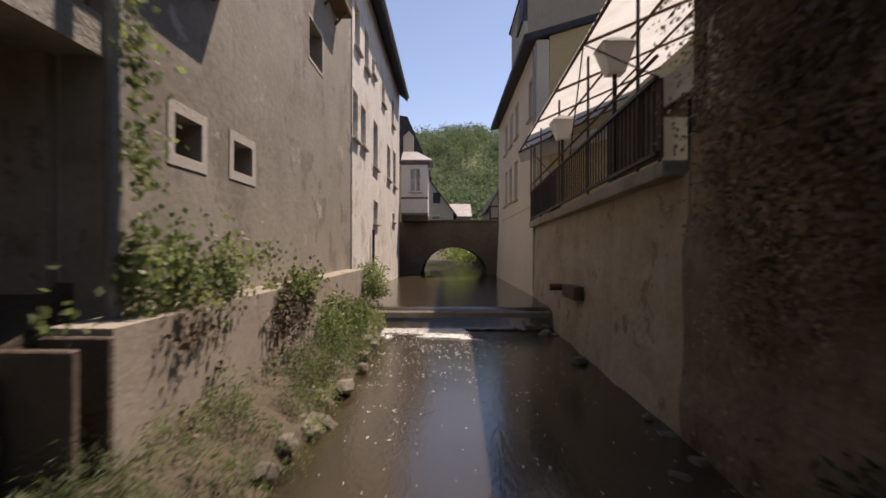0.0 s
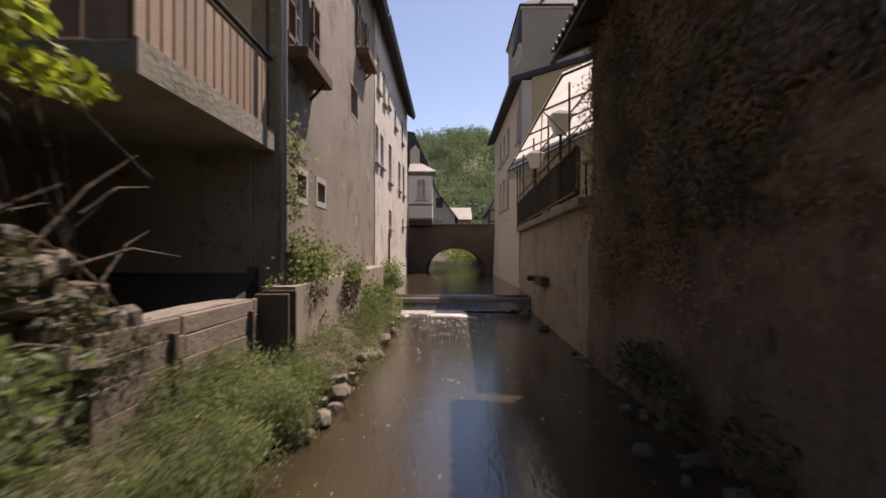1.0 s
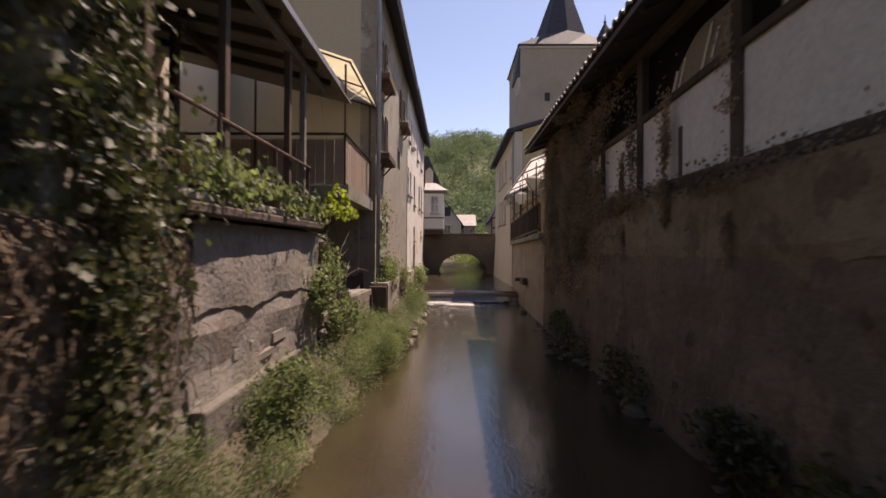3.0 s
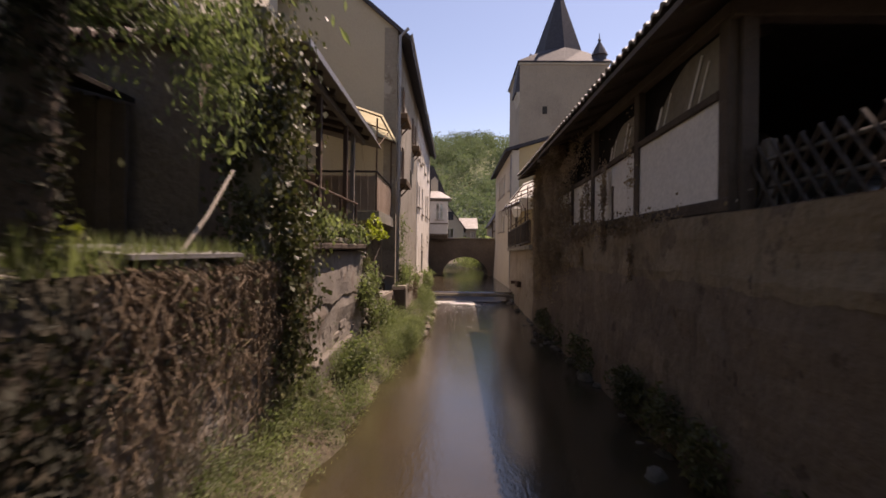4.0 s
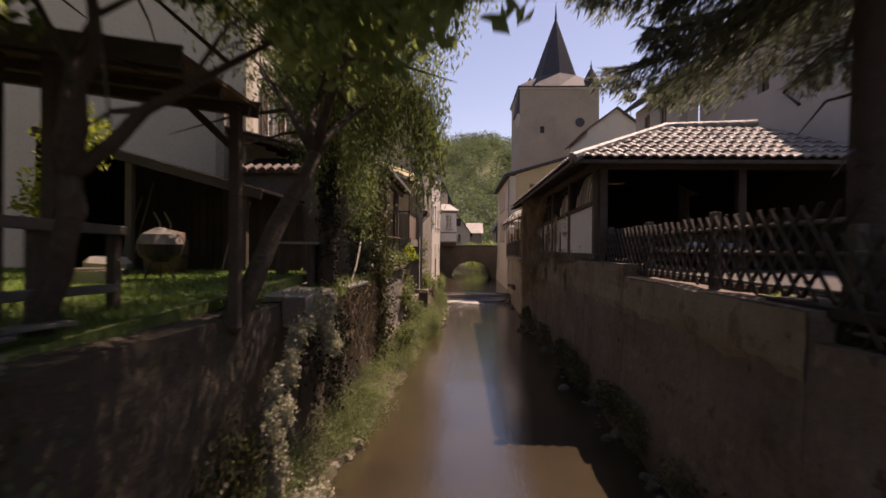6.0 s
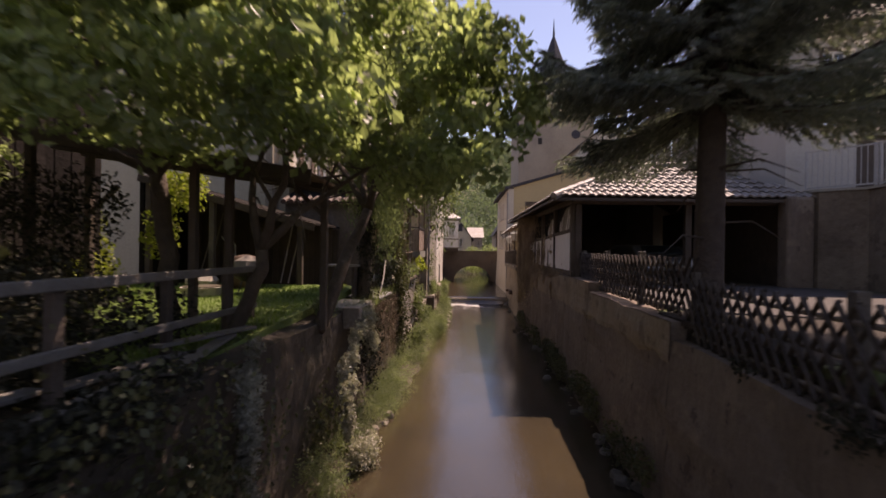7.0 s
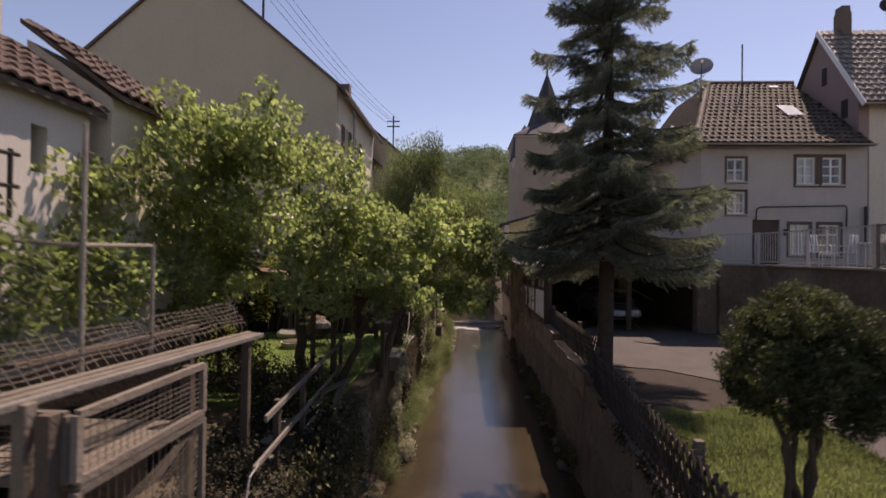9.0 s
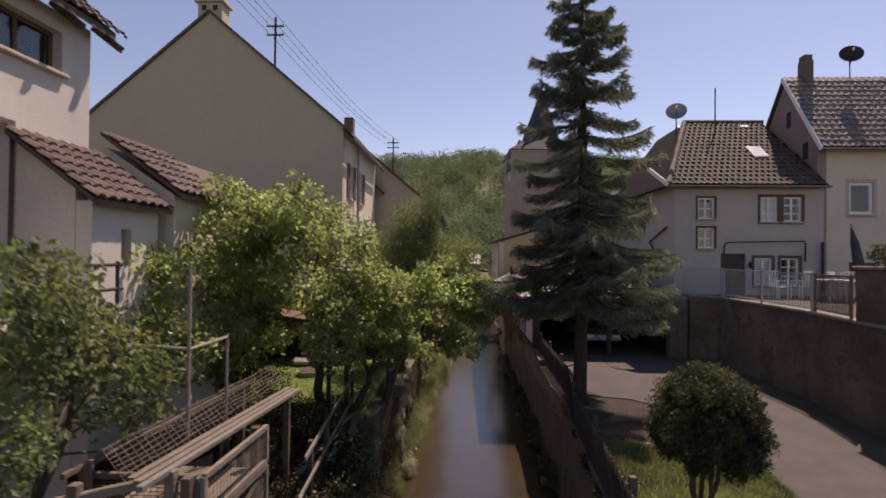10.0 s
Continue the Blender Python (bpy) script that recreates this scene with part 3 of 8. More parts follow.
def window(house, p, q, hole, set_back=0.12, rows=2, cols=2, bar=0.05, paint=None, sill=True, surround=0.0, curtain=False, name="window", edge=None):
    """A window in a hole of the wall p-q: frame and bars, panes, sill, and a painted surround."""
    p, d, n = frame_of(p, q)
    a, b, lo, hi = hole
    w, h = b - a, hi - lo
    paint = paint or M_WHITE
    win = part(name, rect_frame(p, d, n, (a, b, lo, hi), (a + bar, b - bar, lo + bar, hi - bar), -set_back, 0.06), paint, house)

    def bit(u0, u1, z0, z1, thick):
        part("glazing_bar", Shape().block(oriented(p, d, n, (u0 + u1) / 2, -set_back, (z0 + z1) / 2), u1 - u0, thick, z1 - z0), paint, win)

    for i in range(1, cols):
        u = a + w * i / cols
        bit(u - bar * 0.5, u + bar * 0.5, lo + bar, hi - bar, 0.05)
    for j in range(1, rows):
        z = lo + h * j / rows
        bit(a + bar, b - bar, z - bar * 0.35, z + bar * 0.35, 0.04)
    for i in range(cols):
        u0, u1 = a + w * i / cols + bar * 0.5, a + w * (i + 1) / cols - bar * 0.5
        gl = Shape().block(oriented(p, d, n, (u0 + u1) / 2, -set_back, (lo + hi) / 2), u1 - u0, 0.006, h - bar)
        gl.f = [f[::-1] for f in gl.f]
        part("pane", gl, M_GLASS, win).visible_shadow = False
    if curtain:
        cu = Shape()
        for i in range(12):
            u0 = a + w * i / 12
            cu.block(oriented(p, d, n, u0 + w / 24, -set_back - 0.08 - 0.015 * (i % 2), (lo + hi) / 2), w / 12, 0.01, h)
        part("curtain", cu, M_CURTAIN, win)
    if sill:
        part("sill", Shape().block(oriented(p, d, n, (a + b) / 2, 0.03, lo - 0.04), w + 0.12, 0.14, 0.06, 0.012), M_SURROUND, win)
    if surround:
        t = surround
        part("surround", rect_frame(p, d, n, (a - t, b + t, lo - t, hi + t), (a, b, lo, hi), 0.003, 0.012), edge or M_SURROUND, win)
    return win


slat_me = {}


def shutters(house, p, q, hole, mat, open_by=1.0):
    """A pair of louvred shutters folded back on the wall."""
    p, d, n = frame_of(p, q)
    a, b, lo, hi = hole
    w, h = (b - a) / 2, hi - lo
    for side in (-1, 1):
        u = a - w / 2 - 0.02 if side < 0 else b + w / 2 + 0.02
        s, slats = Shape(), []
        for u0, u1, z0, z1 in ((-w / 2, -w / 2 + 0.06, -h / 2, h / 2), (w / 2 - 0.06, w / 2, -h / 2, h / 2), (-w / 2, w / 2, h / 2 - 0.07, h / 2), (-w / 2, w / 2, -h / 2, -h / 2 + 0.07), (-w / 2, w / 2, -0.035, 0.035)):
            s.block(oriented(p, d, n, u + (u0 + u1) / 2, 0.05, (lo + hi) / 2 + (z0 + z1) / 2), u1 - u0, 0.04, z1 - z0)
        for i in range(int(h / 0.07)):
            z = lo + 0.07 + i * 0.07
            if z < hi - 0.05:
                slats.append(oriented(p, d, n, u, 0.05, z) @ pose(0, 0, 0, 35))
        leaf_ = part("shutter", s, mat, house)
        key = (mat.name, round(w, 3))
        if key not in slat_me:
            slat_me[key] = Shape().block(Matrix.Identity(4), w - 0.1, 0.05, 0.012).mesh("slat", mat)
        for m in slats:
            ob = new("slat", slat_me[key])
            ob.parent, ob.matrix_local = leaf_, m


def gable_roof(ridge_a, ridge_b, half, drop, over=0.35, end=0.2, thick=0.14):
    """Two roof slabs; ridge from a to b along y, eaves half metres either side and drop metres lower."""
    s = Shape()
    x, z = ridge_a[0], ridge_a[2]
    y0, y1 = ridge_a[1] - end, ridge_b[1] + end
    k = (half + over) / half
    for sg in (-1, 1):
        ex, ez = x + sg * half * k, z - drop * k
        s.prism([(x, y0, z), (ex, y0, ez), (ex, y0, ez - thick), (x, y0, z - thick)], (0, y1 - y0, 0))
    return s


def tiled(s, o, along, up, cols, rows, w, h, lift=0.045, rng=random):
    """Rows of curved pantiles laid on the slope from the corner o, along the eave and up the slope."""
    along, up = Vector(along).normalized(), Vector(up).normalized()
    n = along.cross(up).normalized()
    if n.z < 0:
        n = -n
    for r in range(rows):
        for c in range(cols):
            p = Vector(o) + along * (c * w) + up * (r * h) + n * 0.01
            j = n * rng.uniform(0, 0.008)
            prof = [(0, 0.0), (0.25, 0.045), (0.55, 0.04), (0.8, 0.0), (1.04, 0.01)]
            lo = [p + along * w * a + n * (b + lift) + j for a, b in prof]
            hi = [p + along * w * a + n * b + up * h * 1.08 + j for a, b in prof]
            base = [p + along * w * a + n * (b + lift - 0.04) + j for a, b in prof]
            for i in range(4):
                s.add([lo[i], lo[i + 1], hi[i + 1], hi[i]], [(0, 1, 2, 3)])
                s.add([base[i], base[i + 1], lo[i + 1], lo[i]], [(0, 1, 2, 3)])
    return s


# the long house on the left bank: brown nearer half, white farther half
EAVE_L = 9.55
P1, Q1 = (-2.3, 3.15), (-2.3, 11.3)
holes1 = [(0.70, 1.15, 2.83, 3.18), (1.82, 2.31, 2.87, 3.2), (4.63, 5.48, 5.25, 5.93), (0.5, 1.32, 4.98, 6.1), (0.5, 1.32, 7.05, 8.15), (5.6, 6.4, 7.15, 8.15)]
brown = thing("house", "long brown-rendered house rising from the stream", "house")
part("wall", Shape().wall(P1, Q1, 0.0, EAVE_L, 0.4, holes1), M_RENDER_BROWN, brown)
gw = Shape().prism([(-11, 3.16, 1.0), (-2.71, 3.16, 1.0), (-2.31, 3.16, EAVE_L), (-6.6, 3.16, 13.2), (-11, 3.16, EAVE_L)], (0, 0.35, 0))
part("gable_wall", gw, M_RENDER_CREAM, brown, "plain cream-rendered gable wall")
part("back_wall", Shape().box(-11.0, -10.7, 3.2, 11.3, 1.0, EAVE_L), M_RENDER_BROWN, brown)
part("roof", gable_roof((-6.65, 3.15, 13.3), (-6.65, 11.35, 13.3), 4.35, 3.7, 0.42, 0.12), M_SLATE, brown)
for hole in holes1[:2]:
    window(brown, P1, Q1, hole, 0.3, 1, 1, 0.03, M_TIMBER, False, 0.1)
window(brown, P1, Q1, holes1[2], 0.25, 2, 1, 0.04, M_TIMBER, False, 0.05)
for hole in holes1[3:]:
    window(brown, P1, Q1, hole, 0.14, 3, 2, 0.05, M_WHITE, True)
    shutters(brown, P1, Q1, hole, M_SHUTTER)

P2, Q2 = (-2.27, 11.3), (-2.27, 22.7)
holes2 = [(0.08, 0.72, 4.76, 5.95), (1.15, 1.92, 4.82, 5.9), (3.32, 4.25, 4.62, 6.08), (6.7, 7.75, 4.75, 6.05), (8.75, 9.75, 4.75, 6.25), (3.35, 4.25, 2.85, 3.56), (8.5, 9.4, 3.2, 3.56), (0.3, 1.0, 7.1, 8.2), (1.7, 2.4, 7.1, 8.2), (3.0, 3.6, 7.4, 7.9), (5.2, 6.0, 7.2, 7.9), (8.2, 9.0, 7.2, 8.3)]
white = thing("house", "old white-rendered house with peeling stained walls", "house")
part("wall", Shape().wall(P2, Q2, 0.2, EAVE_L, 0.4, holes2), M_RENDER_WHITE, white)
part("end_wall", Shape().box(-11.0, -2.3, 22.4, 22.7, 1.0, EAVE_L), M_RENDER_WHITE, white)
part("back_wall", Shape().box(-11.0, -10.7, 11.35, 22.35, 1.0, EAVE_L), M_RENDER_WHITE, white)
part("roof", gable_roof((-6.65, 11.45, 13.3), (-6.65, 22.65, 13.3), 4.35, 3.7, 0.42, 0.1), M_SLATE, white)
for hole in holes2:
    window(white, P2, Q2, hole, 0.16, 2, 2, 0.04, M_SHUTTER, True)

# right house above the weir
P3, Q3 = (2.5, 22.8), (2.5, 13.1)
holes3 = [(22.8 - b, 22.8 - a, lo, hi) for a, b, lo, hi in ((19.5, 20.3, 3.85, 5.25), (18.1, 18.9, 3.85, 5.2), (16.6, 17.5, 3.8, 5.2), (19.4, 20.2, 6.0, 7.2), (17.9, 18.7, 6.0, 7.2), (16.4, 17.2, 6.0, 7.2), (13.75, 14.4, 5.9, 7.1))]
right = thing("house", "pale cream-rendered house above the weir", "house")
part("wall", Shape().wall(P3, Q3, 3.3, 7.85, 0.35, holes3), M_RENDER_PALE, right)
part("base_wall", Shape().prism([(2.38, 13.1, 0.2), (2.52, 13.1, 3.3), (3.2, 13.1, 3.3), (3.2, 13.1, 0.2)], (0, 9.7, 0)), M_RENDER_PALE, right)
part("gable_wall", Shape().prism([(2.86, 13.1, 2.5), (10.5, 13.1, 2.5), (10.5, 13.1, 10.2), (2.86, 13.1, 7.95)], (0, 0.35, 0)), M_RENDER_OCHRE, right, "ochre-rendered end wall")
part("end_wall", Shape().box(2.9, 10.5, 22.4, 22.75, 2.5, 7.9), M_RENDER_PALE, right)
part("roof", Shape().prism([(2.12, 12.95, 7.75), (10.6, 12.95, 10.25), (10.6, 12.95, 10.4), (2.12, 12.95, 7.93)], (0, 10.0, 0)), M_SLATE, right)
for hole in holes3:
    window(right, P3, Q3, hole, 0.14, 3, 2, 0.05, M_WHITE, True)

# gate tower with a slate spire
tower = thing("tower", "square rendered town tower with a pointed slate spire", "tower")
tw = Shape().box(5.11, 12.8, 30.1, 37.6, 2.5, 18.9)
part("shaft", tw, M_TOWER, tower)
part("cornice", Shape().box(5.0, 12.9, 30.0, 37.7, 18.9, 19.08, 0.03), M_SURROUND, tower)
sp = Shape().prism([(4.9, 29.9, 19.08), (13.0, 29.9, 19.08), (13.0, 37.8, 19.08), (4.9, 37.8, 19.08)], (0, 0, 0.1))
SPX = 9.25
lo8 = [(4.9, 29.9), (8.95, 29.9), (13.0, 29.9), (13.0, 33.85), (13.0, 37.8), (8.95, 37.8), (4.9, 37.8), (4.9, 33.85)]
mid = [(SPX + 2.4 * math.cos(a), 33.85 + 2.4 * math.sin(a)) for a in [math.radians(225 + 45 * i) for i in range(8)]]
vs = [(x, y, 19.18) for x, y in lo8] + [(x, y, 21.0) for x, y in mid] + [(SPX, 33.85, 27.7)]
sp.add(vs, [(i, (i + 1) % 8, 8 + (i + 1) % 8, 8 + i) for i in range(8)] + [(8 + i, 8 + (i + 1) % 8, 16) for i in range(8)])
part("spire", sp, M_SLATE, tower)
part("finial", Shape().tube([(SPX, 33.85, 27.5), (SPX, 33.85, 28.2), (SPX, 33.85, 29.3)], [0.14, 0.08, 0.02]), M_IRON, tower)
part("slit_window", Shape().box(7.1, 7.5, 30.05, 30.12, 14.6, 15.25), M_DARK, tower)
part("clock_face", Shape().tube([(10.95, 30.12, 15.65), (10.95, 30.04, 15.65)], 0.45, 16), M_SLATE, tower)

# bridge
s = Shape()
BY0, BY1, CX, R, SPR, RISE = 24.6, 28.5, 0.4, 1.72, 0.75, 1.4
ring = []
for i in range(21):
    a = math.pi * (1 - i / 20)
    ring.append((CX + R * math.cos(a), SPR + RISE * math.sin(a)))
for i in range(20):
    (x0, z0), (x1, z1) = ring[i], ring[i + 1]
    s.prism([(x0, BY0, z0), (x1, BY0, z1), (x1, BY0, 3.45), (x0, BY0, 3.45)], (0, BY1 - BY0, 0))
s.box(-3.2, CX - R, BY0, BY1, 0.0, 3.45)
s.box(CX + R, 3.4, BY0, BY1, 0.0, 3.45)
bridge = solid("bridge", s, M_SANDSTONE, "dark sandstone arch bridge over the stream", "bridge", kind="structure")

# weir
weir = thing("weir", "low stone weir with water running over its step", "weir", kind="structure")
part("sill_beam", Shape().box(-2.3, 2.5, 10.25, 10.6, -0.3, 0.66, 0.03), M_STONE, weir)

# ---- half-timbered shed on the right bank ----
def gutter(parent, p, q, r=0.06):
    """A half-round gutter from p to q."""
    s = Shape()
    p, q = Vector(p), Vector(q)
    d = (q - p).normalized()
    side = d.cross(Vector((0, 0, 1))).normalized()
    n = 8
    for k in range(n):
        a0, a1 = math.pi + math.pi * k / n, math.pi + math.pi * (k + 1) / n
        o0 = side * math.cos(a0) * r + Vector((0, 0, math.sin(a0) * r))
        o1 = side * math.cos(a1) * r + Vector((0, 0, math.sin(a1) * r))
        s.face(p + o0, p + o1, q + o1, q + o0)
        s.face(p + o0 * 1.12, q + o0 * 1.12, q + o1 * 1.12, p + o1 * 1.12)
    return part("gutter", s, M_ZINC, parent)


shed = thing("shed", "open half-timbered shed with white infill and tiled hip roof", "shed")
SX, SY0, SY1 = 2.2, -6.95, 4.0
posts = [SY0 + 0.13, -4.53, -2.3, -0.7, 1.8, SY1]
MID = [(SY0, 4.27), (-4.5, 4.21), (-2.3, 4.12), (SY1 + 0.1, 4.04)]
for y in posts:
    worn(part("post", Shape().box(SX, SX + 0.16, y - 0.09, y + 0.09, 3.05, 5.05), M_TIMBER, shed), 0.015)
for z in (3.13, 5.05):
    worn(part("rail", Shape().box(SX - 0.012, SX + 0.148, SY0, SY1 + 0.1, z - 0.07, z + 0.07), M_TIMBER, shed), 0.015)
for i, (a, b2) in enumerate(zip(posts, posts[1:])):
    a, b2 = a + 0.09, b2 - 0.09
    za, zb = lane(a, MID), lane(b2, MID)
    worn(part("rail", Shape().beam((SX + 0.06, a, za), (SX + 0.06, b2, zb), 0.14, 0.09), M_TIMBER, shed), 0.012)
    part("panel", Shape().prism([(SX + 0.03, a, 3.2), (SX + 0.03, b2, 3.2), (SX + 0.03, b2, zb - 0.04), (SX + 0.03, a, za - 0.04)], (0.1, 0, 0)), M_PANEL, shed, "white plaster infill panel")
    part("boarding", Shape().prism([(SX + 0.1, a, za + 0.04), (SX + 0.1, b2, zb + 0.04), (SX + 0.1, b2, 4.98), (SX + 0.1, a, 4.98)], (0.04, 0, 0)), M_DARK_SHADED, shed, "dark boarding under the eaves")
# arched lights under the eaves, hung with pale rags of curtain
for a, b2, z, h in ((-6.72, -5.02, 4.3, 0.62), (-4.36, -3.1, 4.24, 0.5)):
    ring = [(SX + 0.085, b2 - (b2 - a) * k / 12, z + 0.01 + h * math.sin(min(1.0, 0.08 + k / 8) * math.pi / 2)) for k in range(13)]
    part("curtain", Shape().prism([(SX + 0.085, a, z - 0.02), (SX + 0.085, b2, z - 0.02)] + ring, (0.012, 0, 0)), M_RENDER_BROWN, shed, "dim brown curtain behind the upper opening")
    for u, w, k in ((0.04, 0.05, 0.45), (0.16, 0.03, 0.62), (0.55, 0.045, 0.9), (0.68, 0.03, 0.7)):
        y = b2 - (b2 - a) * u
        part("fold", Shape().beam((SX + 0.075, y, z + 0.01), (SX + 0.075, y - 0.2 * (b2 - a) * k, z + h * k), 0.01, w), M_PANEL, shed, "pale fold of curtain")
# thin upright struts on the white panels, worn to stumps
for y, h in ((-3.45, 0.6), (-1.5, 0.3)):
    part("strut", Shape().box(SX + 0.015, SX + 0.06, y - 0.035, y + 0.035, 3.17, 3.17 + h), M_TIMBER, shed)
APEX, A2 = Vector((4.25, -5.5, 6.15)), Vector((6.3, -5.5, 6.22))
E1, E2, E3 = Vector((1.63, -7.42, 5.06)), Vector((8.3, -7.42, 5.06)), Vector((1.63, 4.3, 5.06))
for ring in ((E1, E2, A2, APEX), (E1, APEX, Vector((4.25, 4.3, 6.15)), E3), (A2, E2, Vector((8.3, 4.3, 5.17)), Vector((6.3, 4.3, 6.22))), (APEX, A2, Vector((6.3, 4.3, 6.22)), Vector((4.25, 4.3, 6.15)))):
    part("roof_deck", Shape().prism(ring, (0, 0, -0.07)), M_TIMBER, shed, "dark timber roof boards under the tiles")
up1 = (Vector((APEX.x, APEX.y, APEX.z)) - Vector((APEX.x, E1.y, E1.z))).normalized()
up2 = Vector((2.62, 0, 1.05)).normalized()
west = Shape()
for r in range(9):
    reach = (E3.y - (E1.y + (APEX.y - E1.y) * (r + 0.5) / 9)) / 0.22
    tiled(west, E3 + Vector((0, 0, 0.02)) + up2 * r * 0.305, (0, -1, 0), up2, int(reach), 1, 0.22, 0.305)
part("tile_field", west, M_TILE, shed, "rows of old clay pantiles")["kind"] = "stuff"
for k in range(9):
    a, b2 = E1.lerp(APEX, k / 9), E1.lerp(APEX, (k + 1.06) / 9)
    part("ridge_tile", Shape().tube([a + Vector((0, 0, 0.03)), b2 + Vector((0, 0, 0.05))], [0.11, 0.095], 10), M_TILE, shed)
for k in range(6):
    a, b2 = APEX.lerp(A2, k / 6), APEX.lerp(A2, (k + 1.06) / 6)
    part("ridge_tile", Shape().tube([a + Vector((0, 0, 0.03)), b2 + Vector((0, 0, 0.05))], [0.11, 0.095], 10), M_TILE, shed)
for k in range(14):
    y = -7.0 + k * 0.85
    f = min(1, max(0.12, (y - E1.y) / (APEX.y - E1.y) - 0.08))
    part("rafter", Shape().beam((1.72, y, 5.05), (1.72 + 2.48 * f, y, 5.05 + 0.93 * f), 0.09, 0.12), M_TIMBER, shed)
for x in (2.3, 5.1, 7.95):
    worn(part("front_post", Shape().box(x, x + 0.16, -6.98, -6.82, 2.9, 5.1), M_TIMBER, shed), 0.015)
worn(part("front_beam", Shape().box(2.2, 8.2, -7.0, -6.8, 4.95, 5.12), M_TIMBER, shed), 0.015)
part("back_wall", Shape().box(2.4, 8.0, 3.6, 3.9, 2.9, 6.05), M_TIMBER, shed)
part("side_wall", Shape().box(7.6, 7.85, -6.9, 3.6, 2.9, 5.2), M_TIMBER, shed)

# parked car under the shed roof, seen in the dark
car = thing("car", "small silver car parked in the dark shed", "car")
M_CARPAINT = plain("silver_paint", (0.32, 0.32, 0.32), 0.3, 0.6)
M_RUBBER = plain("rubber", (0.02, 0.02, 0.02), 0.8)
body = Shape()
cy0, cx0 = -5.9, 4.5
prof = [(0.0, 0.32), (0.05, 0.62), (0.7, 0.78), (1.1, 1.05), (2.0, 1.1), (2.9, 1.08), (3.5, 0.82), (3.85, 0.75), (3.9, 0.35)]
body.prism([(cx0, cy0 + a, 2.9 + z * 0.95) for a, z in prof], (1.55, 0, 0))
worn(part("body", body, M_CARPAINT, car), 0.08, 3)
part("windscreen", Shape().prism([(cx0 + 0.15, cy0 + 0.66, 3.67), (cx0 + 1.4, cy0 + 0.66, 3.67), (cx0 + 1.3, cy0 + 1.04, 3.89), (cx0 + 0.25, cy0 + 1.04, 3.89)], (0, -0.02, 0.03)), plain("car_glass", (0.03, 0.035, 0.04), 0.05), car)
for x in (cx0 + 0.05, cx0 + 1.5):
    for y in (cy0 + 0.75, cy0 + 3.15):
        wh_ = part("wheel", Shape().tube([(x - 0.09, y, 3.2), (x + 0.09, y, 3.2)], 0.3, 18), M_RUBBER, car)
        part("rim", Shape().tube([(x - 0.1, y, 3.2), (x + 0.1, y, 3.2)], 0.19, 14), M_ZINC, wh_)
for x in (cx0 + 0.25, cx0 + 1.3):
    part("headlight", Shape().block(pose(x, cy0 + 0.02, 3.42), 0.28, 0.05, 0.13, 0.02), plain("lamp_glass", (0.7, 0.7, 0.68), 0.15), car)

# ---- white house with terrace, and its taller neighbour ----
EAVE_W = 9.7
PW, QW = (7.9, -6.5), (13.74, -6.5)
hw = [(0.91, 1.57, 8.29, 9.13), (0.91, 1.57, 7.11, 7.92), (3.37, 4.04, 8.2, 9.18), (4.27, 4.98, 8.2, 9.18), (1.82, 2.79, 5.25, 6.9), (3.14, 3.82, 5.66, 6.74), (4.16, 4.88, 5.66, 6.74)]
wh = thing("house", "white-rendered house with brown tiled roof and grey window frames", "house")
part("wall", Shape().wall(PW, QW, 2.9, EAVE_W, 0.35, hw), M_RENDER_CLEAN, wh)
PS, QS = (7.9, 0.4), (7.9, -6.146)
hs = [(0.15, 0.75, 8.28, 9.02), (1.79, 2.28, 8.42, 8.93), (3.31, 3.83, 7.76, 8.4)]
part("side_wall", Shape().wall(PS, QS, 2.9, EAVE_W, 0.35, hs), M_RENDER_CLEAN, wh)
for hole in hs:
    window(wh, PS, QS, hole, 0.16, 1, 2, 0.035, M_BROWN_WOOD, False)
part("awning_arm", Shape().tube([(7.84, -5.9, 7.98), (7.82, -4.15, 7.42), (7.84, -4.7, 6.95)], 0.04, 7), M_IRON, wh, "dark iron arm bracketed to the wall")
part("back_wall", Shape().box(8.25, 13.7, 0.1, 0.4, 2.9, EAVE_W), M_RENDER_CLEAN, wh)
WA, WB, WC, WD = Vector((7.5, -6.85, 9.6)), Vector((13.72, -6.85, 9.6)), Vector((13.72, -2.6, 13.2)), Vector((10.05, -2.6, 13.2))
# near-black deck: the shade under the eaves is put into its colour
part("roof_deck", Shape().prism([WA, WB, WC, WD], (0, 0, -0.1)).prism([WA, WD, Vector((10.05, 0.6, 13.15)), Vector((7.5, 0.7, 9.62))], (0, 0, -0.1)).prism([WD, WC, Vector((13.72, 0.8, 9.8)), Vector((10.05, 0.8, 9.8))], (0, 0, -0.1)), M_DARK_SHADED, wh)
upw = (WC - WB).normalized()
field, nrow = Shape(), 17
for r in range(nrow):
    t = r / nrow
    x0 = WA.x + (WD.x - WA.x) * t
    o = WA.lerp(WD, t)
    tiled(field, o + Vector((0, 0, 0.01)), (1, 0, 0), upw, int((WB.x - x0) / 0.235), 1, 0.235, 0.33)
part("tile_field", field, M_TILE_DARK, wh, "worn brown-grey pantiles")["kind"] = "stuff"
for k in range(14):
    a, b2 = WA.lerp(WD, k / 14), WA.lerp(WD, (k + 1.06) / 14)
    part("ridge_tile", Shape().tube([a + Vector((0, 0, 0.04)), b2 + Vector((0, 0, 0.07))], [0.13, 0.11], 9), M_TILE_DARK, wh)
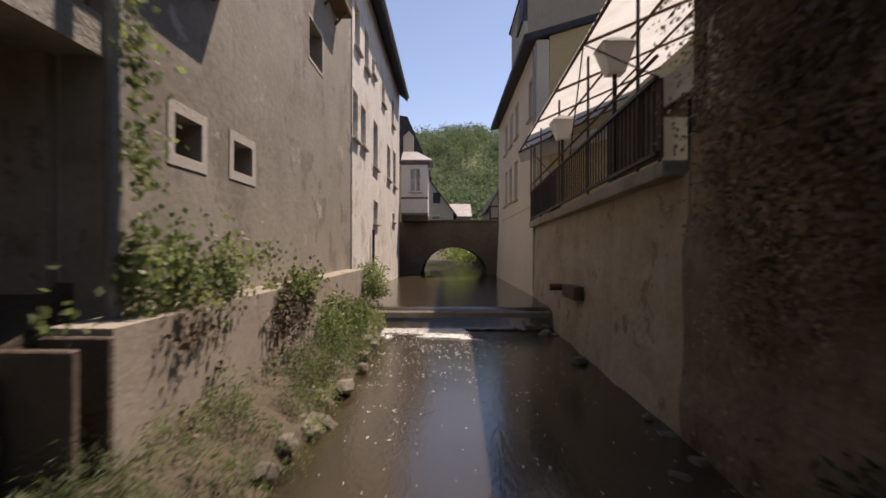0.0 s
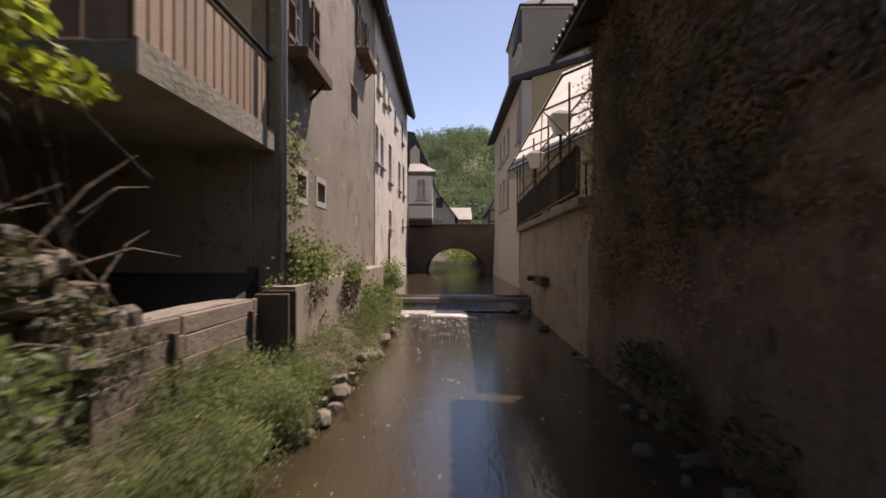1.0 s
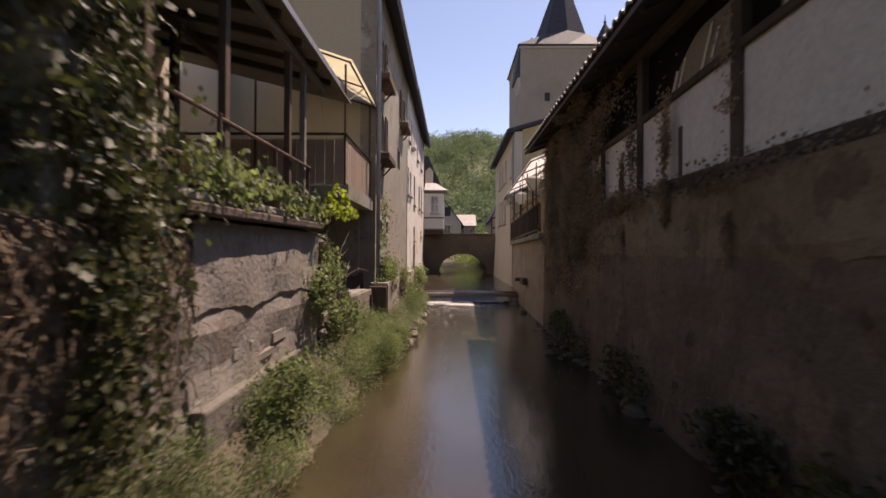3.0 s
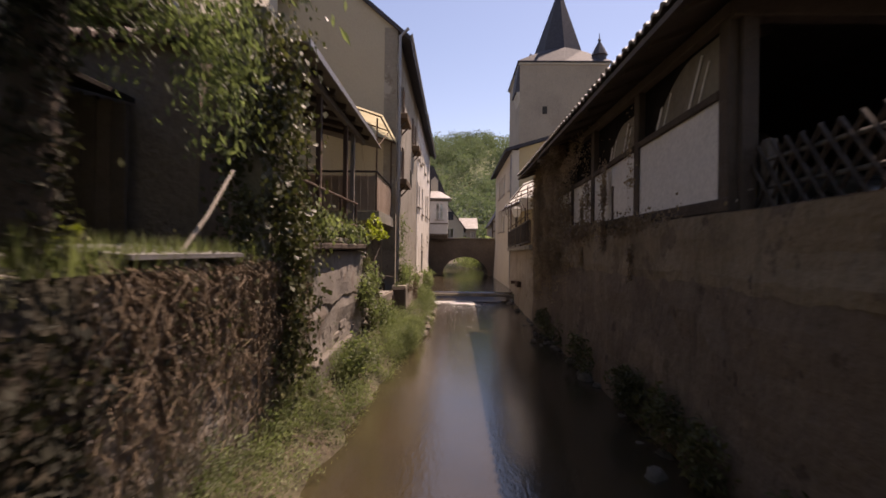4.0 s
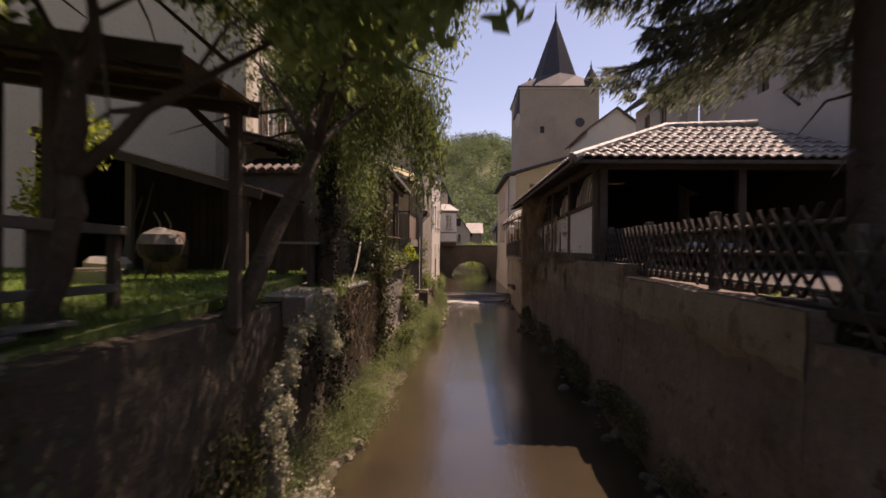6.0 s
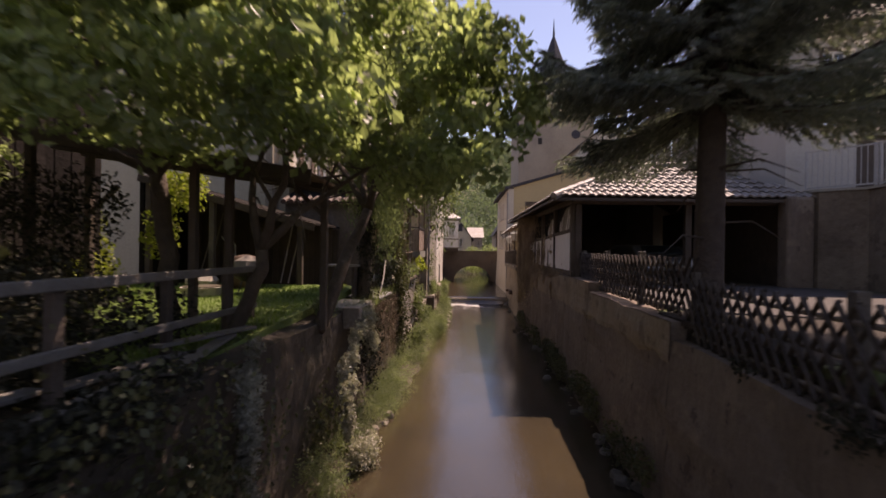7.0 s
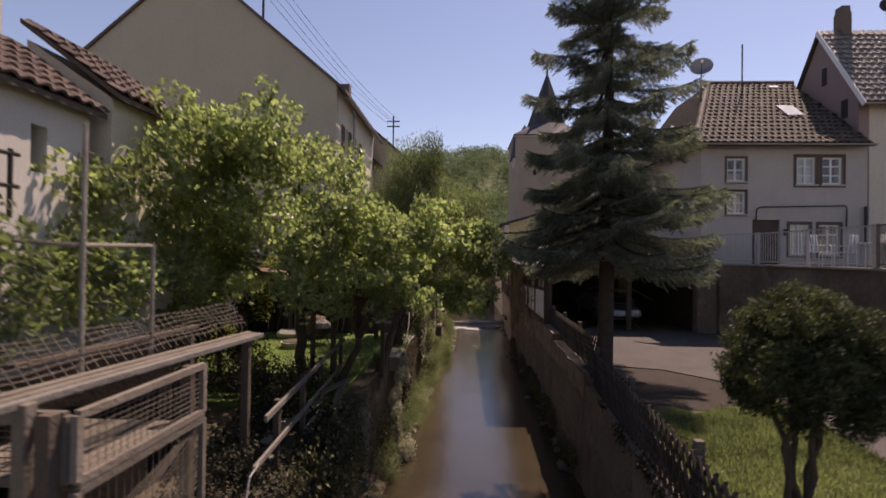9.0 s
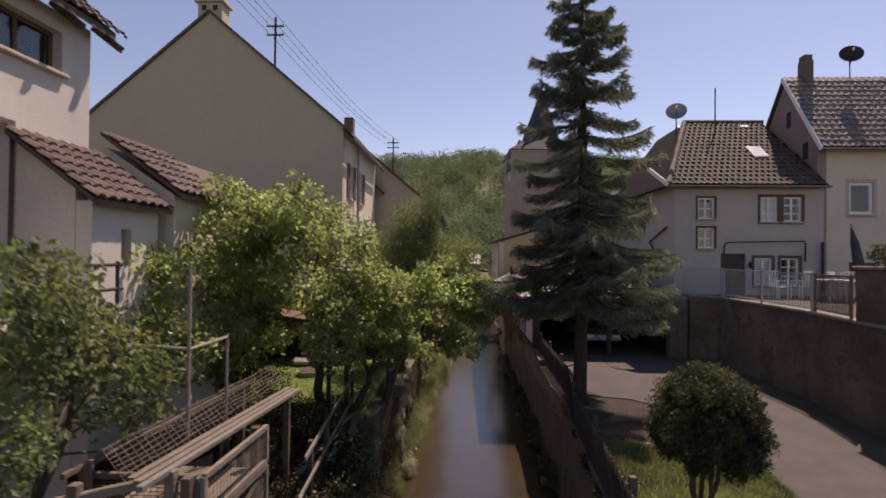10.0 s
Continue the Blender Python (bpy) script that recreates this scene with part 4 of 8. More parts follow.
for k in range(10):
    a, b2 = WD.lerp(WC, k / 10), WD.lerp(WC, (k + 1.05) / 10)
    part("ridge_tile", Shape().tube([a + Vector((0, 0, 0.04)), b2 + Vector((0, 0, 0.06))], [0.13, 0.11], 9), M_TILE_DARK, wh)
gutter(wh, (7.5, -6.93, 9.58), (13.72, -6.93, 9.58))
part("verge_board", Shape().beam((7.45, -6.9, 9.6), (7.05, -5.9, 10.4), 0.05, 0.16), M_WHITE, wh)
# roof window, vent tiles, aerial and dish
skyl = part("roof_window", Shape().beam((12.05, -5.3, 11.02), (12.05, -4.62, 11.6), 0.62, 0.1), M_ZINC, wh)
part("pane", Shape().beam((12.05, -5.28, 11.1), (12.05, -4.66, 11.63), 0.52, 0.02), plain("sky_pane", (0.75, 0.78, 0.8), 0.08, 0.0, Specular_IOR_Level=1.0), skyl)
for x, z in ((10.9, 12.85), (11.25, 12.85), (12.55, 12.95), (12.75, 12.95), (9.6, 12.9)):
    part("vent_tile", Shape().block(pose(x, -3.0, z, 40), 0.18, 0.2, 0.08, 0.02), M_WHITE if x > 10 else M_TILE, wh)
part("aerial", Shape().tube([(11.04, -3.5, 12.2), (11.04, -3.5, 14.6)], 0.03, 6), M_IRON, wh)


def dish(x, y, z, r, mat, label, drop=1.3):
    d = thing("satellite_dish", label, "satellite dish")
    s = Shape()
    n, m = 20, 5
    face = Vector((-0.35, -0.85, 0.38)).normalized()
    q = face.to_track_quat("Z", "Y").to_matrix()
    for j in range(m + 1):
        for i in range(n):
            rr = r * j / m
            s.v.append(tuple(Vector((x, y, z)) + q @ Vector((rr * math.cos(2 * math.pi * i / n), rr * math.sin(2 * math.pi * i / n), 0.5 * rr * rr / r - 0.2 * r))))
    for j in range(m):
        for i in range(n):
            s.f.append((j * n + i, j * n + (i + 1) % n, (j + 1) * n + (i + 1) % n, (j + 1) * n + i))
    part("reflector", s, mat, d, smooth=True)
    part("mast", Shape().tube([(x + 0.05, y + 0.1, z - drop), (x + 0.05, y + 0.1, z)], 0.025, 6), M_IRON, d)
    e = Vector((x, y, z)) + face * r * 0.9
    part("arm", Shape().tube([(x, y, z - r * 0.8), e], 0.015, 5), M_IRON, d)
    part("receiver", Shape().block(Matrix.Translation(e), 0.08, 0.08, 0.12, 0.02), M_WHITE, d)


dish(8.6, -5.0, 13.0, 0.42, M_ZINC, "grey satellite dish on the roof hip")
dish(16.5, -4.3, 15.75, 0.45, M_IRON, "dark satellite dish on the tiled ridge")
dish(12.3, 20.0, 14.8, 0.45, M_IRON, "dark satellite dish on a town roof", 2.1)

for i, hole in enumerate(hw):
    if i == 4:
        continue
    window(wh, PW, QW, hole, 0.1, 3 if i > 1 else 2, 2, 0.06, M_WHITE, True, 0.11 if i > 1 else 0.08, i in (2, 5), edge=M_TIMBER)
door = part("door", Shape().box(9.72, 10.69, -6.42, -6.36, 5.25, 6.9, 0.01), M_TIMBER, wh, "dark wooden door")
part("door_handle", Shape().tube([(10.6, -6.43, 6.2), (10.6, -6.52, 6.2), (10.48, -6.52, 6.2)], 0.015, 6), M_ZINC, door)
part("rod", Shape().tube([(9.82, -6.55, 6.9), (9.82, -6.6, 7.28), (9.95, -6.62, 7.35), (12.9, -6.62, 7.42), (12.98, -6.58, 7.3), (12.98, -6.55, 6.6)], 0.025, 6), M_IRON, wh, "bent iron awning rod")
part("downpipe", Shape().tube([(13.62, -6.6, 7.4), (13.62, -6.6, 5.4)], 0.05, 8), M_IRON, wh)
part("wall_lamp", Shape().block(pose(10.85, -6.58, 6.45), 0.14, 0.14, 0.24, 0.04), M_IRON, wh)

wing = thing("outbuilding", "lower wing with dark eaves behind the shed", "house")
part("wall", Shape().wall((7.2, 4.7), (7.2, 0.45), 2.9, 9.4, 0.3, [(1.0, 1.6, 8.1, 8.9), (2.6, 3.2, 8.1, 8.9)]), M_RENDER_CLEAN, wing)
part("front_wall", Shape().box(7.51, 7.88, 0.45, 0.75, 2.9, 9.4), M_RENDER_PALE, wing)
part("roof", Shape().prism([(6.7, 0.3, 9.35), (10.0, 0.8, 11.3), (10.0, 0.8, 11.45), (6.7, 0.3, 9.5)], (0, 4.6, 0)), M_SLATE, wing)
for hole in ((1.0, 1.6, 8.1, 8.9), (2.6, 3.2, 8.1, 8.9)):
    window(wing, (7.2, 4.7), (7.2, 0.45), hole, 0.1, 1, 2, 0.05, M_BROWN_WOOD, True)

nb = thing("house", "tall rose-grey gabled house with tiled roof and chimney", "house")
part("gable_wall", Shape().prism([(13.76, -6.1, 2.9), (13.76, -6.1, 11.6), (13.76, -4.2, 14.6), (13.76, -2.3, 11.6), (13.76, -2.3, 2.9)], (0.35, 0, 0)), M_RENDER_PINK, nb)
HN = [(0.9, 1.85, 8.55, 9.85), (0.9, 2.0, 5.6, 6.6)]
part("wall", Shape().wall((14.13, -6.1), (24, -6.1), 2.9, 11.4, 0.35, HN), M_RENDER_PALE, nb)
window(nb, (14.13, -6.1), (24, -6.1), HN[0], 0.1, 1, 1, 0.12, M_WHITE, True, 0.14)
window(nb, (14.13, -6.1), (24, -6.1), HN[1], 0.1, 1, 2, 0.06, M_SHUTTER, True)
part("rear_wall", Shape().box(14.13, 24, -2.65, -2.3, 2.9, 11.4), M_RENDER_PALE, nb)
part("end_wall", Shape().box(23.65, 24, -5.7, -2.66, 2.9, 11.4), M_RENDER_PALE, nb)
part("upper_floor", Shape().box(14.13, 23.6, -5.7, -2.7, 7.4, 7.6), M_TIMBER, nb)
part("slit", Shape().box(13.74, 13.77, -4.55, -4.3, 12.5, 13.2), M_DARK, nb)
part("slit", Shape().box(13.74, 13.77, -5.6, -5.3, 10.9, 11.6), M_DARK, nb)
NA, NB, NC, ND = Vector((13.62, -6.5, 11.2)), Vector((24, -6.5, 11.2)), Vector((24, -4.2, 14.8)), Vector((13.62, -4.2, 14.8))
part("roof_deck", Shape().prism([NA, NB, NC, ND], (0, 0, -0.12)).prism([ND, NC, Vector((24, -1.9, 11.2)), Vector((13.62, -1.9, 11.2))], (0, 0, -0.12)), M_TIMBER, nb)
part("tile_field", tiled(Shape(), NA, (1, 0, 0), (NC - NB).normalized(), 37, 14, 0.28, 0.305), M_TILE, nb, "regular grey-brown roof tiles")["kind"] = "stuff"
part("verge_board", Shape().beam((13.6, -6.55, 11.1), (13.6, -4.2, 14.76), 0.04, 0.17), M_WHITE, nb, "pale verge board")
gutter(nb, (13.62, -6.58, 11.14), (24, -6.58, 11.14))
worn(part("chimney", Shape().box(14.45, 14.85, -4.4, -3.95, 13.9, 15.55).box(14.48, 14.82, -4.37, -3.98, 15.55, 15.8), M_SANDSTONE, nb), 0.02)
skyl2 = part("roof_window", Shape().beam((18.0, -5.55, 12.75), (18.0, -5.15, 13.5), 0.8, 0.1), M_ZINC, nb)
part("pane", Shape().beam((18.0, -5.6, 12.82), (18.0, -5.22, 13.5), 0.68, 0.02), plain("roof_pane", (0.7, 0.73, 0.75), 0.08), skyl2)

# terrace of the white house: retaining wall, paving, railing, furniture
FOOT = [(7.98, -6.86), (8.05, -7.5), (8.75, -8.1), (8.8, -12.6), (8.45, -14.7), (8.3, -16.7), (8.1, -20), (7.6, -27)]
ret = Shape()
ret.prism([(x, y, 2.8) for x, y in FOOT] + [(30, -27, 2.8), (30, -6.86, 2.8)], (0, 0, 2.45))
solid("terrace_wall", ret, M_RETAIN, "tall stained rendered retaining wall below the house terrace", "wall", kind="structure")
solid("terrace_paving", Shape().prism([(x + 0.05, y, 5.254) for x, y in FOOT[:5]] + [(30, -14.7, 5.254), (30, -6.86, 5.254)], (0, 0, 0.03)), M_ASPHALT, "grey paved house terrace", "terrace", kind="structure")
solid("retaining_coping", Shape().prism([(x - 0.06, y, 5.255) for x, y in FOOT] + [(x + 0.25, y, 5.255) for x, y in FOOT[::-1]], (0, 0, 0.06)), M_CONCRETE, "weathered concrete coping on the retaining wall", "coping", kind="structure")
low = thing("wall_stub", "short mossy wall stub beside the terrace", "wall", kind="structure")
worn(part("body", Shape().prism([(7.3, -7.55, 2.8), (8.02, -7.45, 2.8), (8.02, -7.02, 2.8), (7.3, -7.1, 2.8)], (0, 0, 2.35)), M_OLD_WALL, low), 0.08)


def iron_railing(name, p, q, z, h, label, gap=0.12, mat=None, group="terrace railings"):
    """Posts, two rails and upright bars, each a part."""
    mat = mat or M_IRON
    r = thing(name, label, "railing", group)
    p, q = Vector((*p, z)), Vector((*q, z))
    L = (q - p).length
    for dz in (0.08, h):
        part("rail", Shape().beam(p + Vector((0, 0, dz)), q + Vector((0, 0, dz)), 0.035, 0.035), mat, r)
    bar = Shape().tube([(0, 0, 0.08), (0, 0, h)], 0.011, 5).mesh("bar", mat)
    for i in range(int(L / gap) + 1):
        ob = new("bar", bar)
        ob.location, ob.parent = p.lerp(q, i * gap / L), r
    k = max(1, int(L / 1.6))
    for i in range(k + 1):
        c = p.lerp(q, i / k)
        part("post", Shape().box(c.x - 0.025, c.x + 0.025, c.y - 0.025, c.y + 0.025, z, z + h + 0.04), mat, r)
    return r


iron_railing("railing", (8.1, -7.0), (8.9, -8.1), 5.315, 1.0, "pale metal bar railing beside the house door", 0.12, M_PALE_RAIL)
iron_railing("railing", (8.92, -8.2), (8.92, -12.6), 5.315, 1.0, "pale metal bar railing along the house terrace", 0.12, M_PALE_RAIL)
iron_railing("railing", (8.92, -12.7), (8.6, -14.3), 5.315, 1.0, "dark close-barred railing at the end of the terrace", 0.07, M_HUTCH)
pier = solid("wall_pier", Shape().box(8.45, 9.3, -15.7, -14.6, 5.25, 6.5, 0.02), M_RETAIN, "tall brown rendered wall pier", "wall", kind="structure")
part("cap", Shape().box(8.4, 9.35, -15.75, -14.55, 6.504, 6.58, 0.015), M_CONCRETE, pier)


def garden_chair(m, mat, label):
    c = thing("garden_chair", label, "chair", "terrace chairs")
    part("seat", Shape().block(pose(0, 0, 0.44), 0.46, 0.46, 0.03, 0.01), mat, c)
    for i in range(4):
        part("back_slat", Shape().block(pose(-0.17 + 0.113 * i, 0.22, 0.72, -8), 0.05, 0.02, 0.5), mat, c)
    part("back_rail", Shape().block(pose(0, 0.26, 0.98), 0.46, 0.03, 0.05, 0.01), mat, c)
    for x in (-0.21, 0.21):
        part("armrest", Shape().block(pose(x, 0, 0.65), 0.04, 0.44, 0.03, 0.01), mat, c)
        for y in (-0.2, 0.2):
            part("leg", Shape().tube([(x, y, 0), (x, y * 0.95, 0.64)], 0.016, 6), mat, c)
    c.matrix_world = m
    return c


ch = garden_chair(pose(10.6, -8.6, 5.285, 0, 0, 20), M_WHITE, "white plastic garden chair on the terrace")
for x, y, rz in ((11.6, -8.3, 200), (12.4, -9.0, 80), (13.2, -8.2, 160), (12.9, -10.2, 30)):
    copy_thing(ch, pose(x, y, 5.285, 0, 0, rz))
tb = thing("garden_table", "white oval garden table on the terrace", "table")
part("tabletop", Shape().tube([(12.0, -9.2, 5.99), (12.0, -9.2, 6.03)], 0.62, 24), M_WHITE, tb)
for a in range(4):
    x, y = 12.0 + 0.4 * math.cos(a * 1.571 + 0.8), -9.2 + 0.4 * math.sin(a * 1.571 + 0.8)
    part("leg", Shape().tube([(x, y, 5.285), (x, y, 6.0)], 0.022, 6), M_WHITE, tb)
pl = thing("parasol", "closed dark parasol leaning on the terrace", "parasol")
part("pole", Shape().tube([(13.6, -8.6, 5.3), (13.35, -8.3, 8.0)], 0.02, 6), M_IRON, pl)
part("canopy", Shape().tube([(13.55, -8.52, 6.1), (13.5, -8.47, 6.5), (13.42, -8.38, 7.3), (13.36, -8.31, 7.85)], [0.1, 0.17, 0.13, 0.03], 9), M_SLATE, pl)
part("base", Shape().tube([(13.6, -8.6, 5.285), (13.6, -8.6, 5.36)], 0.25, 16), M_CONCRETE, pl)

# driveway
solid("driveway", Shape().prism([(2.7, -7.2, 2.8), (8.1, -7.2, 2.8), (8.8, -8.2, 2.8), (8.85, -12.6, 2.8), (8.5, -14.7, 2.8), (8.35, -16.7, 2.8), (8.15, -20, 2.8), (7.65, -27, 2.8), (4.0, -27, 2.8), (4.35, -20.5, 2.8), (4.75, -17.8, 2.8), (5.0, -15.6, 2.8), (4.7, -13.8, 2.8), (3.9, -12.9, 2.8), (2.7, -12.6, 2.8)], (0, 0, 0.1)), M_ASPHALT, "sunlit pale asphalt driveway beside the shed", "driveway", kind="structure")
solid("grass_plot", Shape().prism([(2.3, -12.2, 2.78), (3.3, -12.2, 2.78), (5.2, -13.6, 2.78), (5.5, -15.6, 2.78), (5.2, -18.5, 2.78), (4.6, -27, 2.78), (1.75, -27, 2.78), (1.75, -22, 2.78), (2.05, -18, 2.78)], (0, 0, 0.09)), M_LAWN, "rough sunlit grass between fence and driveway", "grass", kind="structure")


# uneven round patch of dark brown ground beside the spruce trunk
bed = Shape()
ring_ = [(3.05 + (1.75 + 0.25 * noise.noise(Vector((math.cos(k * 0.2618), math.sin(k * 0.2618), 4)) * 1.5)) * math.cos(k * 0.2618), -14.1 + 1.75 * math.sin(k * 0.2618), 2.8) for k in range(24)]
bed.prism([(max(x, 2.15), y, z) for x, y, z in ring_], (0, 0, 0.078))
solid("litter_bed", bed, M_DARK_GROUND, "dark brown ground under the spruce", "ground", kind="structure")


# ---- crossed-lath garden fence on the right wall ----
def lath_fence(p, q, z, h, label, gap=0.24, rail=None, lath=None):
    f = thing("lath_fence", label, "fence", "crossed lath fences")
    p, q = Vector((*p, z)), Vector((*q, z))
    L = (q - p).length
    d = (q - p).normalized()
    side = d.cross(Vector((0, 0, 1)))
    side = -side
    for dz in (0.1, h * 0.5, h - 0.14):
        part("rail", Shape().tube([p + side * 0.03 + Vector((0, 0, dz)), q + side * 0.03 + Vector((0, 0, dz))], 0.021, 7), rail or M_RAIL, f)
    run = gap * 3
    for sg in (1, -1):
        a = Vector((-sg * run / 2, 0, 0.0))
        me = Shape().beam((0, -run / 2 * sg, 0.02), (0, run / 2 * sg, h), 0.022, 0.037, 0.005, up=(1, 0, 0)).mesh("lath", lath or M_FENCE)
        n = int(L / gap)
        for i in range(n):
            ob = new("lath", me)
            m = Matrix((side, d, Vector((0, 0, 1)))).transposed().to_4x4()
            m.translation = p + d * (gap * (i + 0.5) + random.uniform(-0.006, 0.006)) - side * (0.0 if sg > 0 else 0.024) + Vector((0, 0, random.uniform(-0.015, 0.015)))
            ob.parent = f
            ob.matrix_local = m
    k = max(1, round(L / 2.4))
    for i in range(k + 1):
        c = p.lerp(q, i / k) + side * 0.09
        worn(part("post", Shape().box(c.x - 0.05, c.x + 0.05, c.y - 0.05, c.y + 0.05, c.z - 0.1, c.z + h + 0.07), M_HUTCH, f), 0.01)
    return f


lath_fence((2.42, -7.05), (2.28, -13.3), 2.87, 0.8, "dark crossed-lath fence on the stream wall by the shed", 0.2)
lath_fence((2.2, -13.4), (1.58, -21.5), 2.62, 0.8, "weathered crossed-lath fence beside the grass", 0.19, M_HUTCH)

# ---- tavern terrace above the right bank ----
ter = thing("terrace", "concrete terrace over the stream wall with iron balusters", "terrace")
worn(part("slab", Shape().prism([(2.02, 4.3, 2.7), (2.28, 13.0, 2.62), (6, 13.0, 2.62), (6, 4.3, 2.7)], (0, 0, 0.16)), M_CONCRETE, ter), 0.02)
part("back_wall", Shape().box(5.8, 6.0, 4.4, 13.0, 2.86, 6.6), M_RENDER_CREAM, ter)
part("end_wall", Shape().box(2.35, 6.0, 4.1, 4.32, 2.86, 5.2), M_OLD_WALL, ter)
T0, T1 = Vector((2.06, 4.5, 2.86)), Vector((2.3, 12.9, 2.78))
for dz in (0.1, 0.84):
    part("rail", Shape().beam(T0 + Vector((0, 0, dz)), T1 + Vector((0, 0, dz - 0.04)), 0.045, 0.04), M_IRON, ter)
me = Shape().tube([(0, 0, 0.08), (0, 0, 0.82)], 0.012, 5).mesh("baluster", M_IRON)
for i in range(62):
    ob = new("baluster", me)
    ob.location, ob.parent = T0.lerp(T1, (i + 0.5) / 62), ter
part("screen", Shape().beam(T0.lerp(T1, 0.0) + Vector((0.05, 0, 0.45)), T0.lerp(T1, 0.2) + Vector((0.05, 0, 0.45)), 0.03, 0.78), M_TIMBER, ter, "dark board screen behind the balusters")
part("screen", Shape().beam(T0.lerp(T1, 0.62) + Vector((0.05, 0, 0.42)), T0.lerp(T1, 1.0) + Vector((0.05, 0, 0.42)), 0.03, 0.7), plain("dark_red_board", (0.06, 0.03, 0.025), 0.8), ter, "dark red board screen")
part("upper_rail", Shape().tube([T0 + Vector((0, 0, 1.05)), T1 + Vector((0, 0, 0.98))], 0.02, 6), M_RUST, ter)

aw = thing("awning", "translucent corrugated awning on a rusty steel frame", "awning")
O0, O1 = Vector((1.84, 4.5, 4.86)), Vector((2.0, 13.0, 4.7))
I0, I1 = Vector((4.6, 4.5, 6.0)), Vector((4.6, 13.0, 5.9))
sh = Shape()
n = 150
for i in range(n + 1):
    w = 0.018 * math.sin(i * 2.1)
    sh.v += [tuple(O0.lerp(O1, i / n) + Vector((0, 0, w + 0.05))), tuple(I0.lerp(I1, i / n) + Vector((0, 0, w + 0.05)))]
for i in range(n):
    sh.f.append((2 * i, 2 * i + 1, 2 * i + 3, 2 * i + 2))
part("sheet", sh, M_SHEET, aw, "dirty white corrugated plastic sheet", smooth=True)
for t in (0.0, 0.22, 0.44, 0.66, 0.88, 1.0):
    part("rafter", Shape().tube([O0.lerp(O1, t), I0.lerp(I1, t)], 0.022, 6), M_RUST, aw)
for t in (0.0, 0.33, 0.66):
    part("purlin", Shape().tube([O0.lerp(I0, t), O1.lerp(I1, t)], 0.022, 6), M_RUST, aw)
for t in (0.06, 0.3, 0.55, 0.8, 0.99):
    b0 = T0.lerp(T1, t)
    part("post", Shape().tube([b0, Vector((b0.x, b0.y, 4.82 + 0.1))], 0.02, 6), M_RUST, aw)
for t0, t1 in ((0.0, 0.22), (0.44, 0.22), (0.66, 0.88)):
    a, b2 = T0.lerp(T1, t0) + Vector((0, 0, 0.85)), O0.lerp(O1, t1)
    part("brace", Shape().tube([a, b2], 0.012, 5), M_RUST, aw)
part("valance", Shape().beam(O1 + Vector((0, 0.02, -0.12)), I1 + Vector((0, 0.02, -0.6)), 0.02, 0.34), M_SHEET, aw)


def lantern(x, y, z):
    l = thing("lantern", "white glass lantern on an iron post at the terrace rail", "lantern", "terrace lanterns")
    part("post", Shape().tube([(x, y, 2.9), (x, y, z - 0.2)], 0.028, 8), M_IRON, l)
    g4 = Shape()
    r0, r1 = 0.1, 0.2
    ring = lambda r, zz: [(x - r, y - r, zz), (x + r, y - r, zz), (x + r, y + r, zz), (x - r, y + r, zz)]
    vs = ring(r0, z - 0.2) + ring(r1, z + 0.14)
    g4.add(vs, [(0, 1, 5, 4), (1, 2, 6, 5), (2, 3, 7, 6), (3, 0, 4, 7), (3, 2, 1, 0)])
    part("glass", g4, plain("opal_glass", (0.75, 0.73, 0.68), 0.3, 0.0, Subsurface_Weight=0.0), l)
    c4 = Shape()
    vs = ring(r1 + 0.02, z + 0.14) + ring(0.06, z + 0.25)
    c4.add(vs, [(0, 1, 5, 4), (1, 2, 6, 5), (2, 3, 7, 6), (3, 0, 4, 7), (4, 5, 6, 7), (3, 2, 1, 0)])
    part("cap", c4, M_WHITE, l)


lantern(2.12, 5.85, 4.42)
lantern(2.2, 8.9, 4.3)
tt = thing("terrace_table", "pale folding table on the tavern terrace", "table")
part("tabletop", Shape().box(2.4, 3.2, 4.6, 5.4, 3.56, 3.6, 0.01), M_OLD_TIMBER, tt)
for x in (2.46, 3.14):
    for y in (4.66, 5.34):
        part("leg", Shape().tube([(x, y, 2.86), (x, y, 3.56)], 0.02, 6), M_IRON, tt)
solid("pipe_stub", Shape().tube([(2.05, 9.3, 1.28), (2.5, 9.3, 1.28)], 0.07, 10), M_RUST, "rusty drain pipe in the stream wall", "pipe")
pt = thing("drain_grille", "rusty drain opening in the plastered stream wall", "drain")
part("frame", Shape().box(2.1, 2.26, 7.7, 8.5, 1.18, 1.4, 0.01), M_RUST, pt)
solid("downpipe", Shape().tube([(2.42, 13.02, 0.9), (2.42, 13.02, 7.6)], 0.045, 8), M_ZINC, "grey downpipe on the house corner", "pipe")

# ---- oriel over the bridge, houses and garden beyond ----
ori = thing("oriel", "white timber oriel with a slate roof above the bridge", "oriel")
OX0, OX1, OY0, OY1 = -2.28, -0.95, 23.75, 25.4
part("wall", Shape().wall((OX0, OY0), (OX1, OY0), 3.75, 6.35, 0.12, [(0.42, 1.0, 4.9, 6.1)]), M_WHITE, ori)
window(ori, (OX0, OY0), (OX1, OY0), (0.42, 1.0, 4.9, 6.1), 0.06, 2, 2, 0.06, M_WHITE, True, 0.0, True)
part("side_wall", Shape().wall((OX1, OY0 + 0.12), (OX1, OY1), 3.75, 6.35, 0.12, [(0.4, 1.0, 4.9, 6.1)]), M_WHITE, ori)
for z in (3.8, 4.6, 6.3):
    worn(part("rail", Shape().box(OX0, OX1 + 0.03, OY0 - 0.03, OY0, z - 0.05, z + 0.05), M_OLD_TIMBER, ori), 0.008)
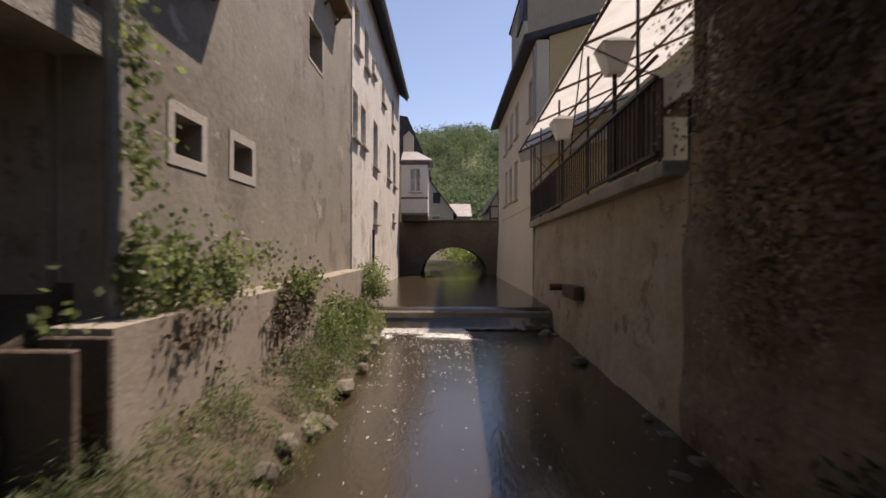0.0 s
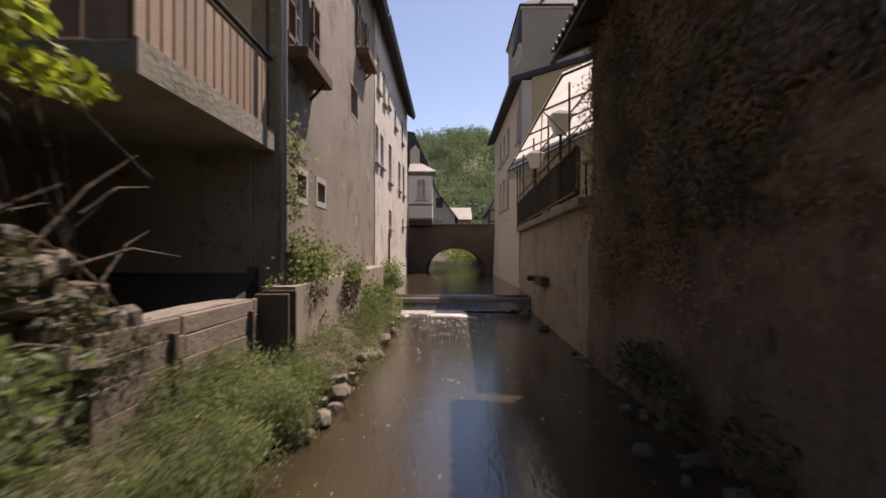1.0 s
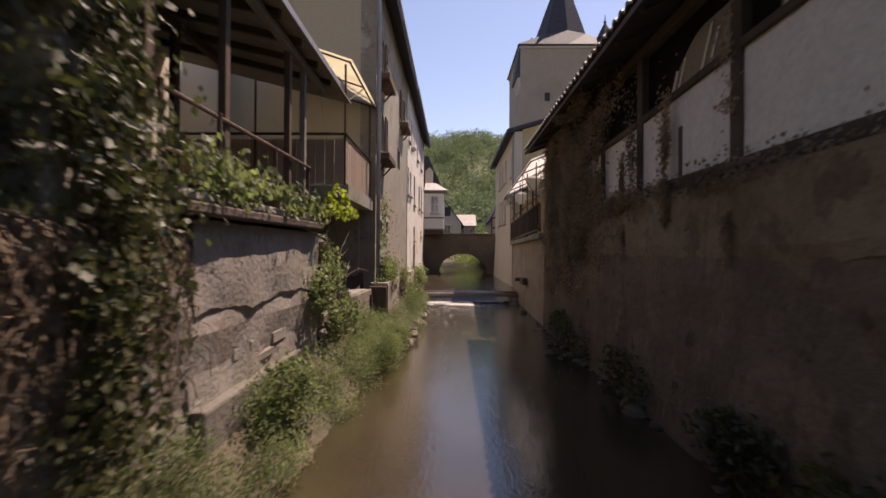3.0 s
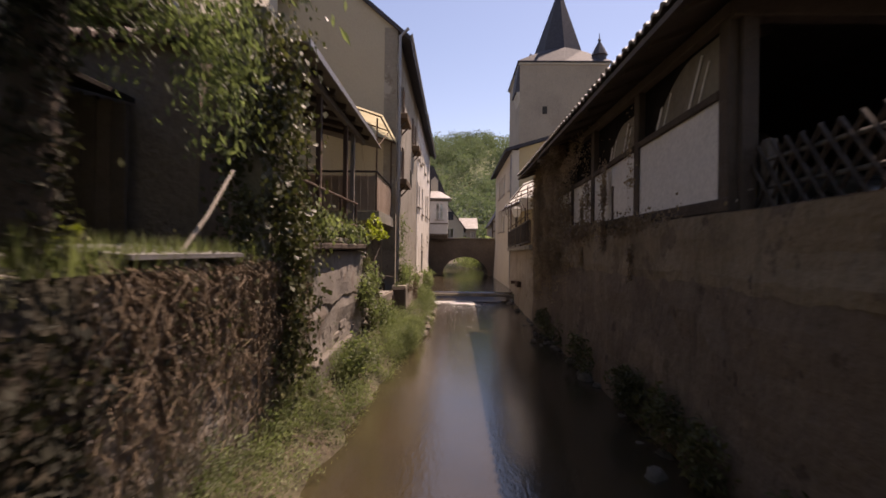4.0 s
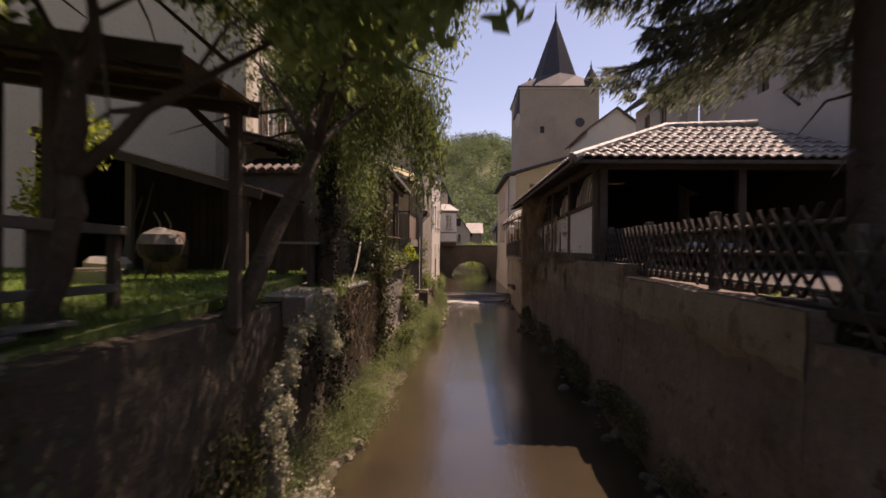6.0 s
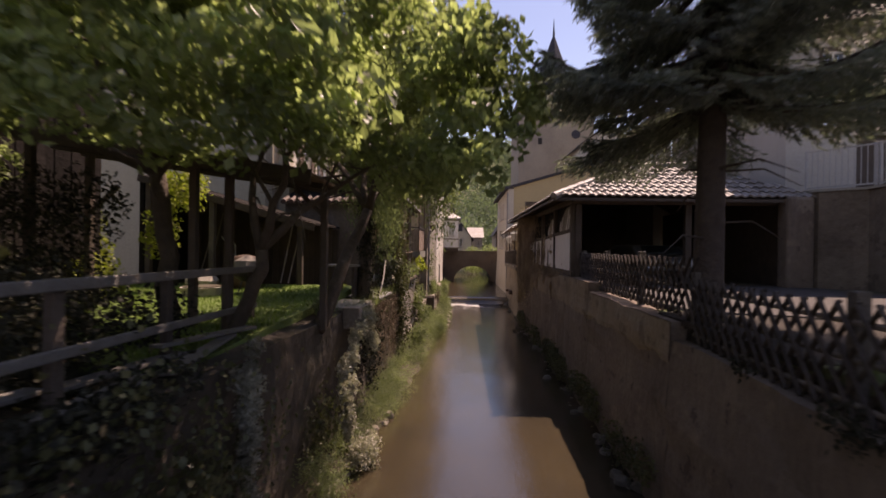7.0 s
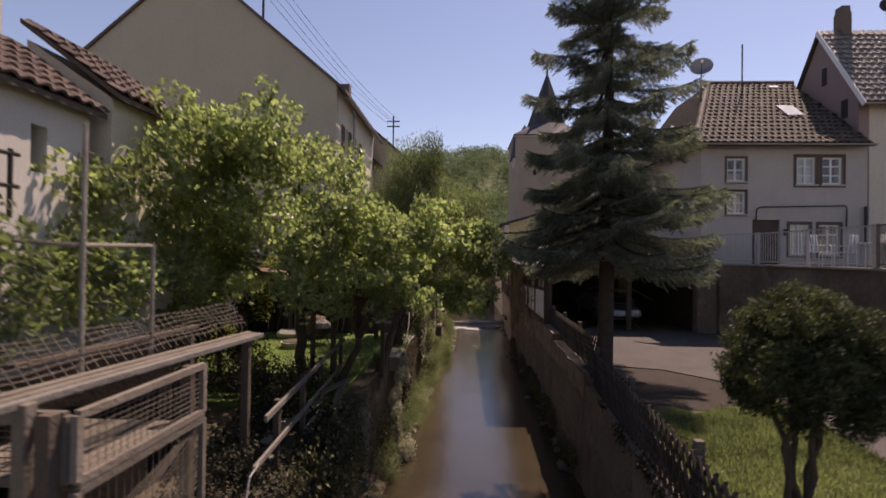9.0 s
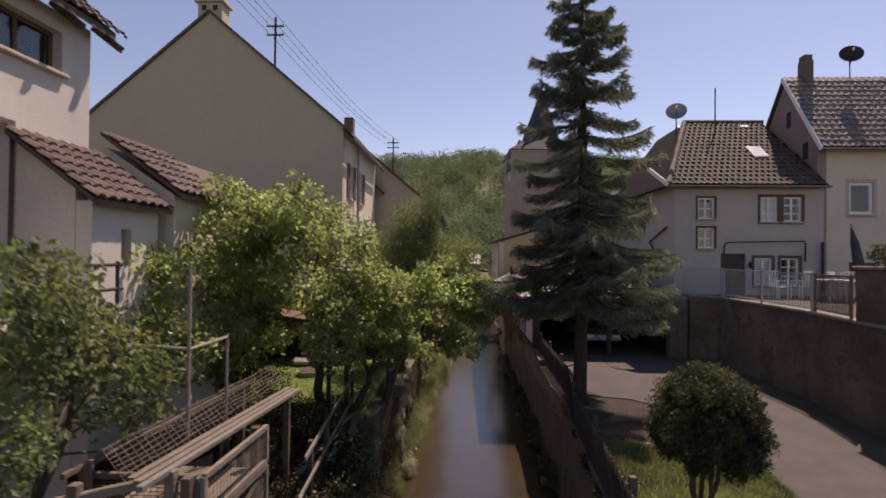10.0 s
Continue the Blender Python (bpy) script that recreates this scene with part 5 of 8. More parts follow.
part("floor_box", Shape().box(OX0, OX1, OY0 + 0.1, OY1, 3.45, 3.75), M_TIMBER, ori)
part("roof", Shape().prism([(OX0, OY0 - 0.2, 6.4), (OX1 + 0.25, OY0 - 0.2, 6.4), (OX1 + 0.25, OY1, 6.4), (OX0, OY1, 6.4)], (0, 0, 0.08)).add([(OX0, OY0 - 0.2, 6.48), (OX1 + 0.25, OY0 - 0.2, 6.48), (OX1 + 0.25, OY1, 6.48), (OX0, OY1, 6.48), (OX0, OY0 + 0.9, 7.1), (OX1 - 0.6, OY0 + 0.9, 7.1)], [(0, 1, 5, 4), (1, 2, 5), (2, 3, 4, 5)]), M_ZINC, ori)
up = thing("house", "slate-hung gabled house behind the oriel", "house")
part("wall", Shape().box(-9, -1.35, 25.5, 31, 2.5, 6.7), M_RENDER_PALE, up)
part("roof", Shape().prism([(-9.3, 25.3, 6.6), (-1.0, 25.3, 6.6), (-2.1, 25.3, 9.1), (-5.5, 25.3, 9.8), (-8.6, 25.3, 9.1)], (0, 6.0, 0)), M_SLATE, up)
part("dormer", Shape().prism([(-2.3, 25.1, 6.9), (-1.75, 25.1, 6.9), (-1.75, 25.1, 8.0), (-2.0, 25.1, 8.3), (-2.3, 25.1, 8.0)], (0, 1.2, 0)), M_RENDER_PALE, up)


def far_house(x0, x1, y0, y1, z0, eave, ridge, wall, roof, label, along="x", wins=()):
    h = thing("house", label, "house")
    ym, xm = (y0 + y1) / 2, (x0 + x1) / 2
    part("wall", Shape().wall((x0, y0), (x1, y0), z0, eave, 0.3, [(u, u + w, lo, hi) for u, w, lo, hi in wins]), wall, h)
    part("side_wall", Shape().box(x0, x0 + 0.3, y0 + 0.3, y1, z0, eave), wall, h)
    part("side_wall", Shape().box(x1 - 0.3, x1, y0 + 0.3, y1, z0, eave), wall, h)
    part("back_wall", Shape().box(x0 + 0.3, x1 - 0.3, y1 - 0.3, y1, z0, eave), wall, h)
    for u, w, lo, hi in wins:
        window(h, (x0, y0), (x1, y0), (u, u + w, lo, hi), 0.08, 2, 2, 0.05, M_WHITE, True)
    if along == "x":
        part("roof", Shape().prism([(x0 - 0.2, y0 - 0.4, eave - 0.1), (x1 + 0.2, y0 - 0.4, eave - 0.1), (x1 + 0.2, ym, ridge), (x0 - 0.2, ym, ridge)], (0, 0, 0.14)).prism([(x0 - 0.2, ym, ridge), (x1 + 0.2, ym, ridge), (x1 + 0.2, y1 + 0.4, eave - 0.1), (x0 - 0.2, y1 + 0.4, eave - 0.1)], (0, 0, 0.14)), roof, h)
    else:
        part("gable", Shape().prism([(x0, y0 + 0.005, eave), (x1, y0 + 0.005, eave), (xm, y0 + 0.005, ridge)], (0, 0.3, 0)), wall, h)
        part("roof", gable_roof((xm, y0, ridge + 0.1), (xm, y1, ridge + 0.1), (x1 - x0) / 2, ridge - eave, 0.3, 0.25), roof, h)
    return h


fh = far_house(-5.6, 0.55, 40, 47, 2.4, 5.2, 9.2, M_RENDER_PALE, M_SLATE, "pale gabled house with a steep dark roof beyond the bridge", "y", ((2.0, 0.8, 4.0, 5.0), (4.3, 0.8, 4.0, 5.0)))
part("gable_window", Shape().box(-1.15, -0.55, 39.94, 39.99, 5.9, 6.8), M_SLATE, fh)
far_house(0.35, 2.3, 48, 53, 2.4, 5.3, 6.7, M_RENDER_CLEAN, M_TILE, "small pale house with a tiled roof on the far bank", "x", ((0.3, 0.5, 4.2, 5.0), (1.2, 0.5, 4.2, 5.0)))
far_house(3.9, 7.5, 44, 52, 2.4, 6.0, 9.0, M_RENDER_CLEAN, M_SLATE, "half-timbered gabled house beyond the bridge", "y", ((0.8, 0.8, 4.0, 5.2), (2.4, 0.8, 4.0, 5.2)))
ft = thing("timber_frame", "black timber framing on the far gable", "timber frame")
for z in (3.6, 4.9, 6.0, 7.3):
    part("beam", Shape().box(3.9 + max(0, z - 6) * 0.6, 7.5 - max(0, z - 6) * 0.6, 43.93, 43.99, z - 0.08, z + 0.08), M_TIMBER, ft)
for x in (4.0, 4.8, 5.65, 6.5, 7.4):
    part("post", Shape().box(x - 0.08, x + 0.08, 43.94, 43.99, 2.4, 7.2 if 4.5 < x < 7 else 6.0), M_TIMBER, ft)
far_house(-34, -20, 60, 70, 2.4, 8.0, 12.0, M_RENDER_PALE, M_TILE_RED, "rendered house with red roof across the valley", "x", ((3, 1, 4, 5.5), (8, 1, 4, 5.5)))
far_house(8.9, 13.2, 19.4, 25.5, 2.4, 12.3, 13.9, M_RENDER_PALE, M_TILE_DARK, "narrow gabled town house behind the shed", "y", ((0.8, 0.7, 10.3, 11.3), (2.4, 0.7, 10.3, 11.3)))
far_house(26, 40, 30, 40, 2.4, 9.5, 14.0, M_RENDER_PALE, M_TILE, "rendered town house behind the tower", "x", ((3, 1, 6, 7.5), (8, 1, 6, 7.5)))
far_house(-22, -8, 8, 20, 2.4, 9.0, 13.5, M_RENDER_CREAM, M_TILE, "cream town house in the back row", "x", ())

# corner turret and dormers of the tower
for x, y in ((12.2, 30.9), (6.5, 33.0)):
    hgt = 1.5 if x > 8 else 1.3
    part("turret", Shape().tube([(x, y, 19.1), (x, y, 19.1 + hgt * 0.55), (x, y, 19.1 + hgt * 0.6), (x, y, 19.1 + hgt), (x, y, 19.1 + hgt * 1.5)], [0.6, 0.6, 0.74, 0.45, 0.04], 8), M_SLATE, tower)
part("ball", Shape().tube([(12.2, 30.9, 21.2), (12.2, 30.9, 21.4), (12.2, 30.9, 21.55), (12.2, 30.9, 22.0)], [0.05, 0.14, 0.05, 0.02], 8), M_IRON, tower)
part("corbel", Shape().prism([(5.11, 30.1, 15.6), (4.85, 30.1, 16.5), (5.11, 30.1, 16.5)], (0, 2.4, 0)), M_SURROUND, tower)
part("slate_apron", Shape().prism([(5.105, 30.1, 16.5), (4.72, 30.1, 16.5), (4.98, 30.1, 18.9), (5.105, 30.1, 18.9)], (0, 2.4, 0)), M_SLATE, tower, "dark slates hung over the tower flank")

# parapet, string course and voussoirs of the bridge
part("parapet_coping", Shape().box(-2.3, 3.0, 24.52, 24.9, 3.45, 3.57, 0.02), M_SANDSTONE, bridge)
for i in range(15):
    a0, a1 = math.pi * (1 - i / 15), math.pi * (1 - (i + 0.94) / 15)
    q4 = []
    for rr, aa in ((1.0, a0), (1.0, a1), (1.22, a1), (1.22, a0)):
        q4.append((CX + R * rr * math.cos(aa), 24.56, SPR + RISE * (1.0 + (rr - 1) * 1.2) * math.sin(aa)))
    part("voussoir", Shape().prism(q4, (0, 0.05, 0)), M_SANDSTONE, bridge)

# power poles and wires
pole = thing("power_pole", "steel roof pole with insulators and wires", "power pole")
PA = Vector((-9.25, -4.6, 16.6))
part("mast", Shape().tube([PA - Vector((0, 0, 2.6)), PA + Vector((0, 0, 0.9))], 0.05, 7), M_IRON, pole)
for dz in (0.1, 0.5):
    part("crossarm", Shape().beam(PA + Vector((-0.4, 0, dz)), PA + Vector((0.4, 0, dz)), 0.06, 0.06), M_IRON, pole)
for dz in (0.1, 0.5):
    for dx in (-0.36, 0.36):
        part("insulator", Shape().tube([PA + Vector((dx, 0, dz)), PA + Vector((dx, 0, dz + 0.16))], [0.05, 0.035], 7), M_WHITE, pole)
PB = Vector((-6.3, 13.0, 15.4))
pole_b = thing("power_pole", "distant roof pole with crossarms", "power pole")
part("mast", Shape().tube([PB - Vector((0, 0, 3.0)), PB + Vector((0, 0, 0.9))], 0.06, 7), M_IRON, pole_b)
for dz in (0.1, 0.5):
    part("crossarm", Shape().beam(PB + Vector((-0.5, 0, dz)), PB + Vector((0.5, 0, dz)), 0.08, 0.08), M_IRON, pole_b)
for dz in (0.26, 0.66):
    for dx in (-0.36, 0.36):
        ps = []
        A, B_ = PA + Vector((dx, 0, dz)), PB + Vector((dx, 0, dz))
        C_ = Vector((-13.0 + dx, -26.0, 21.0 + dz))
        for k in range(13):
            ps.append(A.lerp(B_, k / 12) - Vector((0, 0, 0.5 * math.sin(math.pi * k / 12))))
        w = solid("wire", Shape().tube(ps, 0.012, 4, False), M_IRON, "thin black overhead wire between roof poles", "wire", "overhead wires")
        ps = [A.lerp(C_, k / 12) - Vector((0, 0, 0.6 * math.sin(math.pi * k / 12))) for k in range(13)]
        solid("wire", Shape().tube(ps, 0.012, 4, False), M_IRON, "thin black overhead wire between roof poles", "wire", "overhead wires")

# ---- left bank: house corner, balcony, terrace, garden ----
part("downpipe", Shape().tube([(-2.2, 2.98, 1.3), (-2.2, 2.98, 9.2), (-1.95, 3.0, 9.45)], 0.05, 8), M_ZINC, brown)
gutter(brown, (-1.9, 3.0, 9.32), (-1.9, 11.35, 9.32), 0.07)
gutter(white, (-1.88, 11.4, 9.32), (-1.88, 22.75, 9.32), 0.07)
for y, z in ((4.04, 4.86), (4.04, 6.93), (9.15, 7.02)):
    fb = part("flower_box", Shape().box(-2.3, -1.98, y - 0.7, y + 0.7, z - 0.16, z + 0.02, 0.015), M_BROWN_WOOD, brown, "worn wooden flower box under the window")
    part("bracket", Shape().beam((-2.28, y - 0.4, z - 0.42), (-2.05, y - 0.4, z - 0.17), 0.04, 0.04), M_TIMBER, fb)
    part("bracket", Shape().beam((-2.28, y + 0.4, z - 0.42), (-2.05, y + 0.4, z - 0.17), 0.04, 0.04), M_TIMBER, fb)
part("service_pipe", Shape().tube([(-2.2, 14.2, 1.1), (-2.2, 14.2, 2.6)], 0.04, 7), M_IRON, white)

bal = thing("balcony", "balcony with faded pink boards over the stream", "balcony")
BY, BZ = (0.32, 3.05), (3.6, 4.58)
worn(part("slab", Shape().box(-6.0, -2.4, BY[0] - 0.05, 3.12, 3.36, 3.6), M_CONCRETE, bal), 0.02)
part("edge_board", Shape().box(-2.4, -2.36, BY[0] - 0.05, 3.1, 3.34, 3.62), M_CONCRETE, bal)
slat = Shape().box(-0.012, 0.012, -0.07, 0.07, 3.66, 4.5).mesh("slat", M_BALCONY)
n = 15
for i in range(n):
    ob = new("slat", slat)
    ob.location, ob.parent = (-2.45, BY[0] + 0.1 + (BY[1] - BY[0] - 0.2) * i / (n - 1), random.uniform(-0.006, 0.006)), bal
board = Shape().box(-0.085, 0.085, -0.012, 0.012, 3.64, 4.5).mesh("board", M_BALCONY)
for i in range(18):
    ob = new("board", board)
    ob.location, ob.parent = (-2.56 - i * 0.185, BY[0] + 0.02 + 0.012 * (i % 2), 0), bal
for z in (3.66, 4.1, 4.53):
    part("rail", Shape().box(-2.49, -2.464, BY[0], BY[1], z - 0.03, z + 0.03), M_BALCONY, bal)
part("handrail", Shape().tube([(-2.43, BY[0] - 0.02, 4.6), (-2.43, BY[1] + 0.08, 4.6)], 0.03, 8), M_IRON, bal)
part("handrail", Shape().tube([(-6.0, BY[0] - 0.02, 4.6), (-2.43, BY[0] - 0.02, 4.6)], 0.03, 8), M_IRON, bal)
for x, y in ((-2.44, BY[0]), (-4.2, BY[0]), (-2.44, 3.05)):
    part("post", Shape().tube([(x, y, 3.6), (x, y, 5.95)], 0.022, 7), M_RUST, bal)
baw = thing("awning", "yellowed translucent awning above the balcony", "awning")
sh = Shape()
for i in range(61):
    y = 0.15 + 3.0 * i / 60
    w = 0.014 * math.sin(i * 2.0)
    sh.v += [(-2.28, y, 5.98 + w), (-4.6, y, 6.75 + w)]
for i in range(60):
    sh.f.append((2 * i, 2 * i + 2, 2 * i + 3, 2 * i + 1))
part("sheet", sh, M_SHEET_OLD, baw, "stained corrugated plastic sheet", smooth=True)
for y in (0.18, 1.6, 3.08):
    part("rafter", Shape().tube([(-2.3, y, 5.93), (-4.6, y, 6.7)], 0.02, 6), M_RUST, baw)
part("purlin", Shape().tube([(-2.32, 0.15, 5.92), (-2.32, 3.12, 5.92)], 0.02, 6), M_RUST, baw)
part("brace", Shape().tube([(-2.44, 0.32, 5.2), (-2.32, 1.6, 5.92)], 0.014, 5), M_RUST, baw)

# recess below the balcony
rec = thing("undercroft", "dark earthy recess under the balcony", "recess", kind="structure")
part("back_wall", Shape().box(-6.0, -5.7, -1.6, 3.15, 1.2, 3.36), M_LEDGE, rec)
part("end_wall", Shape().box(-5.7, -2.72, 3.05, 3.14, 1.2, 3.36), M_LEDGE, rec)
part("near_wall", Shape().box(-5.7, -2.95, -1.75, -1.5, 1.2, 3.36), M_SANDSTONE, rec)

# weathered boards along the low wall under the balcony
lowwall = bpy.data.objects["wall_left_low"]
rb = random.Random(21)
for r, (z, h) in enumerate(((1.37, 0.15), (1.19, 0.185), (0.99, 0.19), (0.78, 0.2))):
    y = -0.3
    while y < 2.15:
        e = min(2.18, y + rb.uniform(0.9, 1.5))
        if not (r == 3 and 1.2 < (y + e) / 2 < 1.9):
            a, b = Vector((lane(y, LEFT_X) + 0.055 + rb.uniform(0, 0.015) + (1.4 - z) * 0.04, y + 0.008, z + rb.uniform(-0.01, 0.01))), Vector((lane(e, LEFT_X) + 0.055 + rb.uniform(0, 0.015) + (1.4 - z) * 0.04, e - 0.008, z + rb.uniform(-0.01, 0.01)))
            worn(part("board", Shape().beam(a, b, 0.06, h + 0.012), M_BOARDING, lowwall), 0.01)
        y = e
for y in (0.55, 1.95):
    worn(part("stake", Shape().box(lane(y, LEFT_X) + 0.08, lane(y, LEFT_X) + 0.15, y - 0.035, y + 0.035, 0.3, 1.34), M_TIMBER, lowwall), 0.012)

# crumbled end of the grey wall, with dark sleepers let into it
rub = Shape().prism([(-2.78, -1.65, -0.3), (-2.78, 0.3, -0.3), (-2.78, 0.3, 1.3), (-2.78, -0.4, 1.9), (-2.78, -1.65, 2.5)], (0.34, 0, 0))
broken = solid("broken_wall", rub, M_EARTH, "crumbled stepped end of the grey wall", "wall", kind="structure")
rr = random.Random(12)
z = 0.35
while z < 2.55:
    h, y = rr.uniform(0.13, 0.22), -1.65
    while y < 0.25 - max(0, z - 1.35) * 1.45:
        w = rr.choice((rr.uniform(0.1, 0.2), rr.uniform(0.2, 0.44)))
        if rr.random() < 0.2:
            y += w * 0.7
            continue
        part("stone", Shape().block(pose(-2.45 + rr.uniform(-0.08, 0.06), y + w / 2, z + h / 2 + rr.uniform(-0.04, 0.04), rr.uniform(-16, 16), rr.uniform(-14, 14), rr.uniform(-18, 18)), 0.24, w * 0.98, h * rr.uniform(0.75, 1.1), 0.05), M_STONE if rr.random() < 0.5 else M_STONE_WET, broken)
        y += w
    z += h
for y, z in ((-0.46, 1.92), (-0.1, 1.7), (0.2, 1.47)):
    solid("sleeper", Shape().block(pose(-2.5, y, z, random.uniform(-5, 5), random.uniform(-5, 5), random.uniform(-8, 8)), 0.26, 0.2, 0.17, 0.02), M_TIMBER, "dark rotten timber end set into the broken wall", "timber", "sleeper ends")
solid("drain_board", Shape().box(-2.28, -1.88, 2.22, 2.28, -0.2, 1.5, 0.01), M_TIMBER, "black wet board closing the drain slot", "board", "drain boards")
solid("drain_board", Shape().box(-2.28, -1.88, 2.48, 2.54, -0.2, 1.52, 0.01), M_TIMBER, "black wet board closing the drain slot", "board", "drain boards")
# buttress pillar and plinth of the grey wall
plinth = Shape().prism([(-2.62, -5.0, 0.0), (-2.62, -1.7, 0.0), (-2.62, -1.7, 1.02), (-2.62, -5.0, 1.0)], (0.24, 0, 0))
worn(solid("wall_plinth", plinth, M_PLINTH, "concrete plinth at the foot of the grey wall", "plinth", kind="structure"), 0.03)
# patches of bare stone where the plaster has come off
rs = random.Random(5)
z = 1.04
while z < 1.62:
    h, y = rs.uniform(0.13, 0.21), -4.9
    while y < -1.75:
        w = rs.uniform(0.22, 0.62)
        if rs.random() < 0.6:
            part("stone", Shape().block(pose(lane(y, LEFT_X) - 0.05 + (2.62 - z) * 0.03 + rs.uniform(-0.012, 0.012), y + w / 2, z + h / 2 + rs.uniform(-0.03, 0.03), rs.uniform(-5, 5), rs.uniform(-2, 2), rs.uniform(-1, 1)), 0.1, w * rs.uniform(0.8, 1.0), h * rs.uniform(0.7, 1.0), 0.032), M_GREY_WALL, bpy.data.objects["wall_left_grey"])
        y += w
    z += h
# the plaster coat above them ends in a broken edge
coat = Shape()
for i in range(121):
    y = -4.98 + 3.33 * i / 120
    low = 1.68 + 0.09 * noise.noise(Vector((y * 0.9, 5, 2))) + 0.05 * noise.noise(Vector((y * 2.7, 1, 6))) + 0.03 * noise.noise(Vector((y * 8, 3, 3)))
    for j in range(9):
        z = low + (2.6 - low) * j / 8
        o = 0.03 * noise.noise(Vector((y * 1.6, z * 2.1, 3))) + (2.62 - z) * 0.03
        coat.v.append((lane(y, LEFT_X) + o + (0.045 if j else -0.02), y, z))
for i in range(120):
    for j in range(8):
        a = i * 9 + j
        coat.f.append((a, a + 9, a + 10, a + 1))
part("plaster_coat", coat, M_GREY_WALL, bpy.data.objects["wall_left_grey"], "cracked grey plaster with a broken lower edge")

cop = thing("terrace_edge", "weathered stone coping above the grey wall", "coping")
worn(part("coping", Shape().prism([(-2.95, -5.3, 2.63), (-2.36, -5.3, 2.63), (-2.3, -1.7, 2.65), (-2.9, -1.7, 2.65)], (0, 0, 0.1)), M_TIMBER, cop), 0.02)
worn(part("lip", Shape().prism([(-2.95, -5.3, 2.745), (-2.45, -5.3, 2.745), (-2.4, -1.75, 2.765), (-2.9, -1.75, 2.765)], (0, 0, 0.09)), M_CONCRETE, cop), 0.02)
part("floor", Shape().box(-7.5, -2.96, -5.3, -1.4, 2.55, 2.74), M_CONCRETE, cop)
lr = thing("railing", "rusty pipe railing along the old terrace", "railing")
for z in (3.12, 3.58):
    part("rail", Shape().tube([(-2.55, -5.4, z), (-2.5, -1.75, z)], 0.022, 7), M_RUST, lr)
for y in (-1.78, -3.1, -4.5, -5.4):
    part("post", Shape().tube([(-2.52, y, 2.8), (-2.52, y, 3.62)], 0.026, 7), M_RUST, lr)
ca = thing("canopy", "old terrace canopy on timber posts with a sheet roof", "canopy")
for y in (-1.85, -2.5, -4.3, -5.5):
    worn(part("post", Shape().box(-2.62, -2.54, y - 0.05, y + 0.05, 2.8, 5.05), M_OLD_TIMBER if y > -2.2 else M_RUST, ca), 0.01)
for y in (-2.3, -4.2):
    worn(part("post", Shape().box(-4.3, -4.2, y - 0.06, y + 0.06, 2.75, 5.5), M_TIMBER, ca), 0.01)
worn(part("eave_beam", Shape().beam((-2.55, -5.7, 5.1), (-2.55, -0.9, 5.05), 0.09, 0.12), M_OLD_TIMBER, ca), 0.01)
worn(part("mid_beam", Shape().beam((-4.25, -5.7, 5.52), (-4.25, -0.9, 5.5), 0.1, 0.14), M_TIMBER, ca), 0.01)
for i in range(7):
    y = -5.6 + i * 0.77
    worn(part("rafter", Shape().beam((-2.4, y, 5.14), (-6.2, y, 6.05), 0.07, 0.11), M_TIMBER, ca), 0.008)
part("sheet", Shape().prism([(-2.3, -5.8, 5.18), (-6.3, -5.8, 6.15), (-6.3, 0.2, 6.15), (-2.3, 0.2, 5.14)], (0, 0, 0.03)), M_OLD_TIMBER, ca, "grey boarded canopy roof")
part("back_wall", Shape().box(-6.4, -6.2, -5.8, 3.1, 2.5, 7.2), M_CREAM_SHADED, ca)
part("fascia", Shape().beam((-2.28, -5.8, 5.2), (-2.28, -0.8, 5.16), 0.02, 0.09), M_ZINC, ca)

# concrete post smothered in ivy, leaning stick, roofing sheet on the wall
worn(solid("wall_coping", Shape().prism([(-3.1, -11.1, 2.6), (-2.5, -11.1, 2.6), (-2.48, -9.85, 2.6), (-3.1, -9.85, 2.62)], (0, 0, 0.07)), M_CONCRETE, "pale concrete slab on the garden wall", "coping"), 0.015)
ip = thing("gate_post", "tall concrete post smothered in ivy", "post")
worn(part("shaft", Shape().box(-2.95, -2.62, -6.3, -5.98, 2.2, 5.4), M_CONCRETE, ip), 0.03)
solid("stick", Shape().tube([(-2.66, -8.0, 2.5), (-2.63, -7.5, 2.95), (-2.66, -7.0, 3.4)], 0.018, 7), M_OLD_TIMBER, "pale stick leaning on the ivy post", "stick")
solid("roof_sheet", Shape().prism([(-3.6, -8.6, 2.62), (-2.5, -8.7, 2.56), (-2.45, -7.2, 2.56), (-3.6, -7.1, 2.64)], (0, 0, 0.035)), M_ZINC, "old metal sheet lying on the wall", "sheet")
solid("stone_block", Shape().block(pose(-2.62, -9.9, 2.56, 0, 3, 8), 0.32, 0.4, 0.12, 0.03), M_STONE, "pale stone block on the garden wall", "stone")

# lawn and things on it
solid("lawn", Shape().prism([(-14, -15.2, 2.5), (-3.2, -15.2, 2.5), (-3.05, -8.6, 2.74), (-14, -8.6, 2.74)], (0, 0, 0.12)), M_TURF, "sunlit mown garden lawn", "lawn", kind="structure")
gc = thing("garden_canopy", "dark timber canopy on posts at the garden edge", "canopy")
for x, y, z in ((-2.72, -12.45, 4.62), (-3.7, -13.4, 4.74), (-4.17, -13.4, 4.8), (-6.3, -12.5, 5.1), (-6.3, -13.5, 5.1)):
    worn(part("post", Shape().box(x - 0.05, x + 0.05, y - 0.05, y + 0.05, 2.5, z), M_TIMBER, gc), 0.012)
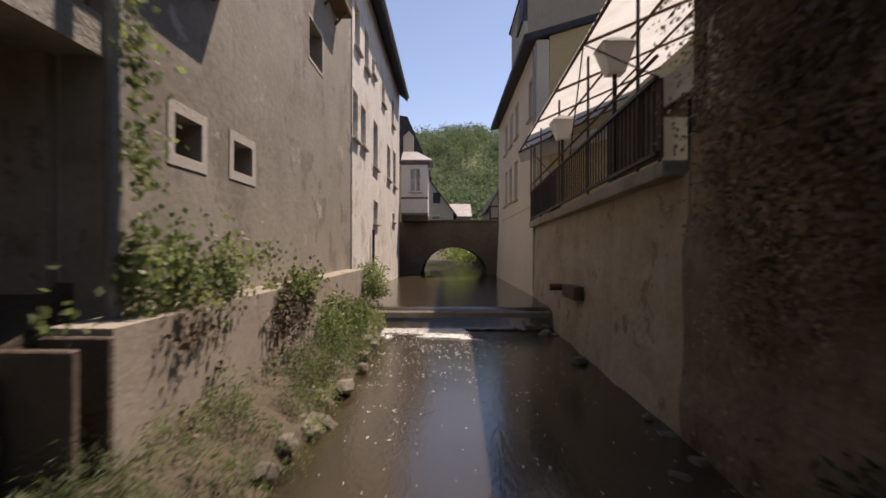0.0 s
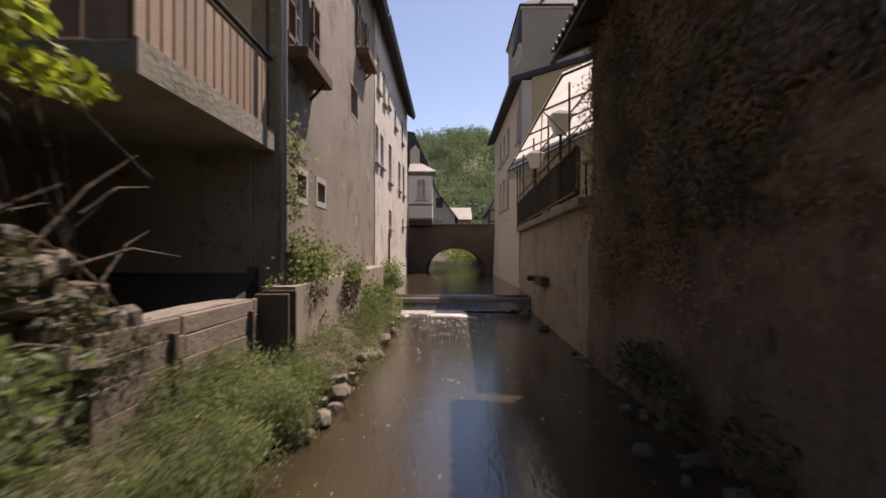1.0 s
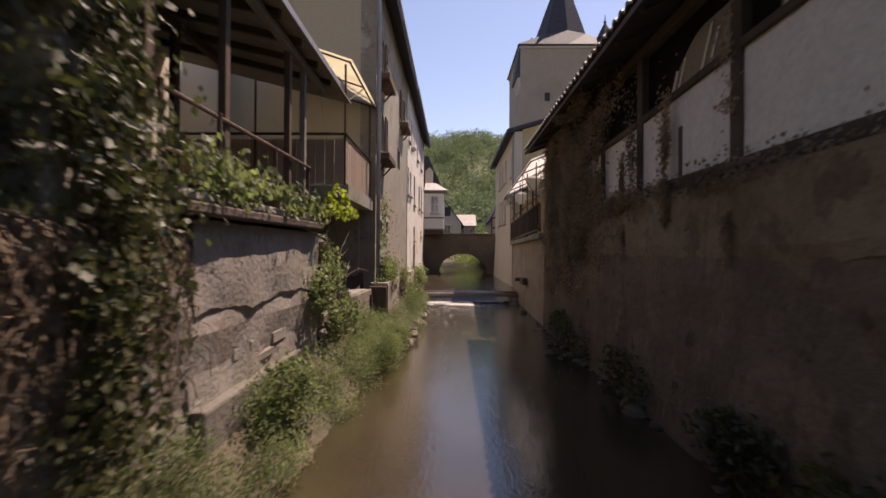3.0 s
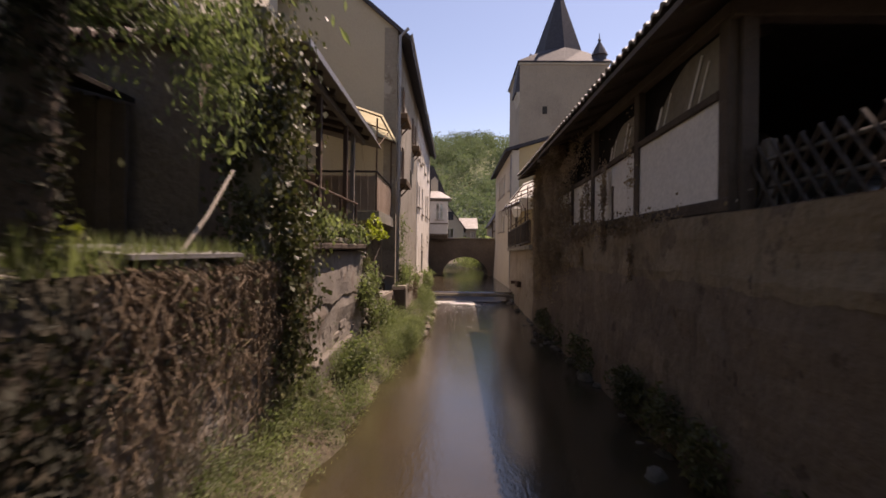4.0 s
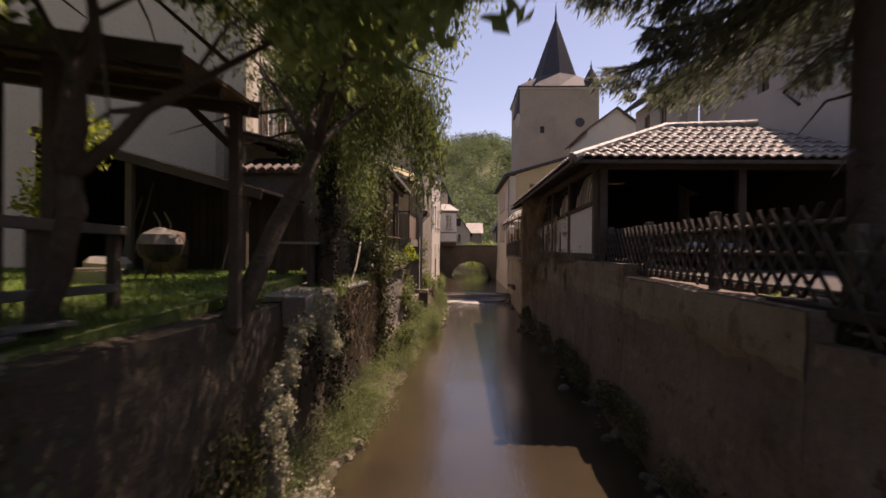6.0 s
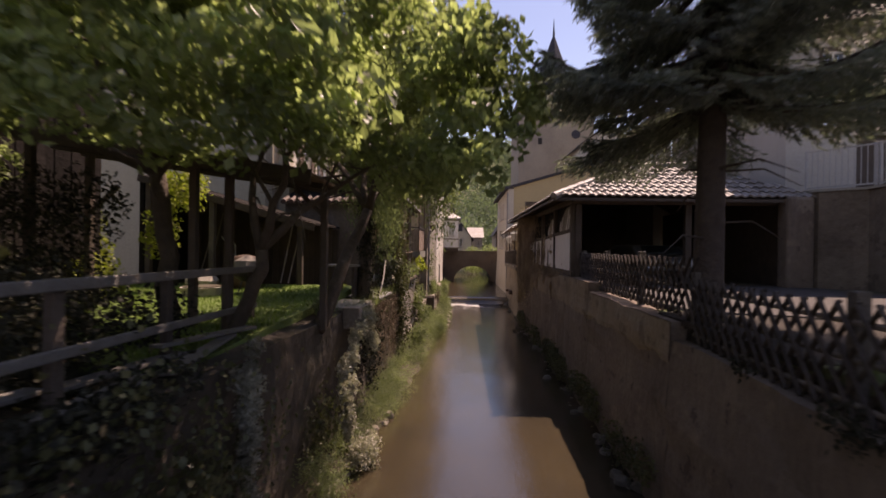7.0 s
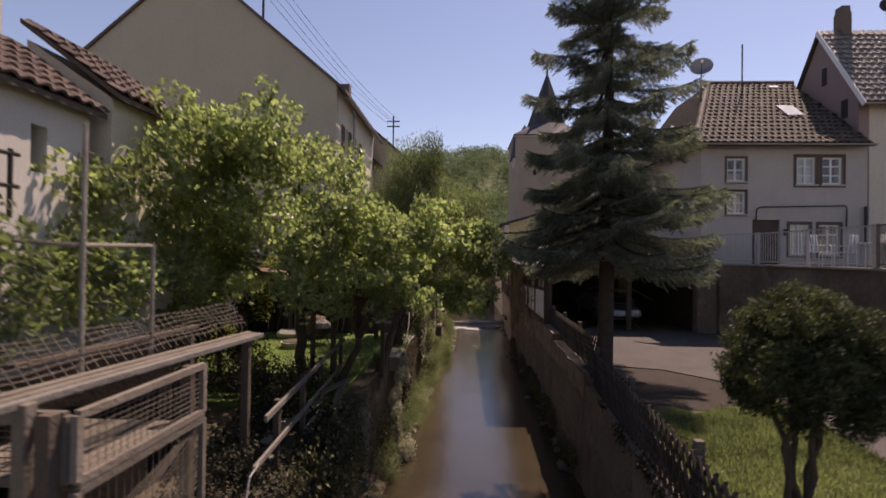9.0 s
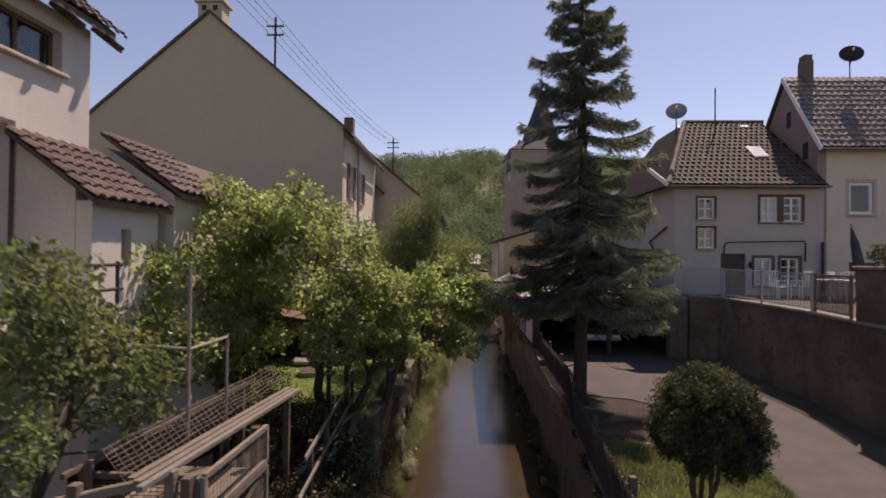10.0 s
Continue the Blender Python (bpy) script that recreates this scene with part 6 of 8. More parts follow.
part("roof", Shape().prism([(-2.58, -13.62, 4.64), (-6.6, -13.62, 5.2), (-6.6, -12.3, 5.2), (-2.58, -12.3, 4.64)], (0, 0, 0.04)), M_BROWN_WOOD, gc, "brown boarded canopy roof")
for y in (-13.5, -12.95, -12.42):
    worn(part("rafter", Shape().beam((-2.6, y, 4.58), (-6.5, y, 5.13), 0.06, 0.09), M_TIMBER, gc), 0.01)
for y in (-13.62, -12.3):
    part("fascia", Shape().beam((-2.56, y, 4.63), (-6.6, y, 5.19), 0.025, 0.16), M_TIMBER, gc)
for x, y in ((-2.72, -12.45), (-6.3, -12.5)):
    part("brace", Shape().beam((x, y, 4.2), (x - 0.45 if x > -5 else x + 0.45, y, 4.62), 0.05, 0.06), M_TIMBER, gc)
ls = thing("lean_to_shed", "dark open lean-to shed behind the lawn", "shed")
for i in range(24):
    part("board", Shape().box(-8.0 + i * 0.165, -7.845 + i * 0.165, -6.56, -6.52 + 0.012 * (i % 2), 2.5, 5.12 - i * 0.04), M_TIMBER, ls)
worn(part("roof", Shape().prism([(-8.1, -8.8, 5.32), (-4.05, -8.8, 4.24), (-4.05, -6.4, 4.24), (-8.1, -6.4, 5.32)], (0, 0, 0.06)), M_DARK_SHADED, ls), 0.01)
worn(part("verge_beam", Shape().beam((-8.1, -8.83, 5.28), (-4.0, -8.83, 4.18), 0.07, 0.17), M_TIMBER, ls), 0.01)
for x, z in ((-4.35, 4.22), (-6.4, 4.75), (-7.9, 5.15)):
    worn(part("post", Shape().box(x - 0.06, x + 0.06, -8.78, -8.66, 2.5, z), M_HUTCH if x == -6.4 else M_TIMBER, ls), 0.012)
part("end_wall", Shape().box(-8.15, -8.05, -8.7, -6.5, 2.5, 5.2), M_DARK_SHADED, ls)
brl = thing("barrel", "brown rusty barrel standing on the lawn's edge", "barrel")
part("body", Shape().tube([(-5.35, -9.35, 2.82), (-5.35, -9.35, 2.95), (-5.35, -9.35, 3.3), (-5.35, -9.35, 3.5), (-5.35, -9.35, 3.55)], [0.26, 0.31, 0.33, 0.29, 0.05], 16), M_RUST, brl, smooth=True)
part("hoop", Shape().tube([(-5.35, -9.35, 3.1), (-5.35, -9.35, 3.14)], 0.335, 16), M_IRON, brl)
solid("field_stone", Shape().block(pose(-6.2, -9.5, 2.97, 4, 3, 12), 0.62, 0.4, 0.26, 0.09), M_SURROUND, "pale rounded field stone beside the lawn", "stone")
for x, y, z, l in ((-5.0, -8.2, 2.86, 1.5), (-4.8, -8.25, 2.86, 1.3), (-6.9, -8.0, 2.86, 1.7), (-7.1, -8.05, 2.86, 1.4)):
    solid("tool_pole", Shape().tube([(x, y, z), (x + 0.12, y + 0.5, z + l)], 0.018, 6), M_OLD_TIMBER, "long wooden tool handle leaning in the lean-to", "tool", "tool handles")
ob_ = thing("outbuilding", "brown rendered garden outbuilding with a tiled edge", "shed")
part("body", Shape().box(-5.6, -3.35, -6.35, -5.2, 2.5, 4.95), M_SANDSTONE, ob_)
part("roof", Shape().prism([(-5.7, -6.45, 4.95), (-3.25, -6.45, 4.95), (-3.25, -5.1, 5.45), (-5.7, -5.1, 5.45)], (0, 0, 0.05)), M_DARK_SHADED, ob_)
for i in range(12):
    part("eave_tile", Shape().tube([(-5.6 + i * 0.21, -6.5, 4.98), (-5.6 + i * 0.21, -6.1, 5.14)], [0.075, 0.06], 8), M_TILE_RED, ob_)
# bars and crossbars stand for a white curved tool in the lean-to
lc = thing("deck_chair", "white curved bars standing in the lean-to", "chair")
for x in (-6.72, -6.5):
    part("frame_bar", Shape().tube([(x, -7.4, 2.6), (x, -7.35, 3.1), (x - 0.05, -7.3, 3.75), (x - 0.2, -7.28, 3.98)], 0.018, 6), M_WHITE, lc)
for z in (3.0, 3.2):
    part("crossbar", Shape().tube([(-6.72, -7.36, z), (-6.5, -7.36, z)], 0.012, 5), M_WHITE, lc)
gr = thing("kettle_grill", "round lidded grill on the lawn", "grill")
part("bowl", Shape().tube([(-4.9, -10.2, 3.05), (-4.9, -10.2, 3.15), (-4.9, -10.2, 3.3)], [0.12, 0.27, 0.3], 14), M_IRON, gr)
part("lid", Shape().tube([(-4.9, -10.2, 3.31), (-4.9, -10.2, 3.45), (-4.9, -10.2, 3.55)], [0.3, 0.24, 0.05], 14), M_OLD_TIMBER, gr)
for a in range(3):
    part("leg", Shape().tube([(-4.9 + 0.1 * math.cos(a * 2.1), -10.2 + 0.1 * math.sin(a * 2.1), 3.1), (-4.9 + 0.3 * math.cos(a * 2.1), -10.2 + 0.3 * math.sin(a * 2.1), 2.58)], 0.015, 5), M_IRON, gr)
tubv = thing("planter", "white stone planter at the edge of the lawn", "planter")
part("pot", Shape().tube([(-5.6, -10.6, 2.58), (-5.6, -10.6, 2.9), (-5.6, -10.6, 2.95)], [0.28, 0.36, 0.38], 14), M_SURROUND, tubv)
part("soil", Shape().tube([(-5.6, -10.6, 2.93), (-5.6, -10.6, 2.97)], 0.34, 14), M_EARTH, tubv)
bench = thing("plank_table", "low weathered plank table behind the wall", "table")
for i in range(3):
    part("plank", Shape().box(-3.55, -2.85, -9.55 + 0.17 * i, -9.4 + 0.17 * i, 3.33, 3.37), M_OLD_TIMBER, bench)
for x in (-3.45, -2.95):
    part("trestle", Shape().box(x - 0.03, x + 0.03, -9.5, -9.1, 2.58, 3.33), M_TIMBER, bench)

# lighter grey block set into the darkened wall stands for a sunlit patch
worn(solid("wall_pier", Shape().prism([(-2.75, -11.2, 2.3), (-2.44, -11.2, 2.3), (-2.45, -10.86, 2.3), (-2.75, -10.86, 2.3)], (0, 0, 0.38)), M_GREY_WALL, "short grey block in the garden wall, placed for a sunlit patch", "pier", kind="structure"), 0.03)

# two-rail timber fence along the left wall
tf = thing("rail_fence", "two-rail weathered timber fence on the garden wall", "fence")
F0, F1 = Vector((-3.12, -18.55, 3.5)), Vector((-3.62, -12.7, 3.42))
worn(part("rail", Shape().beam(F0, F1, 0.04, 0.085), M_RAIL, tf), 0.012)
worn(part("rail", Shape().beam((-3.06, -19.0, 3.1), (-3.55, -12.9, 2.92), 0.04, 0.075), M_RAIL, tf), 0.012)
for t in (0.12, 0.36, 0.6, 0.84, 0.99):
    c = F0.lerp(F1, t)
    worn(part("post", Shape().box(c.x - 0.11, c.x - 0.03, c.y - 0.05, c.y + 0.05, 2.4, c.z + 0.04), M_TIMBER, tf), 0.012)
solid("cable", Shape().tube([(-3.05, -18.9, 3.12), (-3.04, -19.15, 3.08), (-3.0, -19.35, 2.8), (-2.98, -19.4, 2.1)], 0.014, 6), M_ZINC, "loose grey cable hanging from the rail", "cable")


# ---- animal hutch with wire mesh ----
hut = thing("hutch", "weathered timber animal hutch with wire mesh panels", "hutch")


def mesh_panel(p, q, z0, z1, gap=0.045, slant=False):
    """A framed panel of wire mesh from p to q."""
    p, q = Vector((*p, 0)), Vector((*q, 0))
    fr = part("panel_frame", Shape().beam(p + Vector((0, 0, z1)), q + Vector((0, 0, z1)), 0.05, 0.06).beam(p + Vector((0, 0, z0)), q + Vector((0, 0, z0)), 0.05, 0.06).beam(p + Vector((0, 0, z0)), p + Vector((0, 0, z1)), 0.05, 0.06, up=(0, 1, 0)).beam(q + Vector((0, 0, z0)), q + Vector((0, 0, z1)), 0.05, 0.06, up=(0, 1, 0)), M_HUTCH, hut)
    w = Shape()
    L = (q - p).length
    for i in range(int((z1 - z0) / gap)):
        z = z0 + (i + 0.5) * gap
        dz = 0.35 if slant else 0.0
        w.beam(p + Vector((0, 0, min(z1, max(z0, z - dz)))), q + Vector((0, 0, min(z1, max(z0, z + dz)))), 0.005, 0.006)
    for i in range(int(L / (gap * 1.6))):
        c = p.lerp(q, (i + 0.5) * gap * 1.6 / L)
        w.beam(c + Vector((0, 0, z0)), c + Vector((0, 0, z1)), 0.004, 0.004, up=(0, 1, 0))
    part("wire_mesh", w, M_HUTCH, fr, "fine grey wire mesh")


mesh_panel((-3.36, -21.1), (-3.3, -19.64), 3.95, 4.4)
mesh_panel((-3.36, -21.1), (-3.3, -19.64), 2.9, 3.88, 0.05, True)
mesh_panel((-4.6, -21.12), (-3.42, -21.12), 3.95, 4.4)
worn(part("gutter_board", Shape().beam((-3.72, -21.6, 4.5), (-3.46, -17.9, 4.4), 0.07, 0.06), M_RAIL, hut), 0.01)
for i in range(2):
    worn(part("roof_board", Shape().beam((-3.81 - i * 0.09, -21.5 + 0.04 * i, 4.52 + i * 0.012), (-3.55 - i * 0.09, -17.9 + 0.03 * i, 4.42 + i * 0.012), 0.08, 0.025), M_HUTCH, hut), 0.006)
back = Shape()
for i in range(7):
    z = 4.58 + i * 0.04
    for k in range(12):
        a_, b_ = -21.5 + k * 0.3, -21.2 + k * 0.3
        back.beam((-3.94 - 0.035 * i + 0.07 * (a_ + 21.5), a_, z + 0.012 * math.sin(k * 1.9 + i)), (-3.94 - 0.035 * i + 0.07 * (b_ + 21.5), b_, z + 0.012 * math.sin((k + 1) * 1.9 + i)), 0.008, 0.009)
for k in range(37):
    y = -21.5 + k * 0.1
    back.beam((-3.92 + 0.07 * (y + 21.5), y, 4.52), (-4.17 + 0.07 * (y + 21.5), y, 4.84), 0.006, 0.006, up=(0, 1, 0))
part("roof_netting", back, M_HUTCH, hut, "weathered wire netting along the hutch roof")
worn(part("run_back", Shape().beam((-4.55, -21.5, 4.55), (-4.35, -17.9, 4.5), 0.05, 0.06), M_TIMBER, hut), 0.01)
for x, y, z1 in ((-3.48, -21.2, 4.44), (-3.44, -19.66, 4.4), (-3.62, -18.0, 4.36), (-4.55, -21.2, 4.52), (-4.4, -18.0, 4.46)):
    worn(part("post", Shape().box(x - 0.05, x + 0.05, y - 0.05, y + 0.05, 2.4, z1), M_TIMBER, hut), 0.01)
# near-black back wall stands in for the dark inside of the hutch
part("back_wall", Shape().box(-4.75, -4.65, -21.2, -17.9, 2.5, 4.4), M_DARK_SHADED, hut)
part("floor", Shape().box(-4.6, -3.45, -21.1, -17.7, 2.5, 2.6), M_EARTH, hut)
for i in range(3):
    part("shelf_board", Shape().box(-4.6 + i * 0.4, -4.25 + i * 0.4, -20.9, -19.7, 3.84, 3.87), M_HUTCH, hut)
fr2 = thing("frame", "slender pole frame standing behind the hutch", "frame")
for x, y, z0, z1 in ((-4.0, -20.3, 4.3, 6.6), (-3.94, -19.47, 4.4, 5.6), (-4.75, -20.3, 4.5, 5.7)):
    part("pole", Shape().tube([(x, y, z0), (x, y, z1)], 0.022, 7), M_OLD_TIMBER, fr2)
part("crossbar", Shape().tube([(-4.0, -20.3, 5.56), (-3.94, -19.47, 5.57)], 0.018, 6), M_OLD_TIMBER, fr2)
part("crossbar", Shape().tube([(-4.0, -20.3, 5.56), (-4.75, -20.3, 5.6)], 0.022, 6), M_OLD_TIMBER, fr2)
gate = thing("paddock_gate", "rough timber gate frame beside the hutch", "gate")
worn(part("rail", Shape().beam((-5.2, -21.9, 4.28), (-3.65, -21.15, 4.42), 0.08, 0.09), M_OLD_TIMBER, gate), 0.012)
worn(part("rail", Shape().beam((-5.2, -21.9, 3.5), (-3.65, -21.15, 3.6), 0.08, 0.09), M_OLD_TIMBER, gate), 0.012)
for x, y in ((-5.2, -21.9), (-3.66, -21.18), (-4.4, -21.52)):
    worn(part("post", Shape().box(x - 0.05, x + 0.05, y - 0.05, y + 0.05, 2.4, 4.5), M_HUTCH, gate), 0.012)
solid("barrel", Shape().tube([(-4.3, -21.0, 2.5), (-4.3, -21.0, 2.9), (-4.3, -21.0, 3.4)], [0.27, 0.3, 0.27], 16), M_SLATE, "dark plastic water barrel beside the hutch", "barrel")

# ---- big yellow-grey gable house behind the garden ----
yg = thing("house", "big yellow-grey house with a blank gable end", "house")
part("gable_wall", Shape().prism([(-18.2, -5.3, 2.5), (-5.9, -5.3, 2.5), (-5.9, -5.3, 12.35), (-11.95, -5.3, 17.4), (-18.0, -5.3, 12.35)], (0, 0.35, 0)), M_RENDER_CREAM, yg, "blank cream-grey gable wall")
HY = [(0.85, 1.65, 9.3, 10.9), (3.0, 3.8, 9.3, 10.9), (0.85, 1.65, 6.2, 7.6), (3.0, 3.8, 6.2, 7.6)]
part("wall", Shape().wall((-5.9, -4.94), (-5.9, 2.4), 2.5, 12.2, 0.35, HY), M_RENDER_PALE, yg)
for hole in HY:
    window(yg, (-5.9, -4.94), (-5.9, 2.4), hole, 0.12, 2, 2, 0.05, M_WHITE, True)
    shutters(yg, (-5.9, -4.94), (-5.9, 2.4), hole, M_SHUTTER)
part("end_wall", Shape().box(-18.2, -5.91, 2.4, 2.7, 2.5, 12.2), M_RENDER_PALE, yg)
part("back_wall", Shape().box(-18.2, -17.9, -4.9, 2.4, 2.5, 12.2), M_RENDER_PALE, yg)
part("roof", gable_roof((-11.95, -5.3, 17.52), (-11.95, 2.6, 17.52), 6.05, 5.1, 0.4, 0.1), M_TILE_DARK, yg)
worn(part("chimney", Shape().box(-12.55, -11.45, -5.2, -4.5, 16.7, 18.1).box(-12.67, -11.33, -5.3, -4.4, 17.9, 18.04), M_RENDER_CREAM, yg), 0.02)
for x in (-12.25, -11.75):
    part("flue", Shape().box(x - 0.1, x + 0.1, -5.22, -5.18, 17.55, 17.78), M_DARK, yg)
part("downpipe", Shape().tube([(-5.72, -2.9, 12.0), (-5.72, -2.9, 3.0)], 0.06, 8), M_ZINC, yg)
gutter(yg, (-5.43, -5.4, 11.8), (-5.43, 2.6, 11.8), 0.08)
worn(part("small_chimney", Shape().box(-7.3, -6.8, 0.5, 1.0, 13.0, 14.4), M_SANDSTONE, yg), 0.02)
nx2 = thing("house", "ochre house with dark eaves in the next row", "house")
part("wall", Shape().box(-12, -6.3, 2.8, 9.5, 2.5, 11.2), M_RENDER_PALE, nx2)
part("roof", gable_roof((-9.15, 2.8, 13.8), (-9.15, 9.5, 13.8), 2.85, 2.5, 0.9, 0.2), M_TILE_DARK, nx2)

# ---- white house with red-tiled lean-tos at the garden's end ----
lw = thing("house", "white-rendered house with red-tiled lean-to roofs", "house")
HL = [(3.0, 7.7, 9.7, 10.38), (5.75, 6.8, 6.4, 8.6)]
part("wall", Shape().wall((-7.4, -26.0), (-7.4, -17.7), 2.5, 10.7, 0.4, HL), M_RENDER_LIME, lw)
part("end_wall", Shape().box(-14, -7.41, -18.1, -17.7, 2.5, 10.7), M_RENDER_LIME, lw)
part("back_wall", Shape().box(-14, -7.8, -26.0, -25.7, 2.5, 10.7), M_RENDER_LIME, lw)
window(lw, (-7.4, -26.0), (-7.4, -17.7), HL[0], 0.2, 1, 7, 0.07, M_TIMBER, True)
window(lw, (-7.4, -26.0), (-7.4, -17.7), HL[1], 0.2, 3, 2, 0.1, M_TIMBER, True, 0.08, edge=M_TIMBER)
part("loft_floor", Shape().box(-13.9, -7.81, -25.6, -18.2, 10.5, 10.65), M_TIMBER, lw)
part("far_wall", Shape().box(-14.3, -14.0, -26.0, -17.7, 2.5, 10.7), M_RENDER_LIME, lw)
# added dark sheet stands in for the unlit room behind the panes
part("blind", Shape().box(-7.74, -7.71, -23.1, -18.2, 9.55, 10.49), M_DARK_SHADED, lw, "dark sheet added behind the panes for the unlit room")
LA, LB = Vector((-7.05, -26.3, 10.72)), Vector((-7.05, -17.55, 10.72))
upl = Vector((-3.5, 0, 2.9)).normalized()
part("roof_deck", Shape().prism([LA, LB, LB + upl * 4.6, LA + upl * 4.6], (0, 0, -0.12)), M_TIMBER, lw)
part("tile_field", tiled(Shape(), LA, (0, 1, 0), upl, 40, 14, 0.225, 0.32), M_TILE_RED, lw, "weathered red-brown roof tiles")["kind"] = "stuff"
for i in range(10):
    part("rafter_end", Shape().beam((-6.98, -25.6 + i * 0.9, 10.45), (-7.5, -25.6 + i * 0.9, 10.85), 0.1, 0.12), M_TIMBER, lw)
part("lean_to", Shape().wall((-6.2, -19.1), (-6.2, -17.55), 2.5, 7.5, 0.25, [(0.62, 0.86, 6.5, 7.1)]), M_RENDER_LIME, lw)
part("lean_to_front", Shape().prism([(-7.39, -19.1, 2.5), (-6.46, -19.1, 2.5), (-6.46, -19.1, 7.67), (-7.39, -19.1, 8.37)], (0, 0.25, 0)), M_RENDER_LIME, lw)
upt = Vector((-1.35, 0, 1.0)).normalized()
T_ = Vector((-6.02, -19.28, 7.51))
part("lean_to_deck", Shape().prism([T_, T_ + Vector((0, 1.85, 0)), T_ + Vector((0, 1.85, 0)) + upt * 1.72, T_ + upt * 1.72], (0, 0, -0.08)), M_TIMBER, lw)
tile_me = {}
pieces = []


def tile_piece(parent, o, along, up, w, h, mat):
    """One pantile as a piece of its own; alike tiles share a mesh."""
    key = (mat.name, round(w, 3), round(h, 3))
    if key not in tile_me:
        s = Shape()
        tiled(s, (0, 0, 0), (1, 0, 0), (0, 1, 0), 1, 1, w, h)
        tile_me[key] = s.mesh("tile", mat)
    along, up = Vector(along).normalized(), Vector(up).normalized()
    nrm = along.cross(up)
    m = Matrix((along, up, nrm)).transposed().to_4x4()
    m.translation = o
    pieces.append((parent, tile_me[key], m @ pose(0, 0, random.uniform(0, 0.006), random.uniform(-1, 1), random.uniform(-1, 1), random.uniform(-1.2, 1.2))))


for r in range(6):
    for c in range(8):
        tile_piece(lw, T_ + Vector((0, 0.0 + c * 0.23, 0)) + upt * r * 0.29, (0, 1, 0), upt, 0.23, 0.29, M_TILE_RED)
ann = thing("outhouse", "small white outhouse with a red-tiled roof", "shed")
part("body", Shape().prism([(-7.4, -17.3, 2.5), (-6.05, -17.3, 2.5), (-6.05, -17.3, 7.8), (-7.4, -17.3, 8.7)], (0, 1.6, 0)), M_RENDER_PALE, ann)
S_ = Vector((-5.85, -17.4, 7.82))
part("roof_deck", Shape().prism([S_, S_ + Vector((0, 1.9, 0)), S_ + Vector((0, 1.9, 0)) + upt * 1.95, S_ + upt * 1.95], (0, 0, -0.08)), M_TIMBER, ann)
for r in range(6):
    for c in range(8):
        tile_piece(ann, S_ + Vector((0, c * 0.23, 0)) + upt * r * 0.31, (0, 1, 0), upt, 0.23, 0.31, M_TILE_RED)
an2 = thing("outhouse", "dark wooden outhouse with a steep roof", "shed")
part("body", Shape().box(-10.6, -7.7, -13.2, -10.5, 2.5, 7.75), M_DARK_SHADED, an2)
for i in range(15):
    part("board", Shape().box(-7.7, -7.67 + 0.012 * (i % 2), -13.2 + i * 0.18, -13.03 + i * 0.18, 2.5, 7.7), M_DARK_SHADED, an2)
part("roof", gable_roof((-9.15, -13.2, 9.45), (-9.15, -10.5, 9.45), 1.45, 1.6, 0.3, 0.2), M_TILE_RED, an2)
balu = thing("balcony_rail", "white balcony with dark rails on the garden side", "balcony")
part("slab", Shape().box(-7.4, -5.6, -21.6, -19.2, 5.7, 5.85), M_RENDER_LIME, balu)
for z in (6.2, 6.55):
    part("rail", Shape().tube([(-5.65, -21.6, z), (-5.65, -19.2, z)], 0.025, 6), M_IRON, balu)
for y in (-21.5, -20.4, -19.3):
    part("post", Shape().tube([(-5.65, y, 5.85), (-5.65, y, 6.6)], 0.025, 6), M_IRON, balu)

# weathered planks left on the garden wall
pk = random.Random(3)
for i, (x, y, rz) in enumerate(((-3.25, -16.2, 4), (-3.5, -15.6, -6), (-3.15, -15.0, 9), (-3.6, -16.9, 2), (-3.35, -14.5, -12))):
    solid("plank", Shape().block(pose(x, y, 2.66 + 0.03 * i, pk.uniform(-3, 3), pk.uniform(-4, 4), rz), 0.16, 1.2 + 0.2 * (i % 3), 0.035, 0.006), M_RAIL, "weathered pale plank lying behind the garden wall", "plank", "planks behind the garden wall")

# ---- weir foam and stones ----
rng = np.random.default_rng(7)
lip = Shape()
nx, ny = 120, 10
for j in range(ny + 1):
    t = j / ny
    for i in range(nx + 1):
        x = -1.75 + 4.0 * i / nx
        z = HIGH + 0.01 - (HIGH - LOW) * (t * t * (3 - 2 * t)) + 0.025 * noise.noise(Vector((x * 6, t * 3, 1))) * t
        lip.v.append((x, 10.55 - 0.62 * t, z))
for j in range(ny):
    for i in range(nx):
        a = j * (nx + 1) + i
        lip.f.append((a, a + nx + 1, a + nx + 2, a + 1))
part("overflow", lip, M_WATER, weir, "thin sheet of water sliding over the step", smooth=True)
fo = Shape()


def fleck(x, y, l, w, h=0.0):
    """A lens-shaped patch of foam, longer across the stream."""
    a = rng.normal() * 0.3
    ring_ = [(x + l * math.cos(k * 1.047) * math.cos(a) - w * math.sin(k * 1.047) * math.sin(a), y + l * math.cos(k * 1.047) * math.sin(a) + w * math.sin(k * 1.047) * math.cos(a), LOW + 0.012) for k in range(6)]
    fo.add([*ring_, (x, y, LOW + 0.016 + h)], [(k, (k + 1) % 6, 6) for k in range(6)])


